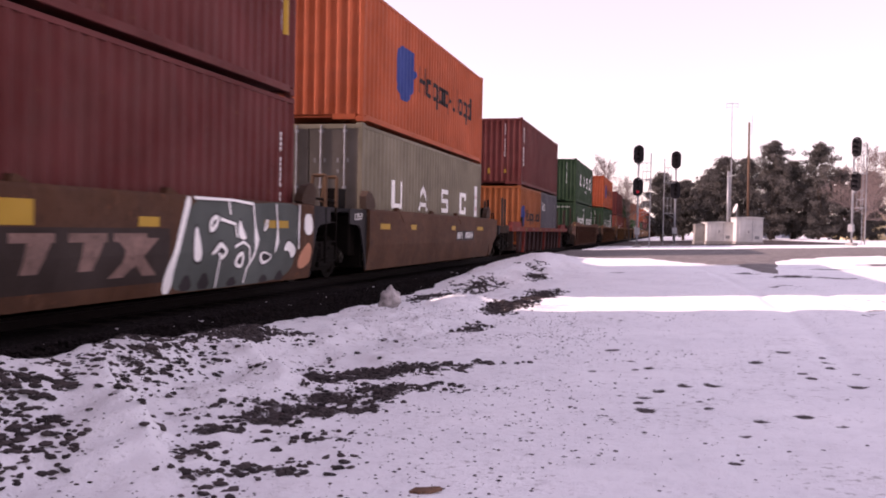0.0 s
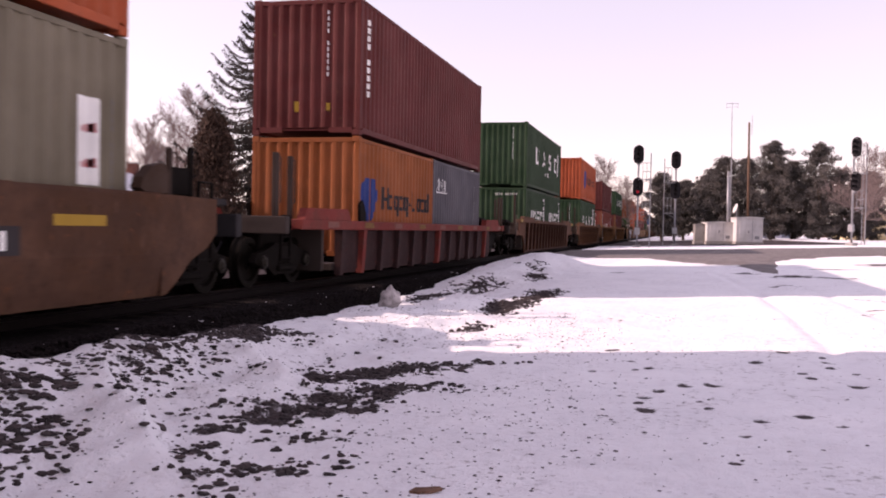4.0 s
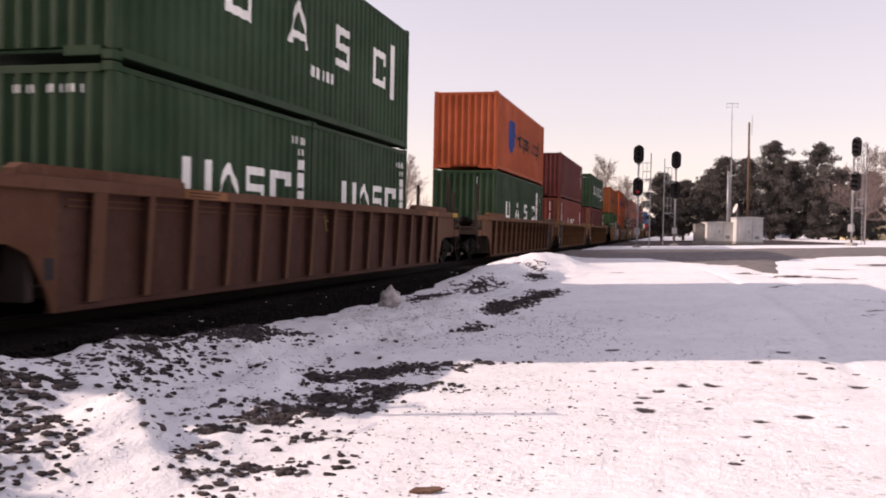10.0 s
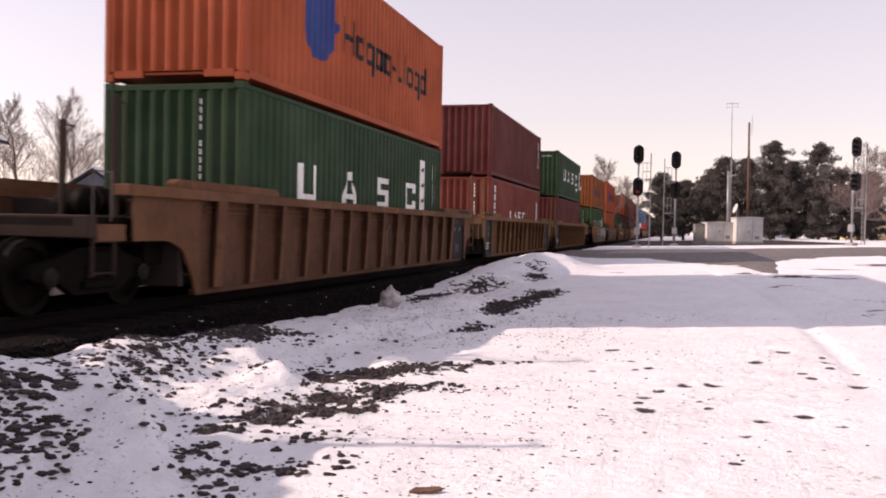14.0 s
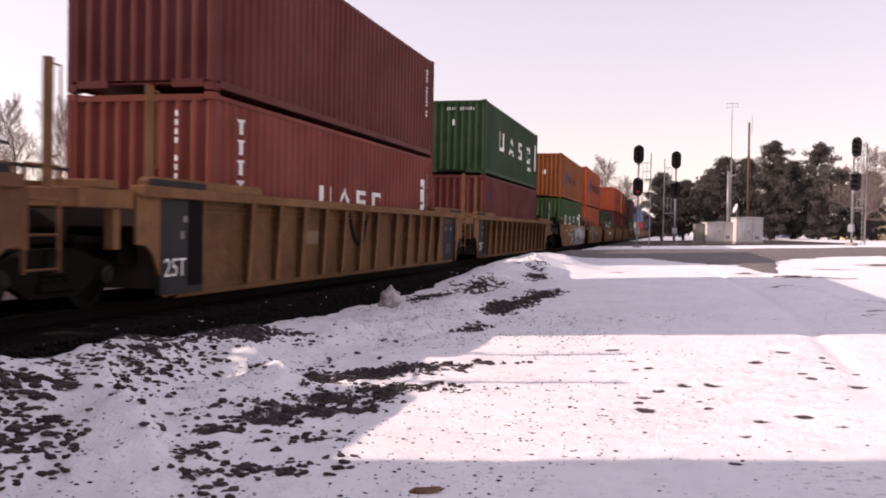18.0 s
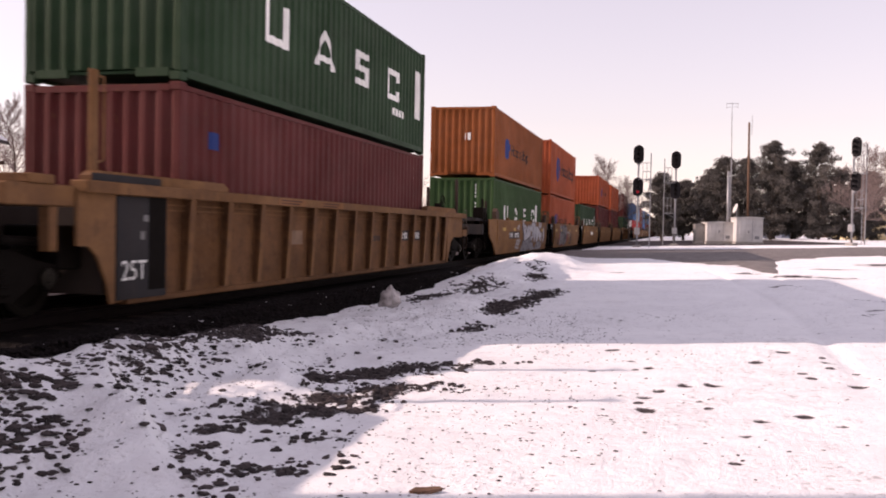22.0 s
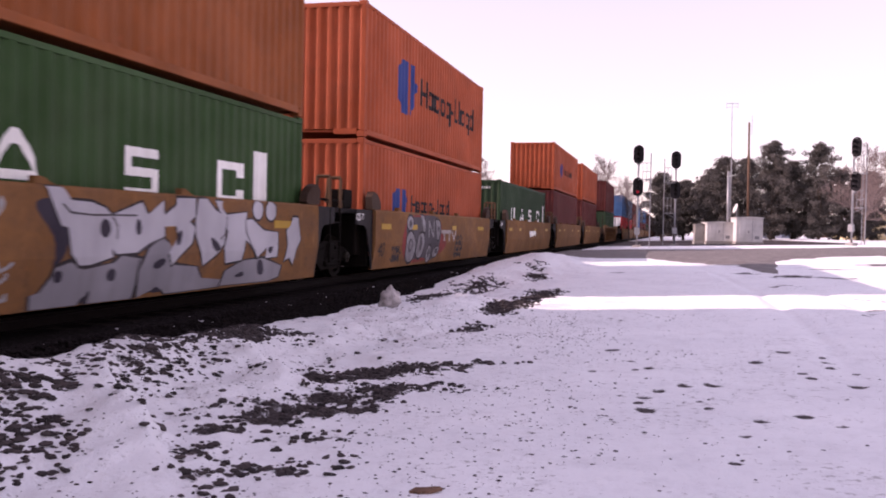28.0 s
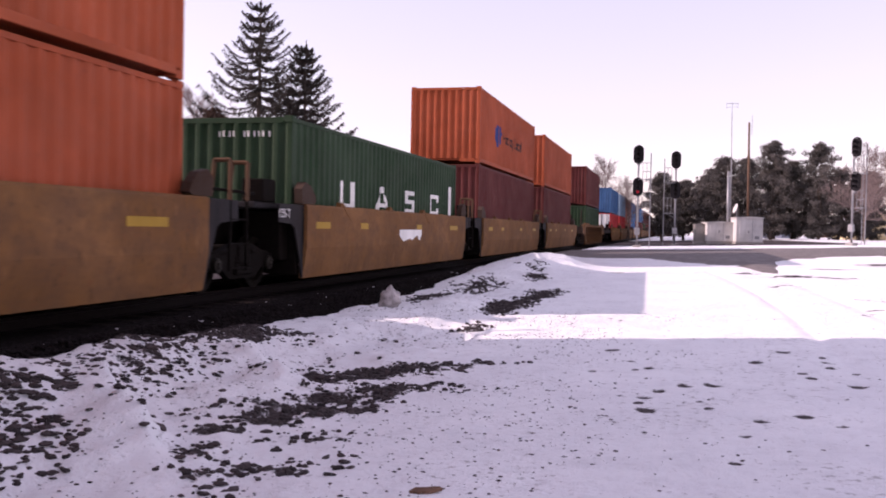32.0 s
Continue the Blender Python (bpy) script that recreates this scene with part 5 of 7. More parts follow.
def ladder(parent, x, y, z0, z1, mat, w=0.2):
    f = part("ladder", Form().box(x - 0.02, x + 0.02, y - w, y - w + 0.03, z0, z1), mat, parent)
    part("stile", Form().box(x - 0.02, x + 0.02, y + w - 0.03, y + w, z0, z1), mat, f)
    k = int((z1 - z0) / 0.36) + 1
    for i in range(k):
        part("rung", Form().tube((x, y - w + 0.02, z0 + 0.04 + 0.36 * i), (x, y + w - 0.02, z0 + 0.04 + 0.36 * i), 0.014, n=6), mat, f)
    return f


def brake_wheel(parent, x, y, z):
    w = Form()
    n = 20
    pts = [(x, y + 0.28 * math.cos(2 * math.pi * i / n), z + 0.28 * math.sin(2 * math.pi * i / n)) for i in range(n + 1)]
    w.path(pts, 0.016, 5)
    for i in range(5):
        a = 2 * math.pi * i / 5
        w.tube((x, y, z), (x, y + 0.27 * math.cos(a), z + 0.27 * math.sin(a)), 0.013, n=5)
    bw = part("brake_wheel", w, STEEL, parent)
    part("bracket", Form().box(x - 0.25, x - 0.05, y - 0.06, y + 0.06, z - 0.7, z + 0.05, 0.01), STEEL, bw)


def coupler(parent, y, way):
    part("coupler", Form().box(-0.09, 0.09, min(y, y + 0.7 * way), max(y, y + 0.7 * way), 0.78, 0.98, 0.02)
         .box(-0.17, 0.17, min(y + 0.55 * way, y + 0.9 * way), max(y + 0.55 * way, y + 0.9 * way), 0.72, 1.04, 0.05), STEEL, parent)
    part("air_hose", Form().path([(0.3, y, 0.75), (0.32, y + 0.3 * way, 0.5), (0.25, y + 0.55 * way, 0.36), (0.12, y + 0.8 * way, 0.42)], 0.022), BLACK, parent)


def brake_gear(car, y, way, mat):
    """Air reservoir, brake cylinder and pipes on an end platform; y is the well's end, way points outwards."""
    lo, hi = min(y + 0.3 * way, y + 1.25 * way), max(y + 0.3 * way, y + 1.25 * way)
    tank = part("air_reservoir", Form().lathe([(0.0, lo), (0.12, lo + 0.02), (0.17, lo + 0.09), (0.17, hi - 0.09), (0.12, hi - 0.02), (0.0, hi)], "y", 16, (0.72, 0, 1.3)), STEEL, car, smooth=True)
    for yy in (lo + 0.2, hi - 0.24):
        part("strap", Form().lathe([(0.176, yy), (0.176, yy + 0.04)], "y", 16, (0.72, 0, 1.3)).box(0.66, 0.78, yy, yy + 0.04, 1.08, 1.14), mat, tank)
    part("brake_cylinder", Form().lathe([(0.0, -0.2), (0.14, -0.2), (0.15, -0.17), (0.15, 0.12), (0.05, 0.2), (0.03, 0.34), (0.0, 0.34)], "x", 14, (0.15, y + 0.55 * way, 1.28)), STEEL, car)
    part("brake_pipe", Form().path([(1.05, y + 0.1 * way, 1.16), (1.08, y + 0.7 * way, 1.18), (1.1, y + 1.1 * way, 1.02), (1.0, y + 1.5 * way, 0.9)], 0.02), RUSTY, car)
    part("retainer_valve", Form().box(1.0, 1.12, y + 0.62 * way - 0.06, y + 0.62 * way + 0.06, 1.12, 1.34, 0.015), RUSTY, car)


def end_deck(car, y0, y1, mat, free, way):
    """Platform over the truck: deck, sill, ladder, brake gear."""
    a, b = min(y0, y1), max(y0, y1)
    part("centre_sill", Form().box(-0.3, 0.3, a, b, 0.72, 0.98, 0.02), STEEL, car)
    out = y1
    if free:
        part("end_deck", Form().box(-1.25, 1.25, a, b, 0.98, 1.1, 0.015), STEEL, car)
        part("end_sill", Form().box(-1.42, 1.42, min(out, out - 0.18 * way), max(out, out - 0.18 * way), 0.86, 1.12, 0.015), RUSTY, car)
        sx = 1.38
        part("side_step", Form().box(sx - 0.03, sx + 0.03, min(out - 0.2 * way, out - 0.75 * way), max(out - 0.2 * way, out - 0.75 * way), 0.82, 1.02, 0.01), mat, car)
        for sx in (-1.38, 1.38):
            ladder(car, sx, out - 0.35 * way, 0.42, 1.02, RUSTY, 0.22)
            part("grab_iron", Form().path([(sx, out - 0.15 * way, 1.05), (sx, out - 0.15 * way, 1.62), (sx, out - 0.5 * way, 1.62), (sx, out - 0.5 * way, 1.05)], 0.009), GREY_DOOR, car)
        coupler(car, out, way)
        part("cut_lever", Form().path([(-1.35, out + 0.05 * way, 0.8), (-0.5, out + 0.08 * way, 0.9), (0.0, out + 0.3 * way, 1.02)], 0.014), SHINY, car)
        brake_gear(car, y0 + 0.2 * way, way, RUSTY)
    elif way < 0:
        part("end_deck", Form().box(-1.36, 1.36, a, b, 1.2, 1.43, 0.015), mat, car)
        part("deck_box", Form().box(0.7, 1.38, a + 0.32, a + 0.72, 1.43, 1.53, 0.012), mat, car)
        part("end_post", Form().box(1.2, 1.34, b - 0.42, b - 0.28, 0.72, 1.2, 0.012), mat, car)
    else:
        part("end_deck", Form().box(-1.25, 1.25, a, b, 1.0, 1.1, 0.015), STEEL, car)
        ladder(car, 1.38, b + 0.12, 0.5, 1.58, mat, 0.29)
        part("end_post", Form().box(1.26, 1.4, a + 0.02, a + 0.16, 0.75, 1.37, 0.012), mat, car)
        part("handrail", Form().path([(1.1, a, 1.62), (1.1, b + 0.9, 1.62)], 0.022), RUSTY, car)


def ribbed_car(s, ya, yb, label, near_free=True, far_free=True, near_truck=True, far_truck=True, gap=(0, 0), rib0=1.02, pitch=1.065, tones=None, bay=(-9, 0.0)):
    """Brown well car: thin side plates behind upright ribs, under a heavy top chord."""
    # plates and webs take a darker copy of the rib paint, for bay shade
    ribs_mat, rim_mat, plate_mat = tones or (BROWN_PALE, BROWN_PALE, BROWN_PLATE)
    car = ride(thing("well_car", label, "railway car", group="well cars"), s)
    e0, e1 = ya if near_free else ya + 0.95, yb if far_free else yb - 0.3
    a, b = (ya + 1.55 if near_free else e0 + 0.66), (yb - 1.7 if far_free else e1 - 0.66)
    ta, tb = (0.37 if near_free else 0.02), (0.37 if far_free else 0.02)
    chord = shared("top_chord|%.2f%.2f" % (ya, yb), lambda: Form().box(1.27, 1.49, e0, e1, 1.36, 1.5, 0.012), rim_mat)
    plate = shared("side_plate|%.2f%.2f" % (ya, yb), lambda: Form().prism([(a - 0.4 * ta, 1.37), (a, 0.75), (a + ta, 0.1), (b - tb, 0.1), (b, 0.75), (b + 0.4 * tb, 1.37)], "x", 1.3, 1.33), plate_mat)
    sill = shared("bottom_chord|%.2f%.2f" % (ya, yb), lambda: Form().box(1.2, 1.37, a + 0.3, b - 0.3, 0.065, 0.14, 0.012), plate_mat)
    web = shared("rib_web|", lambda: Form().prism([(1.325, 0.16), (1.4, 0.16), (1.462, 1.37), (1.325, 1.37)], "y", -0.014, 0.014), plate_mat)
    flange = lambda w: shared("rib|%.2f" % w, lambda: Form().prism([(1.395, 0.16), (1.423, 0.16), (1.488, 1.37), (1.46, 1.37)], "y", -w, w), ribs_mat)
    hinge = [(0.0, 1.37), (0.7, 1.37), (0.7, 0.78), (0.5, 0.77), (0.34, 0.66), (0.16, 0.36), (0.08, 0.1), (0.0, 0.1)]
    cheek = shared("end_cheek|", lambda: Form().prism([(-0.62, 1.37), (-0.62, 0.82), (0.0, 0.82), (0.2, 0.81), (0.5, 0.7), (0.78, 0.3), (0.86, 0.08), (0.95, 0.08), (0.95, 1.37)], "x", 1.36, 1.4), rim_mat)
    for sx in (-1, 1):
        m = (lambda y, sx=sx: pose(0, y, 0)) if sx > 0 else (lambda y: pose(0, ya + yb - y, 0, 0, 0, 180))
        flip = pose(0, ya + yb, 0, 0, 0, 180)
        part("top_chord", chord, rim_mat, car, at=None if sx > 0 else flip)
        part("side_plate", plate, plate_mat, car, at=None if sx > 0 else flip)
        part("bottom_chord", sill, plate_mat, car, at=None if sx > 0 else flip)
        for i in range(-4, 20):
            y = rib0 + pitch * i - (bay[1] if i < bay[0] else 0)
            if a + (0.35 if near_free else 1.3) < y < b - (0.3 if far_free else 1.3):
                rib = part("rib", flange(0.12 if b - y < 2.6 or y - a < 1.3 else 0.06), ribs_mat, car, at=m(y))
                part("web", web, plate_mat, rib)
        for zz in (1.2, 1.27):
            bar = shared("stiffener|%.2f%.2f%.2f" % (ya, yb, zz), lambda: Form().box(1.328, 1.365, a + 0.45, b - 0.45, zz, zz + 0.018), ribs_mat)
            part("stiffener", bar, ribs_mat, car, at=None if sx > 0 else flip)
        c1 = pose(0, a - 0.7, 0) if sx > 0 else pose(0, yb - (a - 0.7 - ya), 0, 0, 0, 180)
        if near_free:
            part("end_cheek", cheek, rim_mat, car, at=c1)
        for near, free, y in ((True, near_free, a), (False, far_free, b)):
            if not free:
                w = -1 if near else 1
                part("end_cheek", Form().prism([(y + w * q, z) for q, z in hinge] if sx > 0 else [(y + w * q, z) for q, z in hinge], "x", sx * 1.36, sx * 1.4), rim_mat, car)
                k0, k1 = sorted((y - w * 0.9, y + w * 0.5))
                part("ledge_panel", Form().box(sx * 1.43, sx * 1.434, k0, k1, 1.505, 1.59), END_GREY, car, "dark grey painted stretch of the ledge")
        cm = shared("end_cheek_far|", lambda: Form().prism([(0.88, 1.37), (0.88, 0.8), (0.0, 0.8), (-0.2, 0.79), (-0.5, 0.68), (-0.78, 0.3), (-0.86, 0.08), (-0.95, 0.08), (-0.95, 1.37)], "x", 1.36, 1.4), rim_mat)
        if far_free:
            part("end_cheek", cm, rim_mat, car, at=pose(0, b + 0.7, 0) if sx > 0 else pose(0, ya + yb - (b + 0.7), 0, 0, 0, 180))
        for yy in (ya + 1.1, e1 - 3.3 - 1.0 * far_free):
            led = shared("top_ledge|", lambda: Form().prism([(0, 1.5), (0, 1.56), (0.12, 1.62), (3.05, 1.62), (3.2, 1.56), (3.2, 1.5)], "x", 1.28, 1.43), rim_mat)
            part("top_ledge", led, rim_mat, car, at=pose(0, yy, 0) if sx > 0 else pose(0, ya + yb - yy, 0, 0, 0, 180))
        for yy in (e0 + 0.02, yb - 0.62)[:1 + far_free]:
            stripe = YELLOW if tones is None else OCHRE_PALE
            ref = shared("end_stripe|", lambda: Form().box(1.492, 1.497, 0, 0.6, 1.37, 1.49), stripe)
            part("reflector", ref, stripe, car, "faded yellow end stripe", at=pose(0, yy, 0) if sx > 0 else pose(0, ya + yb - yy, 0, 0, 0, 180))
    for i in range(6):
        yy = a + 0.6 + (b - a - 1.2) * i / 5
        part("floor_beam", shared("floor_beam|", lambda: Form().box(-1.31, 1.31, -0.15, 0.15, 0.2, 0.33, 0.01), CAR_DARK), CAR_DARK, car, at=pose(0, yy, 0))
    for y0, y1, free, way in ((a, ya - 0.7 if near_free else ya - 0.15, near_free, -1), (b, yb + 0.7 if far_free else yb - 0.05, far_free, 1)):
        end_deck(car, y0 if free else (e0 if way < 0 else e1), y1, rim_mat, free, way)
        part("brake_rigging", Form().tube((0.95, y0 + 0.3 * way, 0.8), (1.15, y0 + 1.6 * way, 0.85), 0.05).box(0.35, 1.1, min(y0 + 0.2 * way, y0 + 0.6 * way), max(y0 + 0.2 * way, y0 + 0.6 * way), 0.5, 1.0, 0.02), STEEL, car)
        part("end_bulkhead", Form().box(-1.3, 1.3, min(y0, y0 + 0.12 * way), max(y0, y0 + 0.12 * way), 0.2, 1.36, 0.01), CAR_DARK, car)
    for yy, w, free in ((ya, 1, near_free), (yb, -1, far_free)):
        if free:
            grab_post(car, 1.2, yy + 0.12 * w, 1.1, 2.55, RUSTY)
            grab_post(car, 0.35, yy + 0.3 * w, 1.1, 2.3, RUSTY)
        else:
            grab_post(car, 1.34, e0 + 0.3 if w > 0 else e1 + 0.5, 1.4, 2.75, rim_mat, 0.055)
            grab_post(car, -1.1, e0 + 0.3 if w > 0 else e1 + 0.5, 1.4, 2.75, rim_mat, 0.055)
    if near_truck:
        bogie(car, ya + 0.0 if near_free else ya - gap[0])
    if far_truck:
        bogie(car, yb + 0.0 if far_free else yb + gap[1])
    return car


def on_side(car, y0, y1, z0, z1, mat, label="", name="painted_panel", x=1.4985, thick=0.003):
    return part(name, Form().box(x, x + thick, y0, y1, z0, z1), mat, car, label)


def lettered(car, text, y, z, h, mat, x=1.405, label=""):
    return part("lettering", words_mesh(text, h, mat), mat, car, label or "painted capacity figures", at=pose(x, y, z))


def smooth_car(s, ya, yb, paint_mat, label, near_free=False, far_free=False, near_truck=False, flaps=True):
    """Articulated well unit with smooth, slightly creased sides and dark ends."""
    car = ride(thing("well_car", label, "railway car", group="well cars"), s)
    for sx in (-1, 1):
        out = [(1.34, 0.13), (1.4, 0.13), (1.485, 0.66), (1.485, 1.38), (1.455, 1.42), (1.3, 1.42), (1.3, 1.38), (1.42, 1.34), (1.42, 0.68)]
        part("side_panel", shared("side_panel%d|%.2f%.2f" % (sx, ya, yb), lambda: Form().prism([(sx * x, z) for x, z in out], "y", ya + 0.0, yb), paint_mat), paint_mat, car)
        for y0, y1 in ((ya - 0.62, ya), (yb, yb + 0.62)):
            e = ya if y1 == ya else yb
            w = -1 if y1 == ya else 1
            free = near_free if w < 0 else far_free
            if free:
                ck = [(e, 1.41), (e + 1.4 * w, 1.39), (e + 1.4 * w, 0.92), (e + 1.15 * w, 0.72), (e + 0.7 * w, 0.55), (e + 0.35 * w, 0.28), (e + 0.1 * w, 0.14), (e, 0.13)]
                part("end_cheek", Form().prism(ck, "x", sx * 1.42, sx * 1.46), paint_mat, car)
                continue
            ck = [(e, 1.41), (e + 1.0 * w, 1.4), (e + 1.0 * w, 1.1), (e + 0.5 * w, 1.07), (e + 0.36 * w, 1.0), (e + 0.12 * w, 0.45), (e + 0.02 * w, 0.14), (e, 0.14)]
            part("end_cheek", Form().prism(ck, "x", sx * 1.38, sx * 1.41), END_GREY, car, "dark grey end plate")
        # folding flap outline and stops along the rim
        for yy in (1.85, 7.75) if flaps else ():
            fl = [(yy, 1.425), (yy + 0.45, 1.15), (yy + 1.75, 1.15), (yy + 2.15, 1.425)]
            part("flap", Form().prism(fl, "x", sx * 1.486, sx * 1.494), paint_mat, car)
        for yy in (1.8, 4.9, 7.7):
            part("stop_lug", Form().prism([(yy, 1.42), (yy + 0.02, 1.5), (yy + 0.1, 1.5), (yy + 0.3, 1.42)], "x", sx * 1.36, sx * 1.46), paint_mat, car)
        for yy, w in ((ya + 0.05, -1), (yb - 0.05, 1)):
            part("guide", Form().prism([(yy + 0.2 * w, 1.425), (yy + 0.22 * w, 1.68), (yy + 0.08 * w, 1.8), (yy - 0.16 * w, 1.75), (yy - 0.36 * w, 1.6), (yy - 0.42 * w, 1.47), (yy - 0.34 * w, 1.425)], "x", sx * 1.3, sx * 1.45), GUIDE_BROWN, car)
    for y0, y1 in ((0.5, 1.2), (2.9, 3.35), (7.05, 7.5), (10.5, 11.4)):
        on_side(car, y0, y1, 1.0, 1.12, YELLOW, "faded yellow reflector", "reflector", 1.4865)
    for i in range(4):
        part("floor_beam", shared("floor_beam|", lambda: Form().box(-1.31, 1.31, -0.15, 0.15, 0.2, 0.33, 0.01), CAR_DARK), CAR_DARK, car, at=pose(0, ya + 0.5 + (yb - ya - 1) * i / 3, 0))
    for y0, w, free in ((ya, -1, near_free), (yb, 1, far_free)):
        y1 = y0 + (2.3 if free else 1.4) * w
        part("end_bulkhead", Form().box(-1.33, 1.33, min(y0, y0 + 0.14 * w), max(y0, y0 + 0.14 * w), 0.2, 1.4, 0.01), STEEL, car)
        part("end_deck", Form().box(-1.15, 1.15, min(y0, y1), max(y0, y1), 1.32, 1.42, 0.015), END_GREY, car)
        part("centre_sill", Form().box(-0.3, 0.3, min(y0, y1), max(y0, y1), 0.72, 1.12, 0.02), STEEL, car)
        if w > 0 and not free:
            lad = ladder(car, 1.4, y0 + 1.03, 0.36, 1.42, STEEL, 0.28)
            for q in (0.75, 1.31):
                part("grab_iron", Form().path([(1.4, y0 + q, 1.4), (1.4, y0 + q, 1.98), (1.15, y0 + q, 1.98), (1.1, y0 + q, 1.5)], 0.034), POST_BROWN, lad)
            part("handrail", Form().path([(1.32, y0 + 0.1, 1.55), (1.32, y0 + 1.7, 1.53)], 0.025), STEEL, car)
        elif free:
            ladder(car, 1.3, y0 + 1.35 * w, 0.5, 1.62, STEEL)
        part("brake_rigging", Form().tube((0.9, y0 + 0.2 * w, 0.55), (1.05, y0 + 1.3 * w, 0.62), 0.045).box(0.5, 1.2, min(y0 + 0.15 * w, y0 + 0.5 * w), max(y0 + 0.15 * w, y0 + 0.5 * w), 0.45, 1.3, 0.02), STEEL, car)
        ladder(car, -1.22, y0 + 0.95 * w, 0.9, 1.42, STEEL)
        if w < 0 or free:
            if free:
                grab_post(car, 1.15, y0 + 0.65 * w, 1.38, 2.05, RUSTY)
                grab_post(car, 1.15, y0 + 1.2 * w, 1.38, 2.1, STEEL)
                brake_gear(car, y0 + 0.3 * w, w, STEEL)
            part("valve_box", Form().box(0.8, 1.18, min(y0 + 0.65 * w, y0 + 1.15 * w), max(y0 + 0.65 * w, y0 + 1.15 * w), 1.42, 1.8, 0.02), STEEL, car)
        if free:
            part("end_sill", Form().box(-1.4, 1.4, min(y1, y1 - 0.18 * w), max(y1, y1 - 0.18 * w), 0.86, 1.2, 0.015), END_GREY, car)
            coupler(car, y1, w)
            bogie(car, y0 + 1.35 * w)
    if near_truck:
        bogie(car, ya - 1.6)
    return car


OLD_YELLOW = paint("grimy_yellow_reflector", (0.2, 0.1, 0.018), mottle=0.6, wear=0.6)
OLD_PINK = paint("grimy_pink_reflector", (0.24, 0.09, 0.07), mottle=0.6, wear=0.6)


def red_car(s, ya, yb, label):
    """Red well car with a flat flange along the rim and dark tapered side panels below."""
    car = ride(thing("well_car", label, "railway car", group="well cars"), s)
    a, b = ya + 1.5, yb - 2.1
    for sx in (-1, 1):
        flip = None if sx > 0 else pose(0, ya + yb, 0, 0, 0, 180)
        part("rim", shared("rim|", lambda: Form().box(1.25, 1.5, ya, yb - 1.0, 0.98, 1.16, 0.012).box(1.25, 1.46, yb - 0.4, yb, 0.98, 1.18, 0.012), CAR_RED), CAR_RED, car, at=flip)
        n, p = 12, 1.244
        for i in range(n):
            red = i in (1, 6, 11)
            pan = shared("side_panel|r", lambda: Form().prism([(0.06, 0.98), (0.12, 0.22), (0.3, 0.13), (p - 0.3, 0.13), (p - 0.12, 0.22), (p - 0.06, 0.98)], "x", 1.3, 1.36), CAR_MAROON)
            y = -1.504 + i * p
            part("side_panel", pan, CAR_MAROON, car, at=pose(0, y, 0) if sx > 0 else pose(0, ya + yb - y, 0, 0, 0, 180))
            post = shared("side_post|%d" % red, lambda: Form().prism([(1.32, 0.1), (1.44, 0.1), (1.49, 0.98), (1.32, 0.98)], "y", -0.09, 0.09), CAR_RED if red else CAR_MAROON)
            part("side_post", post, CAR_RED, car, "red upright post" if red else "", at=pose(0, y, 0) if sx > 0 else pose(0, ya + yb - y, 0, 0, 0, 180))
        for i in range(9):
            y = ya + 1.2 + i * (yb - ya - 2.6) / 8
            part("reflector", shared("rim_reflector|%d" % (i % 2), lambda: Form().box(1.5015, 1.5045, 0, 0.55, 1.02, 1.13), OLD_YELLOW if i % 2 else OLD_PINK), OLD_YELLOW, car, at=pose(0, y, 0) if sx > 0 else pose(0, ya + yb - y, 0, 0, 0, 180))
        for y0 in (ya + 0.2, yb - 3.4):
            part("end_shroud", Form().prism([(y0, 1.16), (y0 + 0.15, 1.36), (y0 + 2.15, 1.38), (y0 + 2.35, 1.16)], "x", sx * 1.3, sx * 1.46), CAR_RED, car)
        part("guide", Form().prism([(-0.05, 1.16), (-0.1, 1.5), (0.1, 1.6), (0.3, 1.3), (0.3, 1.16)], "x", sx * 1.24, sx * 1.3), STEEL, car)
    for i in range(5):
        part("floor_beam", shared("floor_beam|", lambda: Form().box(-1.31, 1.31, -0.15, 0.15, 0.2, 0.33, 0.01), CAR_DARK), CAR_DARK, car, at=pose(0, a + 0.5 + (b - a - 1) * i / 4, 0))
    for y0, y1, w in ((a, ya - 0.6, -1), (b, yb + 1.3, 1)):
        part("end_bulkhead", Form().box(-1.3, 1.3, min(y0, y0 + 0.12 * w), max(y0, y0 + 0.12 * w), 0.2, 1.0, 0.01), CAR_DARK, car)
        part("end_deck", Form().box(-1.2, 1.2, min(y0, y1), max(y0, y1), 1.0, 1.12, 0.015), CAR_DARK, car)
        part("centre_sill", Form().box(-0.3, 0.3, min(y0, y1), max(y0, y1), 0.72, 1.0, 0.02), STEEL, car)
        part("end_sill", Form().box(-1.45, 1.45, min(y1, y1 - 0.18 * w), max(y1, y1 - 0.18 * w), 0.9, 1.2, 0.015), CAR_DARK, car)
        coupler(car, y1, w)
        for sx in (-1.3, 1.3):
            ladder(car, sx, y1 - 0.35 * w, 0.45, 1.2, STEEL)
        grab_post(car, 1.15, y1 - 0.85 * w, 1.1, 2.25, RUSTY, 0.06)
        grab_post(car, 1.15, y1 - 0.25 * w, 1.1, 2.27, RUSTY, 0.08)
        part("draft_gear", Form().box(-0.5, 0.9, min(y1 - 1.2 * w, y1 - 0.2 * w), max(y1 - 1.2 * w, y1 - 0.2 * w), 0.45, 0.92, 0.03), STEEL, car)
        bogie(car, y0 + 1.25 * w)
    brake_wheel(car, 0.7, yb - 2.2, 1.5)
    brake_gear(car, yb - 1.6, 1, RUSTY)
    return car


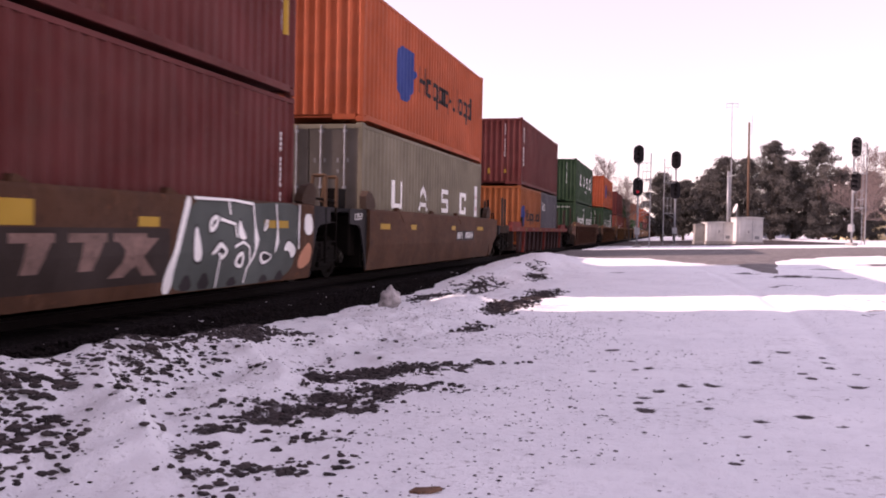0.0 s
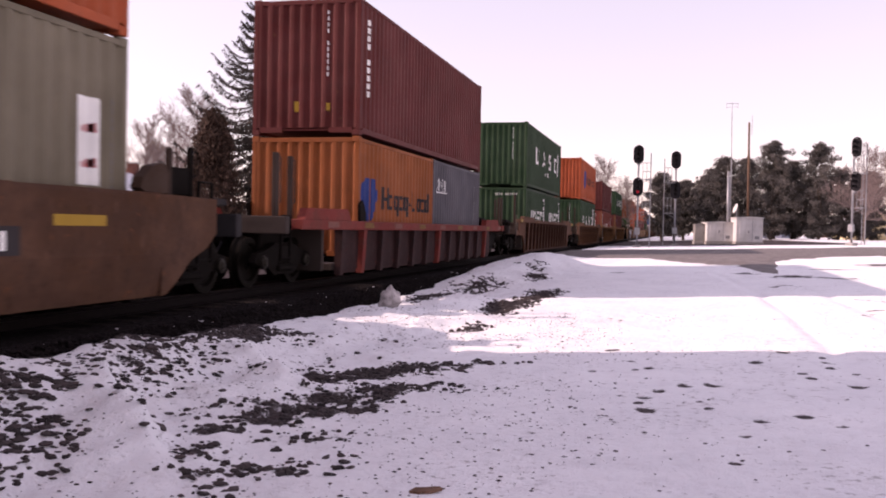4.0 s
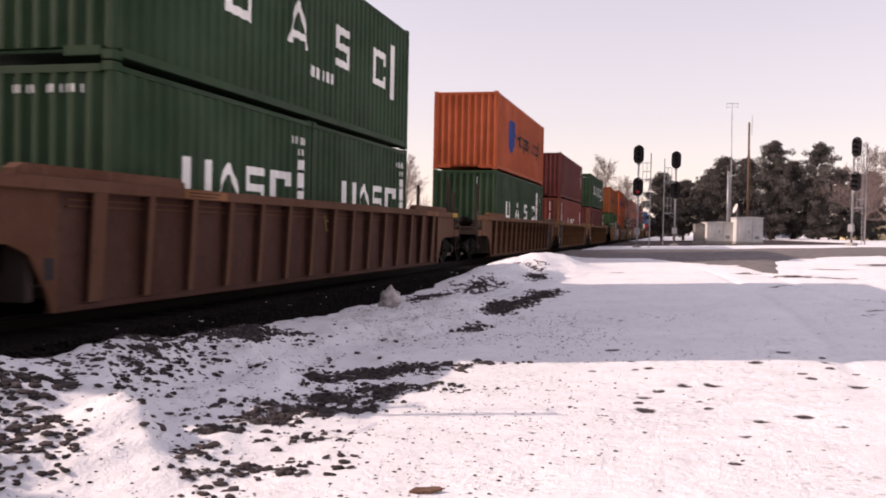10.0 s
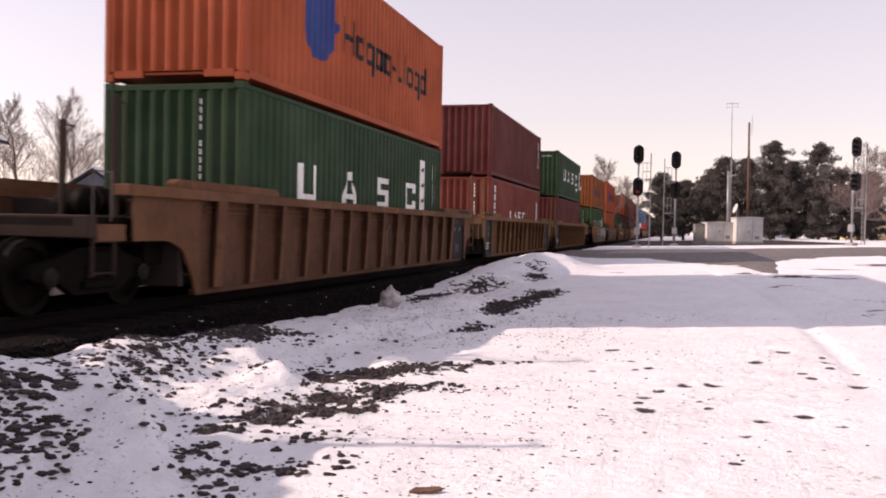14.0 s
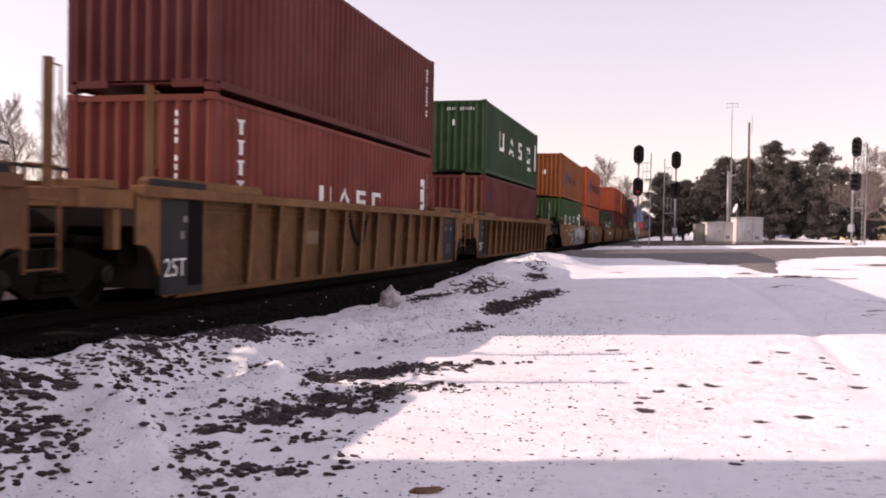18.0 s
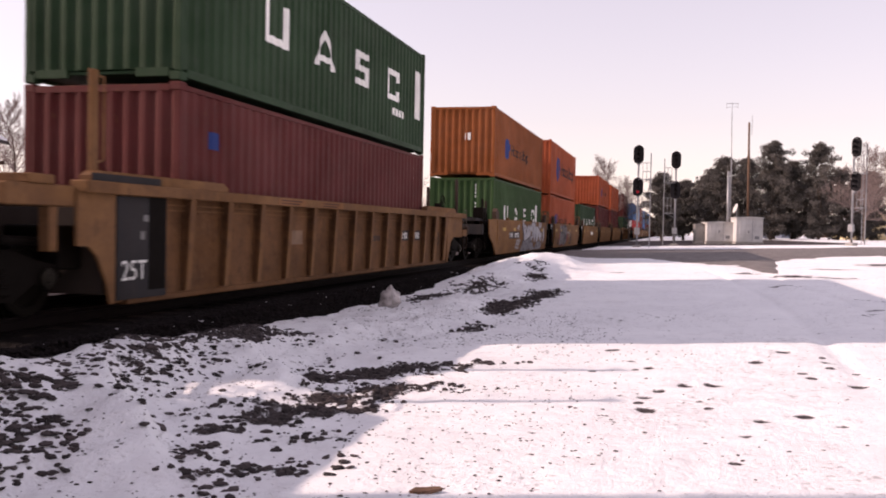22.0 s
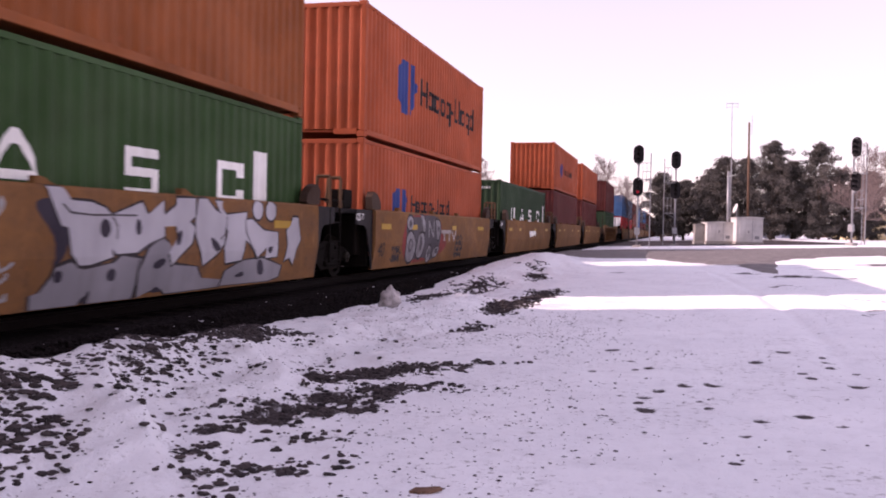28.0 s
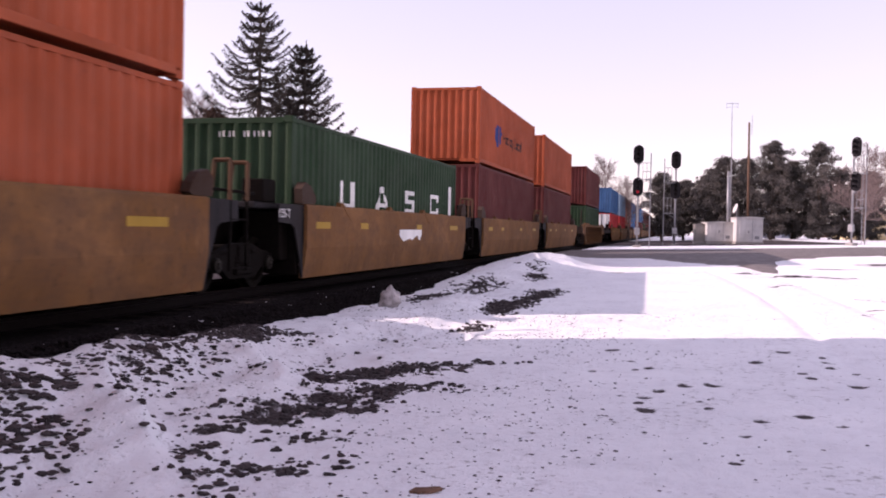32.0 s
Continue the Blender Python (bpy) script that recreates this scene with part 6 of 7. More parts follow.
WORN_WHITE = paint("worn_white_tag", (0.42, 0.38, 0.36), mottle=0.5, wear=0.5)
CHALK = paint("yellow_chalk", (0.34, 0.27, 0.07), wear=0.5)
WORN_RED = paint("worn_red_marking", (0.16, 0.04, 0.03), mottle=0.6, wear=0.6)
FADED = paint("faded_grey_lettering", (0.16, 0.155, 0.15), wear=0.4)
WORN_PINK = paint("worn_pinkish_lettering", (0.25, 0.15, 0.125), mottle=0.6, wear=0.6)


def rounded(poly, times=2):
    """Cuts the corners of an outline."""
    for _ in range(times):
        poly = [q for (a, b), (c, d) in zip(poly, poly[1:] + poly[:1]) for q in ((0.75 * a + 0.25 * c, 0.75 * b + 0.25 * d), (0.25 * a + 0.75 * c, 0.25 * b + 0.75 * d))]
    return poly


def film(name, poly, mat, car, label, lift):
    """A film of paint that follows the crease of a smooth car side; outline in (y, z)."""
    bm = bmesh.new()
    face = bm.faces.new([bm.verts.new((0, y, min(1.415, max(0.135, z)))) for y, z in poly])
    bmesh.ops.triangulate(bm, faces=[face])
    for crease in (0.66, 1.38):
        bmesh.ops.bisect_plane(bm, geom=bm.verts[:] + bm.edges[:] + bm.faces[:], plane_co=(0, 0, crease), plane_no=(0, 0, 1))
    for v in bm.verts:
        v.co.x = 1.485 - max(0.0, 0.66 - v.co.z) * 0.1604 + lift - max(0.0, v.co.z - 1.38) * 0.75
    bmesh.ops.recalc_face_normals(bm, faces=bm.faces)
    me = bpy.data.meshes.new(name)
    bm.to_mesh(me)
    bm.free()
    me.materials.append(mat)
    ob = new(name, me)
    ob.parent = car
    return tagged(ob, label=label)


def spray(car, shapes, mat, label, lift, soft=2):
    """Sprayed shapes on a car side: outlines in (y, z)."""
    for i, poly in enumerate(shapes):
        film("graffiti", rounded(poly, soft) if soft else poly, mat, car, label, lift + 0.0003 * i)


def line(pts, w):
    """Outline of a brush line through points."""
    left, right = [], []
    for i, (y, z) in enumerate(pts):
        (a, b), (c, d) = pts[max(0, i - 1)], pts[min(len(pts) - 1, i + 1)]
        ln = math.hypot(c - a, d - b)
        ny, nz = -(d - b) / ln * w / 2, (c - a) / ln * w / 2
        left.append((y + ny, z + nz))
        right.append((y - ny, z - nz))
    return left + right[::-1]


def grown(poly, by):
    cy, cz = sum(p[0] for p in poly) / len(poly), sum(p[1] for p in poly) / len(poly)
    out = []
    for y, z in poly:
        d = max(0.05, math.hypot(y - cy, z - cz))
        out.append((y + (y - cy) / d * by, z + (z - cz) / d * by))
    return out


def ring(cy, cz, ry, rz, n=14):
    return [(cy + ry * math.cos(2 * math.pi * i / n), cz + rz * math.sin(2 * math.pi * i / n)) for i in range(n)]


def scribble(car, y0, y1, z0, z1, mat, seed, label, rows=3, x=1.4868):
    """Thin looping tag lines."""
    rng = random.Random(seed)
    h = (z1 - z0) / rows
    for r in range(rows):
        n, loops, ph = 26, rng.uniform(2.5, 4.5), rng.uniform(0, 6)
        pts = []
        for i in range(n + 1):
            a = ph + 2 * math.pi * loops * i / n
            pts.append((y0 + (y1 - y0) * (i / n) + 0.07 * math.cos(a * 1.3), z1 - (r + 0.5) * h + 0.45 * h * math.sin(a) * rng.uniform(0.7, 1.2)))
        film("graffiti", line(pts, 0.04), mat, car, label, 0.0015 + 0.0006 * r)


def car_number(car, y0, y1, z0, z1, seed, x=1.4868):
    """Dark data panel with a row of white bars."""
    panel = on_side(car, y0, y1, z0, z1, MARK_DARK, "dark data panel", "number_panel", x)
    rng = random.Random(seed)
    p = (y1 - y0 - 0.2) / 12
    for i in range(12):
        if i in (4, 5):
            continue
        part("number_bar", Form().box(x + 0.003, x + 0.005, y0 + 0.1 + i * p, y0 + 0.1 + i * p + p * rng.uniform(0.3, 0.5), z0 + 0.05, z1 - 0.05), MARK_WHITE, panel, "white bar of the car number")


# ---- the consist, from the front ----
# pale tone for lit ribs and rim, darker tone for shaded plates
OCHRES = (OCHRE_PALE, OCHRE_PALE, OCHRE_SHADED)
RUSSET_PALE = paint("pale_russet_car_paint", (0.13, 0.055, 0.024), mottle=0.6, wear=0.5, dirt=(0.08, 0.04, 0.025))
RUSSET_SHADED = paint("russet_car_paint", (0.095, 0.038, 0.018), mottle=0.6, wear=0.55, dirt=(0.05, 0.026, 0.016), rust=(0.13, 0.05, 0.02))
RUSSETS = (RUSSET_PALE, RUSSET_PALE, RUSSET_SHADED)
Z = FLOOR


def stack(s, lower, upper=None):
    """lower and upper: (height, material, label, marks, options)."""
    h, mat, label, marks, opt = lower
    container(s, Z, FT40, h, mat, label, marks, **opt)
    if upper:
        h2, mat2, label2, marks2, opt2 = upper
        container(s, Z + h + 0.02, FT40, h2, mat2, label2, marks2, **opt2)


def panel_marks(y, z):
    """Small red marks on a white panel, a code beside it and a sticker."""
    return [([[(y + 0.05, y + 0.34, z + dz, z + dz, z + dz + 0.06, z + dz + 0.12)] for dz in (0.0, 0.4)], RED, "small red mark on the panel"),
            (fine_bars(y + 0.62, z + 0.75, 12, 0.07, 0.1, 0.05, True), FADED, "small faded code bars")]


bottom_marks = lambda: [(four_shapes(2.2, 2.32, 1.14, 1.8), MARK_WHITE, "row of large white painted shapes"), ([rect(11.25, 11.7, 1.1, 2.1)], MARK_WHITE, "white upright panel")] + panel_marks(11.25, 1.3)
green_marks = lambda: [(four_shapes(2.2, 2.2, 1.14, 1.8), MARK_WHITE, "row of large white painted shapes"), ([rect(10.11, 10.5, 1.1, 2.45)], MARK_WHITE, "white upright panel"),
                       ([[(10.16, 10.44, z, z, z + 0.06, z + 0.12)] for z in (1.35, 1.75, 2.15)], RED, "small red mark on the panel"),
                       (fine_bars(11.3, 2.3, 12, 0.07, 0.1, 0.05, True), MARK_WHITE, "small white code bars"), (fine_bars(11.6, 2.3, 9, 0.07, 0.1, 0.05, True), MARK_WHITE, "small white code bars")]
upper_marks = lambda h: [(four_shapes(2.8, 2.25, 1.22, 2.0, 0.85), MARK_WHITE, "row of large white painted shapes"), ([rect(10.72, 11.02, 1.05, 2.3)], MARK_WHITE, "white upright panel"),
                         (fine_bars(6.0, 0.8, 9, 0.2, 0.13, 0.08), MARK_WHITE, "small white code bars")]

# passed unit and the pair of brown units
smooth_car(-13.1, -0.35, 12.55, BROWN_UNIT, "rust-brown smooth-sided well car unit", near_truck=True)
stack(-13.1, (LOW, MAROON, "maroon corrugated container in the well", [], {}), (LOW, MAROON, "maroon corrugated container on top", [], {}))

c0 = smooth_car(2.63, -0.35, 12.5, BROWN_UNIT, "rust-brown well car unit covered with grey-green graffiti", near_truck=True, flaps=False)
stack(2.63, (HIGH, MAROON, "dull maroon corrugated container set low in the well", [(fine_bars(11.7, 2.2, 16, 0.06, 0.085, 0.05, True), MARK_WHITE, "small white code bars")], {}),
      (HIGH, MAROON, "dull maroon corrugated container stacked on top", [([rect(11.75, 11.95, 1.0, 1.6)], YELLOW, "yellow sticker"), (fine_bars(11.6, 2.4, 16, 0.06, 0.09, 0.05, True), MARK_WHITE, "small white code bars")], {}))
film("painted_panel", [(4.2, 0.3), (7.75, 0.3), (7.75, 0.98), (4.2, 0.98)], CAR_DARK, c0, "dark faded emblem panel", 0.0015)
for y in (4.85, 5.75, 6.55):
    film("painted_emblem", [(y, 0.92), (y + 0.68, 0.92), (y + 0.68, 0.82), (y + 0.46, 0.82), (y + 0.44, 0.5), (y + 0.18, 0.5), (y + 0.26, 0.82), (y, 0.82)], WORN_PINK, c0, "faded pale emblem block", 0.003)
film("painted_emblem", [(6.5, 0.4), (6.8, 0.4), (7.5, 0.86), (7.15, 0.86)], WORN_PINK, c0, "faded pale emblem stroke", 0.0036)
film("painted_emblem", [(7.2, 0.4), (7.5, 0.4), (6.85, 0.86), (6.6, 0.86)], WORN_PINK, c0, "faded pale emblem stroke", 0.0042)
on_side(c0, 4.2, 5.2, 1.0, 1.26, YELLOW, "broad faded yellow panel", "reflector", 1.488)
TEAL = "grey-green graffiti letters"
spray(c0, [[(8.3, 1.4), (9.4, 1.41), (10.1, 1.36), (10.9, 1.41), (11.8, 1.41), (11.85, 1.25), (11.75, 0.95), (11.8, 0.65), (11.6, 0.2), (10.5, 0.14), (9.05, 0.14), (7.95, 0.14), (7.9, 0.35), (7.95, 0.6), (8.1, 0.95)]], SPRAY_TEAL, TEAL, 0.0016)
spray(c0, [[(8.15, 1.41), (8.3, 1.4), (8.1, 0.95), (7.92, 0.53), (7.9, 0.14), (7.68, 0.14), (7.7, 0.4), (7.9, 0.78), (8.05, 1.15)]], MARK_WHITE, "white edge of the graffiti", 0.0026, 1)
holes = [[(8.4, 1.04), (8.48, 0.93), (8.6, 0.56), (8.45, 0.52), (8.34, 0.61), (8.35, 0.87)], [(8.74, 0.92), (8.77, 1.12), (9.0, 1.2), (9.03, 1.07), (8.92, 0.95)],
         [(9.1, 0.82), (9.32, 0.67), (9.24, 0.57), (9.12, 0.53), (9.02, 0.65), (8.78, 0.6), (8.96, 0.73)], [(9.64, 1.16), (9.77, 0.99), (9.92, 0.81), (9.6, 0.84)], [(9.52, 0.44), (9.61, 0.62), (9.82, 0.67), (9.86, 0.38)],
         [(10.6, 1.2), (10.64, 1.0), (10.42, 0.92)], [(10.3, 0.67), (10.92, 0.56), (10.45, 0.38)], [(11.39, 0.82), (11.68, 0.69), (11.72, 0.56), (11.58, 0.48), (11.45, 0.63), (11.18, 0.63)]]
spray(c0, [grown(q, 0.04) for q in holes], MARK_DARK, "dark outline of the graffiti", 0.003)
spray(c0, holes, MARK_WHITE, "white shapes in the graffiti", 0.006)
spray(c0, [grown(q, -0.09) for q in holes[1:3] + holes[4:7]], MARK_DARK, "dark hollows in the graffiti", 0.009)
strokes = [[(9.29, 1.4), (9.36, 1.18)], [(10.08, 1.36), (10.16, 1.02), (10.28, 0.82), (10.14, 0.56), (9.96, 0.39), (9.92, 0.17)], [(10.9, 1.39), (10.95, 1.09), (11.0, 0.78), (10.88, 0.62)],
           [(9.5, 0.72), (9.77, 0.79), (9.95, 0.72), (10.03, 0.49)], [(9.09, 0.58), (9.06, 0.15)], [(11.84, 1.4), (11.8, 0.95), (11.82, 0.65)], [(8.34, 1.39), (9.42, 1.4), (10.08, 1.36)], [(9.05, 1.12), (9.5, 1.05), (9.56, 0.85)]]
spray(c0, [line(q, 0.08) for q in strokes], MARK_DARK, "dark outline of the graffiti", 0.0105, 0)
spray(c0, [line(q, 0.045) for q in strokes], MARK_WHITE, "white lines of the graffiti", 0.0132, 0)
spray(c0, [[(y, z), (y - 0.22, 0.15), (y + 0.22, 0.15)] for y, z in ((8.25, 0.43), (8.72, 0.44), (9.55, 0.32), (10.61, 0.3), (11.2, 0.36))], MARK_DARK, "dark flames under the graffiti", 0.0032, 1)
spray(c0, [[(12.05, 0.66), (12.3, 0.78), (12.45, 0.6), (12.4, 0.37), (11.97, 0.28), (11.87, 0.47)]], SPRAY_FLESH, "salmon graffiti shape", 0.0016)
spray(c0, [[(12.08, 1.26), (12.44, 1.24), (12.46, 0.88), (12.08, 0.9)]], MARK_WHITE, "white graffiti shape", 0.0018, 1)

c1 = smooth_car(18.4, -0.2, 12.6, BROWN_UNIT, "rust-brown smooth-sided well car unit with yellow reflectors", far_free=True, near_truck=True)
stack(18.4, (HIGH, GREY, "weathered grey container with large white shapes", bottom_marks(), {"doors": True, "end_mat": GREY_DOOR, "end_marks": [([(-1.0, 1.72, 0.36, 0.34)], MARK_WHITE, "white placard on the door"), ([(-0.97, 1.95, 0.3, 0.04), (-0.97, 1.8, 0.3, 0.03)], RED, "red line on the placard"),
      ([(0.12 + 0.075 * i, 2.05, 0.045, 0.09) for i in range(12) if i not in (4, 11)] + [(0.5 + 0.075 * i, 1.82, 0.045, 0.08) for i in range(4)], FADED, "pale code bars")]}),
      (HIGH, ORANGE, "bright orange container with blue emblem", blue_name(HIGH, 4.3, 10.6, 1.05, 1.95, 1.45), {}))
car_number(c1, 7.66, 10.0, 0.7, 0.99, 2)
lettered(c1, "125-T", -0.95, 1.18, 0.15, MARK_WHITE, 1.412)

# red car
rc = red_car(38.95, -3.6, 15.6, "red well car with dark side panels")
container(38.95, Z, FT20, LOW, AMBER, "faded orange half-length container with blue emblem", blue_name(LOW, 1.68, 5.75, 0.95, 1.6, 0.95), )
container(38.95 + FT20 + 0.07, Z, FT20, LOW, SLATE, "slate grey half-length container with pale scuffs",
          [([[(0.35, 0.62, 1.72, 2.02, 1.76, 2.06)], [rect(0.62, 0.65, 1.72, 2.08)], [rect(0.8, 0.83, 1.7, 2.1)], [(0.83, 0.98, 2.05, 1.72, 2.09, 1.76)], [rect(0.98, 1.01, 1.7, 2.1)], [rect(1.2, 1.23, 1.72, 2.05)], [rect(1.42, 1.45, 1.72, 2.05)], [rect(0.35, 1.6, 1.68, 1.71)]], MARK_WHITE, "thin white scrawl"), (fine_bars(5.2, 2.0, 15, 0.07, 0.1, 0.06, True), MARK_WHITE, "small white code bars")])
container(38.95, Z + LOW + 0.02, FT40, HIGH, MAROON, "maroon container on top with white upright bars",
          [(fine_bars(0.5, 2.4, 10, 0.12, 0.17, 0.14, True), MARK_WHITE, "white upright bars")], end_marks=end_code(HIGH, 0.45) + [([(-0.35, 0.5, 0.18, 0.22), (0.4, 0.52, 0.14, 0.16)], YELLOW, "yellow stickers")])

# brown ribbed cars
r3 = ribbed_car(61.18, -3.0, 16.6, "brown ribbed well car with a pale rim", rib0=0.46, pitch=1.04)
for k in (0, 1):
    container(61.18 + k * (FT20 + 0.07), Z, FT20, LOW, GREEN, "green half-length container with white shapes",
              [(four_shapes(1.65, 0.92, 0.93, 1.6, 0.78), MARK_WHITE, "white painted shapes"), ([rect(5.5, 5.8, 0.9, 1.85)], MARK_WHITE, "white upright panel"), ([[rect(5.54, 5.76, 1.62, 1.68)], [rect(5.54, 5.76, 1.3, 1.36)]], MARK_DARK, "dark mark on the panel"),
               (fine_bars(5.22, 2.12, 8, 0.13, 0.085, 0.045), MARK_WHITE, "small white code bars"), (fine_bars(5.5, 1.93, 3, 0.11, 0.085, 0.045), MARK_WHITE, "small white code bars")], end_marks=end_row(LOW) if k == 0 else ())
container(61.18, Z + LOW + 0.02, FT40, HIGH, GREEN, "dark green container with large white shapes", upper_marks(HIGH), end_marks=end_code(HIGH, 0.55))

r4 = ribbed_car(85.01, -3.4, 15.5, "brown ribbed well car unit at the head of three", far_free=False, tones=RUSSETS, gap=(0, 0.7))
stack(85.01, (HIGH, GREEN, "green container set low with white shapes", green_marks(), {"end_marks": end_code(HIGH, 0.45)}),
      (HIGH, ORANGE, "bright orange container with blue emblem", blue_name(HIGH, 4.3, 10.6, 1.05, 1.95, 1.45), {}))

r5 = ribbed_car(104.45, -3.1, 15.3, "brown ribbed well car unit in the middle of three", near_free=False, far_free=False, near_truck=False, gap=(0, 0.64), rib0=1.18, pitch=1.008, tones=OCHRES, bay=(7, 0.37))
stack(104.45, (LOW, OXIDE, "oxide red container with small white shapes", [(four_shapes(4.15, 1.02, 0.97, 1.45, 0.62), MARK_WHITE, "white painted shapes"), ([rect(11.11, 11.5, 0.85, 1.96)], MARK_WHITE, "white upright panel"),
      ([[rect(0.82, 0.98, 2.25 - 0.31 * i, 2.29 - 0.31 * i), rect(0.87, 0.93, 2.06 - 0.31 * i, 2.25 - 0.31 * i)] for i in range(4)], MARK_WHITE, "small white upright shapes")] + panel_marks(11.13, 1.3), {"end_marks": end_code(LOW, 0.6)}),
      (LOW, MAROON, "maroon container stacked on top", [(fine_bars(11.5, 2.2, 14, 0.06, 0.09, 0.05, True), MARK_WHITE, "small white code bars")], {}))

r6 = ribbed_car(123.75, -3.3, 16.2, "brown ribbed well car unit at the tail of three", near_free=False, near_truck=False, rib0=1.0, pitch=1.07, tones=OCHRES)
stack(123.75, (LOW, MAROON, "maroon container with a small blue sticker", [([rect(0.85, 1.15, 1.75, 2.0)], MARK_BLUE, "blue sticker"), (fine_bars(11.4, 2.2, 14, 0.06, 0.09, 0.05, True), MARK_WHITE, "small white code bars")], {}),
      (LOW, GREEN, "dark green container with large white shapes", [(four_shapes(2.6, 2.15, 1.05, 1.75, 0.95), MARK_WHITE, "row of large white painted shapes"), ([rect(11.3, 11.8, 0.85, 2.05)], MARK_WHITE, "white upright panel"),
      (fine_bars(9.4, 0.72, 8, 0.16, 0.13, 0.08), MARK_WHITE, "small white code bars")], {"end_marks": end_row(LOW) + [([(0.0, 1.7, 0.16, 0.2)], MARK_WHITE, "white sticker")]}))
brake_wheel(r6, 0.9, 15.6, 1.75)
for car, y in ((r5, 13.1), (r4, 13.3)):
    on_side(car, y, y + 1.24, 0.12, 1.34, END_GREY, "dark grey data plate", "data_plate", 1.335)
    f = Form()
    for i in range(4):
        f.box(1.3395, 1.342, y + 0.3, y + 0.8, 0.36 + 0.07 * i, 0.375 + 0.07 * i)
    f.box(1.3395, 1.342, y + 0.2, y + 0.3, 0.98, 1.08)
    f.box(1.3395, 1.342, y + 0.75, y + 0.9, 0.98, 1.08)
    part("data_text", f, FADED, car, "pale bars of unreadable data")
for pts in ([(9.9, 0.3), (9.88, 0.9), (10.08, 1.12), (10.3, 0.95), (10.38, 0.5), (10.3, 0.35)], [(10.95, 0.95), (11.1, 1.15), (11.3, 1.1), (11.45, 0.8), (11.6, 0.42), (11.78, 0.33)], [(9.55, 0.5), (9.75, 0.55), (9.7, 0.4), (9.85, 0.36)],
            [(7.0, 0.4), (6.95, 0.9), (7.2, 1.1), (7.4, 0.7), (7.3, 0.4)], [(8.3, 1.1), (8.1, 0.8), (8.45, 0.6), (8.2, 0.35)]):
    part("graffiti", Form().prism(line(pts, 0.025), "x", 1.331, 1.3325), FADED, r4, "faint pale sprayed line")
lettered(r5, "53", 12.38, 0.62, 0.34, MARK_DARK, 1.337)
lettered(r5, "20", 12.1, 1.02, 0.11, MARK_DARK, 1.478)
lettered(r5, "40", 12.1, 0.82, 0.11, MARK_DARK, 1.468)
lettered(r6, "53", 13.05, 0.6, 0.36, MARK_DARK, 1.337)
car_number(r6, 9.83, 10.55, 0.73, 0.98, 5, 1.3315)
car_number(r6, 10.72, 11.6, 0.73, 0.98, 6, 1.3315)
for k in range(6):
    on_side(r6, 7.74 + 0.1 * k, 7.8 + 0.1 * k, 0.74, 0.86, MARK_DARK, "small dark bar of worn lettering", "lettering_bar", 1.3305, 0.002)
for car in (r5, r6):
    plate = part("data_plate", Form().prism([(-1.66, 1.35), (-0.6, 1.35), (-0.6, 0.13), (-1.66, 0.13)], "x", 1.335, 1.404), END_GREY, car, "dark grey data plate")
    part("black_stripe", Form().box(1.404, 1.407, -1.0, -0.62, 0.22, 1.36), STEEL, plate)
    part("data_text", Form().box(1.404, 1.407, -1.12, -1.02, 1.06, 1.14).box(1.404, 1.407, -1.18, -1.1, 0.84, 0.94), FADED, plate, "pale bars of unreadable data")
    lettered(car, "25T", -1.58, 0.36, 0.25, MARK_WHITE, 1.406)
on_side(r3, -1.42, -1.27, 0.43, 0.66, END_GREY, "grey data decal", "decal", 1.402)
TAN_DECAL = paint("faded_tan_decal", (0.2, 0.12, 0.075), mottle=0.5, wear=0.5)
for car, y in ((r5, 3.2), (r6, 3.4)):
    on_side(car, y, y + 0.55, 0.72, 0.96, TAN_DECAL, "faded tan data decal", "decal", 1.335)

STENCIL = paint("orange_stencil_plate", (0.21, 0.088, 0.03), mottle=0.3, wear=0.4)
for car, spots in ((r5, (5.3, 7.9, 13.4)), (r6, (2.6, 4.4)), (r4, (6.2, 9.4)), (r3, (1.2, 13.2))):
    for y in spots:
        plate = on_side(car, y, y + 1.15, 1.375, 1.485, STENCIL, "faded orange stencil plate", "stencil_plate", 1.4905)
        part("data_text", Form().box(1.4937, 1.495, y + 0.1, y + 0.95, 1.44, 1.46).box(1.4937, 1.495, y + 0.1, y + 0.85, 1.395, 1.415), BROWN_PLATE, plate, "dark bars of unreadable data")
for pts in ([(6.5, 1.25), (6.62, 0.95), (6.8, 1.0), (6.72, 0.72), (6.9, 0.8), (6.85, 0.5), (6.98, 0.42)], [(6.6, 1.15), (6.82, 1.12), (6.7, 0.85), (6.95, 0.62)]):
    part("chalk_mark", Form().prism(line(pts, 0.03), "x", 1.331, 1.3325), CHALK, r3, "yellow chalk scrawl")
part("strap", Form().path([(1.35, 5.35, 1.3), (1.36, 5.6, 0.86), (1.36, 5.85, 0.68), (1.36, 6.15, 0.72), (1.35, 6.45, 1.3)], 0.035), BLACK, r5, "slack black strap hanging in a bay")
for y, w in ((8.15, 0.22), (8.5, 0.2)):
    on_side(r5, y, y + w, 0.7, 1.02, WORN_RED, "faint red faded block", "faded_marking", 1.3305, 0.002)

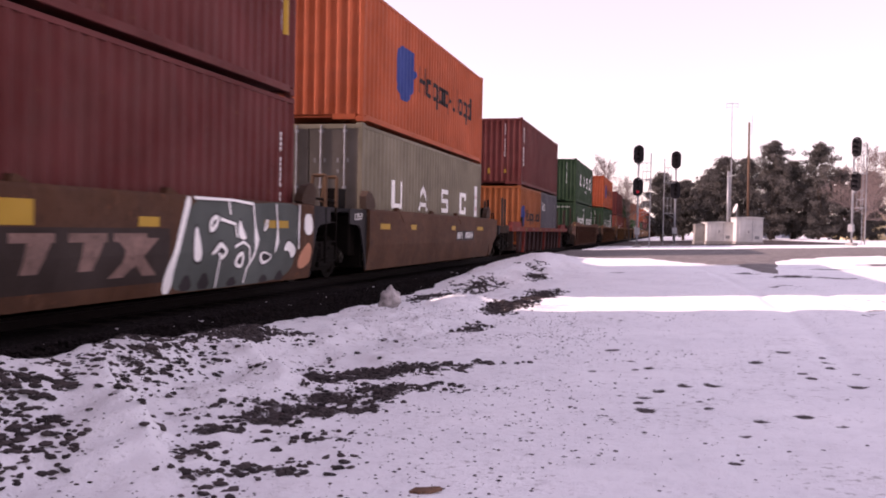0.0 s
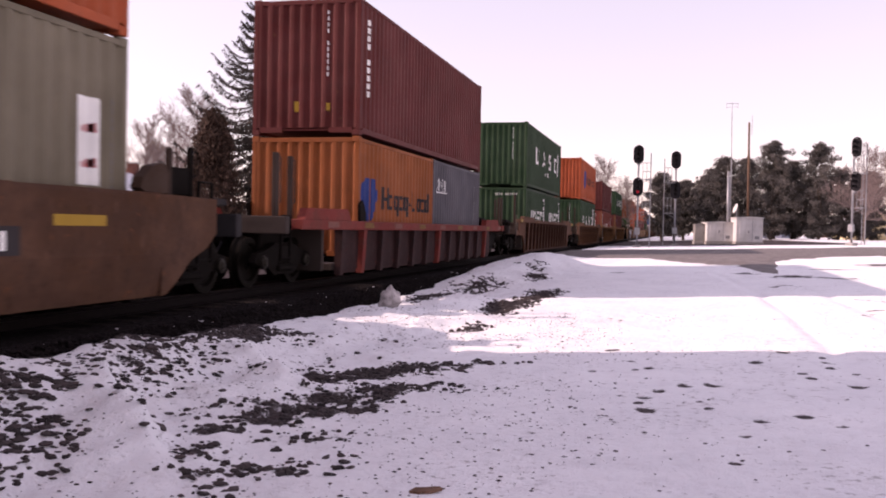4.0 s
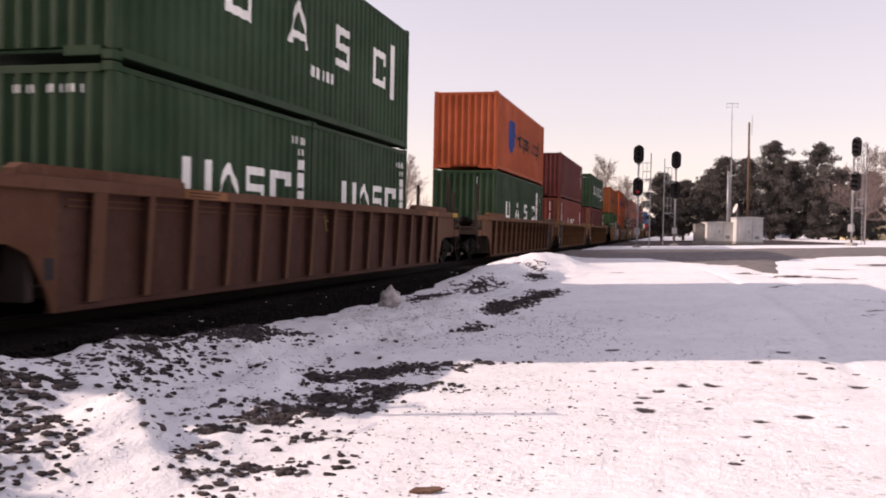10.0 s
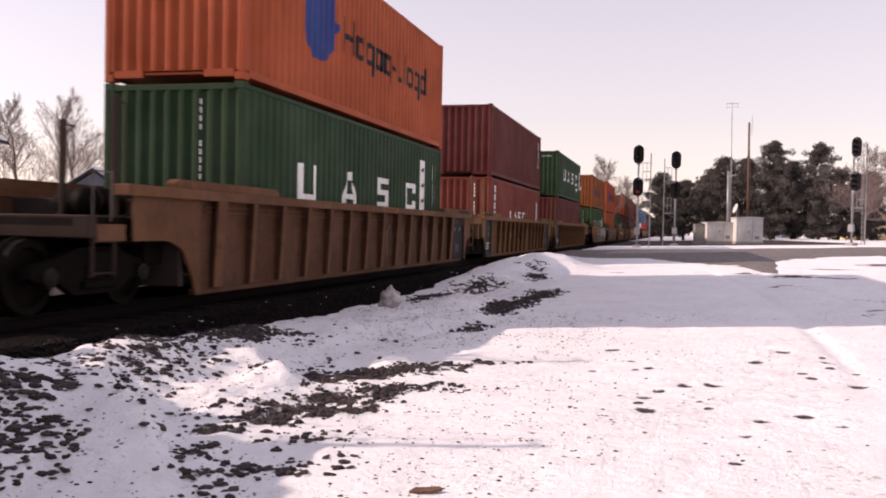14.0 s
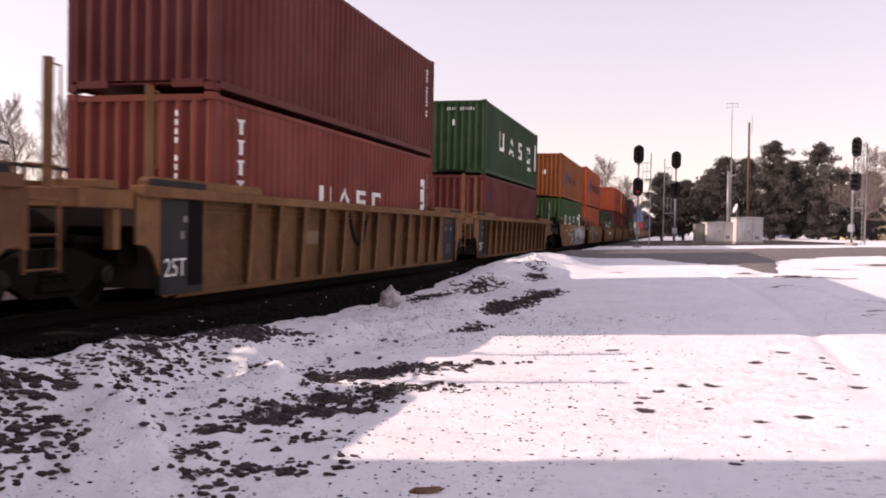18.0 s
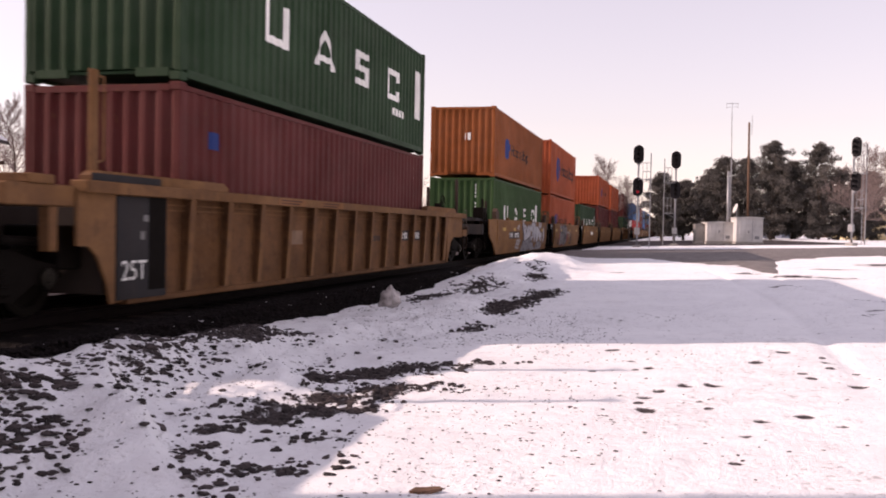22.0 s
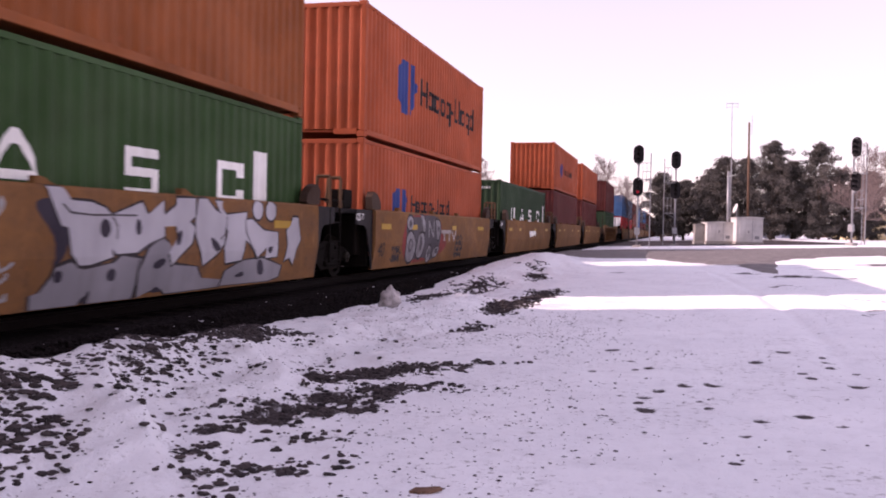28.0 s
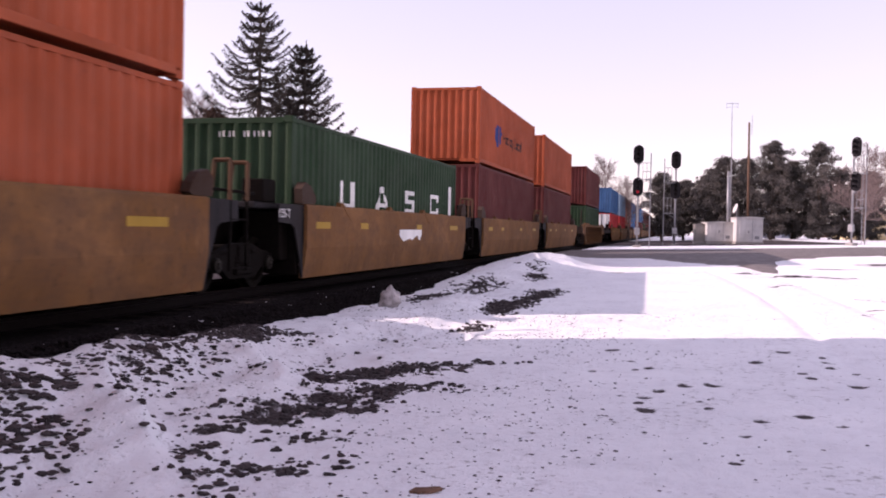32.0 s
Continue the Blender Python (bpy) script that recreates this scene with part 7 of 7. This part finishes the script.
# tan five-unit car
c7 = smooth_car(145.65, -0.5, 12.35, TAN, "tan well car unit with silver graffiti", near_free=True, flaps=False)
stack(145.65, (LOW, LEAF_GREEN, "green container set low with white shapes", [(four_shapes(2.2, 2.3, 1.0, 1.62), MARK_WHITE, "row of large white painted shapes"), ([rect(10.35, 10.75, 1.05, 1.85)], MARK_WHITE, "white upright panel")],
      {"end_marks": end_code(LOW, 0.5)}),
      (LOW, AMBER, "orange container with blue emblem", blue_name(LOW, 3.6, 7.9, 0.95, 1.5, 1.0), {"end_marks": [([(0.1, 1.35, 0.2, 0.26)], MARK_WHITE, "white sticker")]}))
car_number(c7, 1.9, 4.3, 0.7, 0.97, 3)
SILVER = "silver graffiti letters with dark outlines"
low_row = [[(4.87, 0.29), (5.0, 0.31), (5.17, 0.47), (5.21, 0.56), (5.44, 0.61), (5.68, 0.52), (6.2, 0.58), (6.25, 0.48), (6.1, 0.36), (5.84, 0.3), (5.69, 0.2), (5.64, 0.14), (4.88, 0.14)],
           [(5.81, 0.14), (5.85, 0.28), (6.04, 0.42), (6.15, 0.54), (6.36, 0.66), (6.77, 0.61), (6.71, 0.33), (6.66, 0.14), (6.21, 0.14)],
           [(6.78, 0.14), (6.75, 0.46), (6.91, 0.73), (7.2, 0.87), (7.4, 0.78), (7.54, 0.51), (7.75, 0.35), (7.97, 0.36), (8.11, 0.47), (8.27, 0.31), (8.83, 0.26), (8.79, 0.16), (7.41, 0.15), (7.28, 0.22), (7.02, 0.2)],
           [(8.84, 0.17), (8.95, 0.38), (9.44, 0.51), (10.11, 0.53), (10.86, 0.39), (10.8, 0.21), (10.43, 0.16)]]
top_row = [[(5.03, 1.4), (5.29, 1.4), (5.43, 1.27), (5.77, 1.26), (6.03, 1.2), (6.16, 1.12), (6.15, 1.01), (6.16, 0.81), (6.01, 0.75), (6.18, 0.65), (5.78, 0.57), (5.59, 0.57), (5.44, 0.7), (5.41, 0.85), (5.44, 0.97), (5.27, 1.0), (5.26, 1.08)],
           [(6.16, 1.13), (6.75, 1.29), (6.73, 1.14), (6.88, 1.14), (7.23, 1.33), (7.22, 1.17), (7.07, 1.02), (7.26, 0.87), (6.91, 0.79), (6.67, 0.69), (6.55, 0.72), (6.25, 0.68), (6.14, 0.75), (6.24, 0.84), (6.23, 1.02)],
           [(7.17, 1.11), (7.52, 1.27), (7.54, 1.37), (8.01, 1.38), (8.01, 1.15), (7.89, 1.07), (8.01, 1.0), (7.93, 0.79), (7.67, 0.65), (7.47, 0.51), (7.37, 0.67), (7.64, 0.87), (7.69, 0.98), (7.53, 1.01), (7.19, 1.0)],
           [(8.09, 1.38), (8.32, 1.39), (8.53, 1.25), (8.86, 1.14), (8.85, 0.93), (8.7, 0.85), (8.82, 0.77), (8.58, 0.61), (8.27, 0.48), (8.14, 0.71), (8.03, 0.88), (8.01, 1.05)],
           [(8.55, 1.37), (8.75, 1.37), (8.75, 1.24), (8.89, 1.18), (9.51, 1.23), (9.46, 1.11), (9.47, 0.77), (9.4, 0.52), (8.91, 0.49), (8.82, 0.7), (8.93, 0.94)],
           [(9.48, 1.11), (9.7, 1.13), (10.1, 0.96), (10.62, 0.93), (10.63, 0.54), (10.21, 0.53), (10.21, 0.7), (9.91, 0.54), (9.62, 0.76), (9.47, 0.82)]]
star = [(10.95, 0.96), (11.1, 1.04), (11.21, 1.18), (11.42, 1.18), (11.39, 0.95), (11.54, 0.8), (11.37, 0.66), (11.31, 0.39), (11.12, 0.52), (10.94, 0.46), (11.02, 0.76)]
dots = [[(10.06, 1.28), (10.03, 1.19), (9.95, 1.13), (9.84, 1.13), (9.75, 1.18), (9.71, 1.27), (9.74, 1.35), (9.83, 1.41), (9.94, 1.41), (10.03, 1.36)],
           [(10.54, 1.27), (10.51, 1.18), (10.41, 1.12), (10.3, 1.12), (10.2, 1.17), (10.17, 1.26), (10.2, 1.35), (10.29, 1.41), (10.4, 1.41), (10.5, 1.36)]]
spray(c7, [[(4.88, 1.27), (5.25, 1.29), (5.26, 1.01), (5.42, 0.97), (5.39, 0.76), (5.2, 0.54), (5.13, 0.59), (5.26, 0.76), (5.08, 0.98), (4.88, 1.15)]], SPRAY_DUSK, "dusky violet shadow of the graffiti", 0.0014)
spray(c7, [grown(q, 0.05) for q in low_row] + [grown(star, 0.04)], MARK_DARK, "dark outline of the graffiti", 0.0018, 0)
spray(c7, low_row, SPRAY_STEEL, SILVER, 0.0032, 0)
spray(c7, [grown(q, 0.035) for q in top_row + dots], MARK_DARK, "dark outline of the graffiti", 0.0046, 0)
spray(c7, top_row + dots + [star], SPRAY_SILVER, SILVER, 0.0072, 0)
spray(c7, [[(6.13, 0.98), (6.11, 0.91), (6.05, 0.87), (5.99, 0.87), (5.94, 0.91), (5.92, 0.98), (5.94, 1.04), (5.99, 1.08), (6.05, 1.08), (6.1, 1.04)],
           [(6.74, 0.99), (6.73, 0.93), (6.7, 0.9), (6.66, 0.9), (6.63, 0.93), (6.62, 0.99), (6.63, 1.05), (6.66, 1.09), (6.69, 1.09), (6.72, 1.05)],
           [(7.56, 0.93), (7.69, 0.97), (7.64, 0.78), (7.53, 0.75)],
           [(8.38, 0.91), (8.77, 0.72), (8.54, 0.64)],
           [(6.28, 0.44), (6.26, 0.39), (6.22, 0.37), (6.17, 0.37), (6.12, 0.4), (6.1, 0.45), (6.12, 0.49), (6.16, 0.52), (6.22, 0.51), (6.26, 0.48)],
           [(5.32, 0.46), (5.31, 0.42), (5.28, 0.4), (5.23, 0.4), (5.19, 0.43), (5.18, 0.47), (5.19, 0.51), (5.23, 0.53), (5.27, 0.53), (5.31, 0.51)],
           [(6.99, 0.52), (7.2, 0.62), (7.35, 0.57), (7.14, 0.46)],
           [(7.02, 0.18), (7.17, 0.27), (7.31, 0.18)],
           [(9.93, 0.49), (10.07, 0.53), (10.24, 0.29), (10.02, 0.26)],
           [(10.21, 0.68), (10.45, 0.73), (10.38, 0.57)],
           [(9.18, 0.27), (9.48, 0.37), (9.56, 0.27)],
           [(5.69, 0.14), (5.83, 0.33), (5.79, 0.14)]],
      SPRAY_DUSK, "dark hollows in the graffiti", 0.0102, 1)
spray(c7, [line(q, 0.022) for q in [[(5.28, 1.23), (5.41, 1.14), (5.77, 1.12), (6.64, 1.13)],
           [(6.16, 1.1), (6.26, 1.0), (6.24, 0.85)],
           [(7.26, 0.87), (6.91, 0.79), (6.67, 0.69)],
           [(8.01, 1.14), (7.86, 1.07), (8.03, 0.99)],
           [(8.89, 1.15), (8.86, 0.93), (8.7, 0.83)],
           [(9.46, 1.13), (9.5, 0.93), (9.65, 0.76), (9.89, 0.55)],
           [(6.71, 0.6), (6.7, 0.33)]]],
      SPRAY_STEEL_DARK, "dark lines of the graffiti", 0.014, 0)
scribble(c7, 3.75, 4.45, 1.03, 1.26, GALV, 3, "pale scribbled tag", 1)
scribble(c7, 3.5, 4.5, 0.25, 0.68, GALV, 4, "pale scribbled tag", 3)

c8 = smooth_car(161.14, 0.1, 12.45, TAN, "tan well car unit with red and white graffiti", near_truck=True, flaps=False)
stack(161.14, (LOW, RED_ORANGE, "orange container with blue emblem", blue_name(LOW, 3.7, 7.75, 0.95, 1.5, 1.0), {}),
      (HIGH, ORANGE, "bright orange container with blue emblem", blue_name(HIGH, 4.4, 10.9, 1.05, 1.95, 1.45), {}))
RED_TAG = "red and silver graffiti letters"
spray(c8, [[(2.05, 0.75), (2.5, 1.3), (3.3, 1.37), (4.5, 1.4), (5.7, 1.3), (5.8, 0.95), (6.4, 0.7), (6.2, 0.4), (4.2, 0.18), (2.6, 0.2), (2.15, 0.48)]], SPRAY_RED, RED_TAG, 0.0014)
spray(c8, [[(2.44, 1.32), (3.5, 1.3), (4.2, 1.39), (5.6, 1.34), (5.8, 1.0), (5.47, 0.34), (4.67, 0.16), (4.2, 0.3), (3.3, 0.28), (2.57, 0.2), (2.4, 0.68)]], SPRAY_STEEL_DARK, RED_TAG, 0.0022)
puffs = [ring(2.74, 1.16, 0.26, 0.17), [(3.56, 1.38), (4.06, 1.34), (4.14, 0.93), (3.87, 0.97), (3.79, 1.25)], [(5.1, 1.3), (5.66, 1.22), (5.63, 0.9), (5.29, 0.66), (5.2, 1.05)],
         [(2.55, 0.9), (2.88, 0.98), (3.24, 0.7), (3.2, 0.3), (2.8, 0.18), (2.45, 0.34), (2.43, 0.75)], [(3.42, 0.83), (3.8, 0.94), (4.07, 0.83), (3.95, 0.37), (3.62, 0.27), (3.3, 0.4)],
         [(4.36, 0.58), (4.74, 0.6), (4.75, 0.17), (4.37, 0.16)], [(4.97, 0.52), (5.64, 0.58), (5.47, 0.3), (4.98, 0.26)]]
spray(c8, [grown(q, 0.06) for q in puffs], MARK_DARK, "dark outline of the graffiti", 0.0034)
spray(c8, puffs, SPRAY_FADED, RED_TAG, 0.0056)
spray(c8, [ring(2.74, 1.14, 0.12, 0.09), ring(2.78, 0.62, 0.2, 0.17), ring(3.7, 0.66, 0.13, 0.2), ring(4.55, 0.4, 0.1, 0.12), ring(5.3, 0.44, 0.14, 0.07), ring(5.45, 1.02, 0.09, 0.08)], SPRAY_STEEL_DARK, RED_TAG, 0.008, 0)
spray(c8, [ring(2.78, 0.62, 0.12, 0.1), ring(2.85, 0.34, 0.16, 0.06), ring(3.65, 0.36, 0.14, 0.05)], SPRAY_FADED, RED_TAG, 0.0102, 0)
spray(c8, [line(q, 0.09) for q in ([(4.47, 0.8), (4.46, 1.24)], [(4.46, 1.22), (4.92, 0.82)], [(4.95, 0.8), (4.96, 1.24)])], SPRAY_FADED, RED_TAG, 0.0058, 0)
spray(c8, [line(q, 0.1) for q in ([(5.75, 0.95), (6.88, 0.95)], [(6.1, 0.95), (6.08, 0.7)], [(6.65, 0.95), (6.65, 0.68)], [(7.0, 0.96), (7.2, 0.72), (7.48, 0.98)])], WORN_WHITE, "white tag", 0.0066, 0)
scribble(c8, 7.4, 8.4, 0.2, 0.86, MARK_DARK, 7, "dark scribbled tag", 4)
part("lettering", words_mesh("40", 0.34, MARK_DARK), MARK_DARK, c8, "sprayed dark figures", at=pose(1.447, 0.32, 0.4, 0, 9.1, 0))
scribble(c8, 1.35, 2.0, 0.25, 0.62, MARK_DARK, 8, "dark scribbled tag", 2)
lettered(c8, "125-T", -0.95, 1.18, 0.15, MARK_WHITE, 1.412)

c9 = smooth_car(176.95, 0.1, 12.45, TAN, "tan well car unit carrying one low container", near_truck=True)
stack(176.95, (LOW, GREEN, "green container alone in the well", [(four_shapes(2.4, 2.3, 1.05, 1.6), MARK_WHITE, "row of large white painted shapes"), ([rect(11.3, 11.7, 1.05, 1.9)], MARK_WHITE, "white upright panel")],
      {"end_marks": end_row(LOW)}))
spray(c9, [[(5.6, 1.0), (7.5, 1.0), (7.5, 0.88), (7.3, 0.72), (7.1, 0.86), (6.6, 0.74), (6.3, 0.86), (5.9, 0.72), (5.6, 0.86)]], MARK_WHITE, "white tag", 0.0016, 0)
lettered(c9, "125-T", -0.95, 1.18, 0.15, MARK_WHITE, 1.412)

c10 = smooth_car(192.5, -0.35, 12.45, TAN, "tan well car unit", near_truck=True)
stack(192.5, (HIGH, MAROON, "maroon container set low", [], {}), (LOW, RED_ORANGE, "reddish orange container with faint emblem", blue_name(LOW, 4.3, 8.6, 0.95, 1.5, 1.0), {}))
c11 = smooth_car(208.2, -0.35, 12.45, TAN, "tan well car unit at the tail of five", far_free=True, near_truck=True)
stack(208.2, (HIGH, MAROON, "maroon container set low", [], {}), (LOW, RED_ORANGE, "reddish orange container stacked on top", [], {}))

# distant rest of the train
r12 = ribbed_car(230.5, -3.2, 15.4, "brown ribbed well car far down the train", tones=OCHRES)
stack(230.5, (LOW, GREEN, "green container set low", [], {}), (HIGH, MAROON, "maroon container with a yellow sticker", [], {"end_marks": [([(-0.9, 0.3, 0.5, 0.3)], YELLOW, "yellow sticker")]}))
FAR = [(257.5, TAN, RED, BLUE, WHITE_STEEL), (273.3, TAN, RED, PALE_BLUE, None), (289.1, TAN, OXIDE, OXIDE, None), (304.9, TAN, BLUE, BLUE, None), (320.7, TAN, MAROON, SLATE, None),
       (341.0, TAN, MAROON, BLUE, None), (356.8, TAN, GREEN, MAROON, None), (372.6, TAN, MAROON, MAROON, None), (388.4, TAN, OXIDE, MAROON, None), (404.2, TAN, MAROON, OXIDE, None), (420.0, TAN, GREEN, MAROON, None)]
for i, (s, cm, lo, hi, em) in enumerate(FAR):
    smooth_car(s, -0.35, 12.45, cm, "tan well car unit far down the train", near_free=i in (0, 5), far_free=i == 4, near_truck=i not in (0, 5))
    tone = lambda m: m.name.replace("_container_paint", "").replace("_", " ")
    stack(s, (LOW, lo, tone(lo) + " container set low", [], {"doors": em is not None, "end_mat": em} if em else {}), (LOW, hi, tone(hi) + " container stacked on top", [], {}))


def motions():
    """The whole train rolls towards and past the camera; its wheels turn."""
    times = [2.0 * i for i in range(17)]
    for ob, s, z in ROLLING:
        walk(ob, [(t, pose(TRACK_X, s - travelled(t), z)) for t in times])
    steps = [0.1 * i for i in range(321)]
    for ws, d in WHEELS:
        walk(ws, [(t, pose(0, d, WHEEL_R, math.degrees(travelled(t) / WHEEL_R))) for t in steps])


motions()
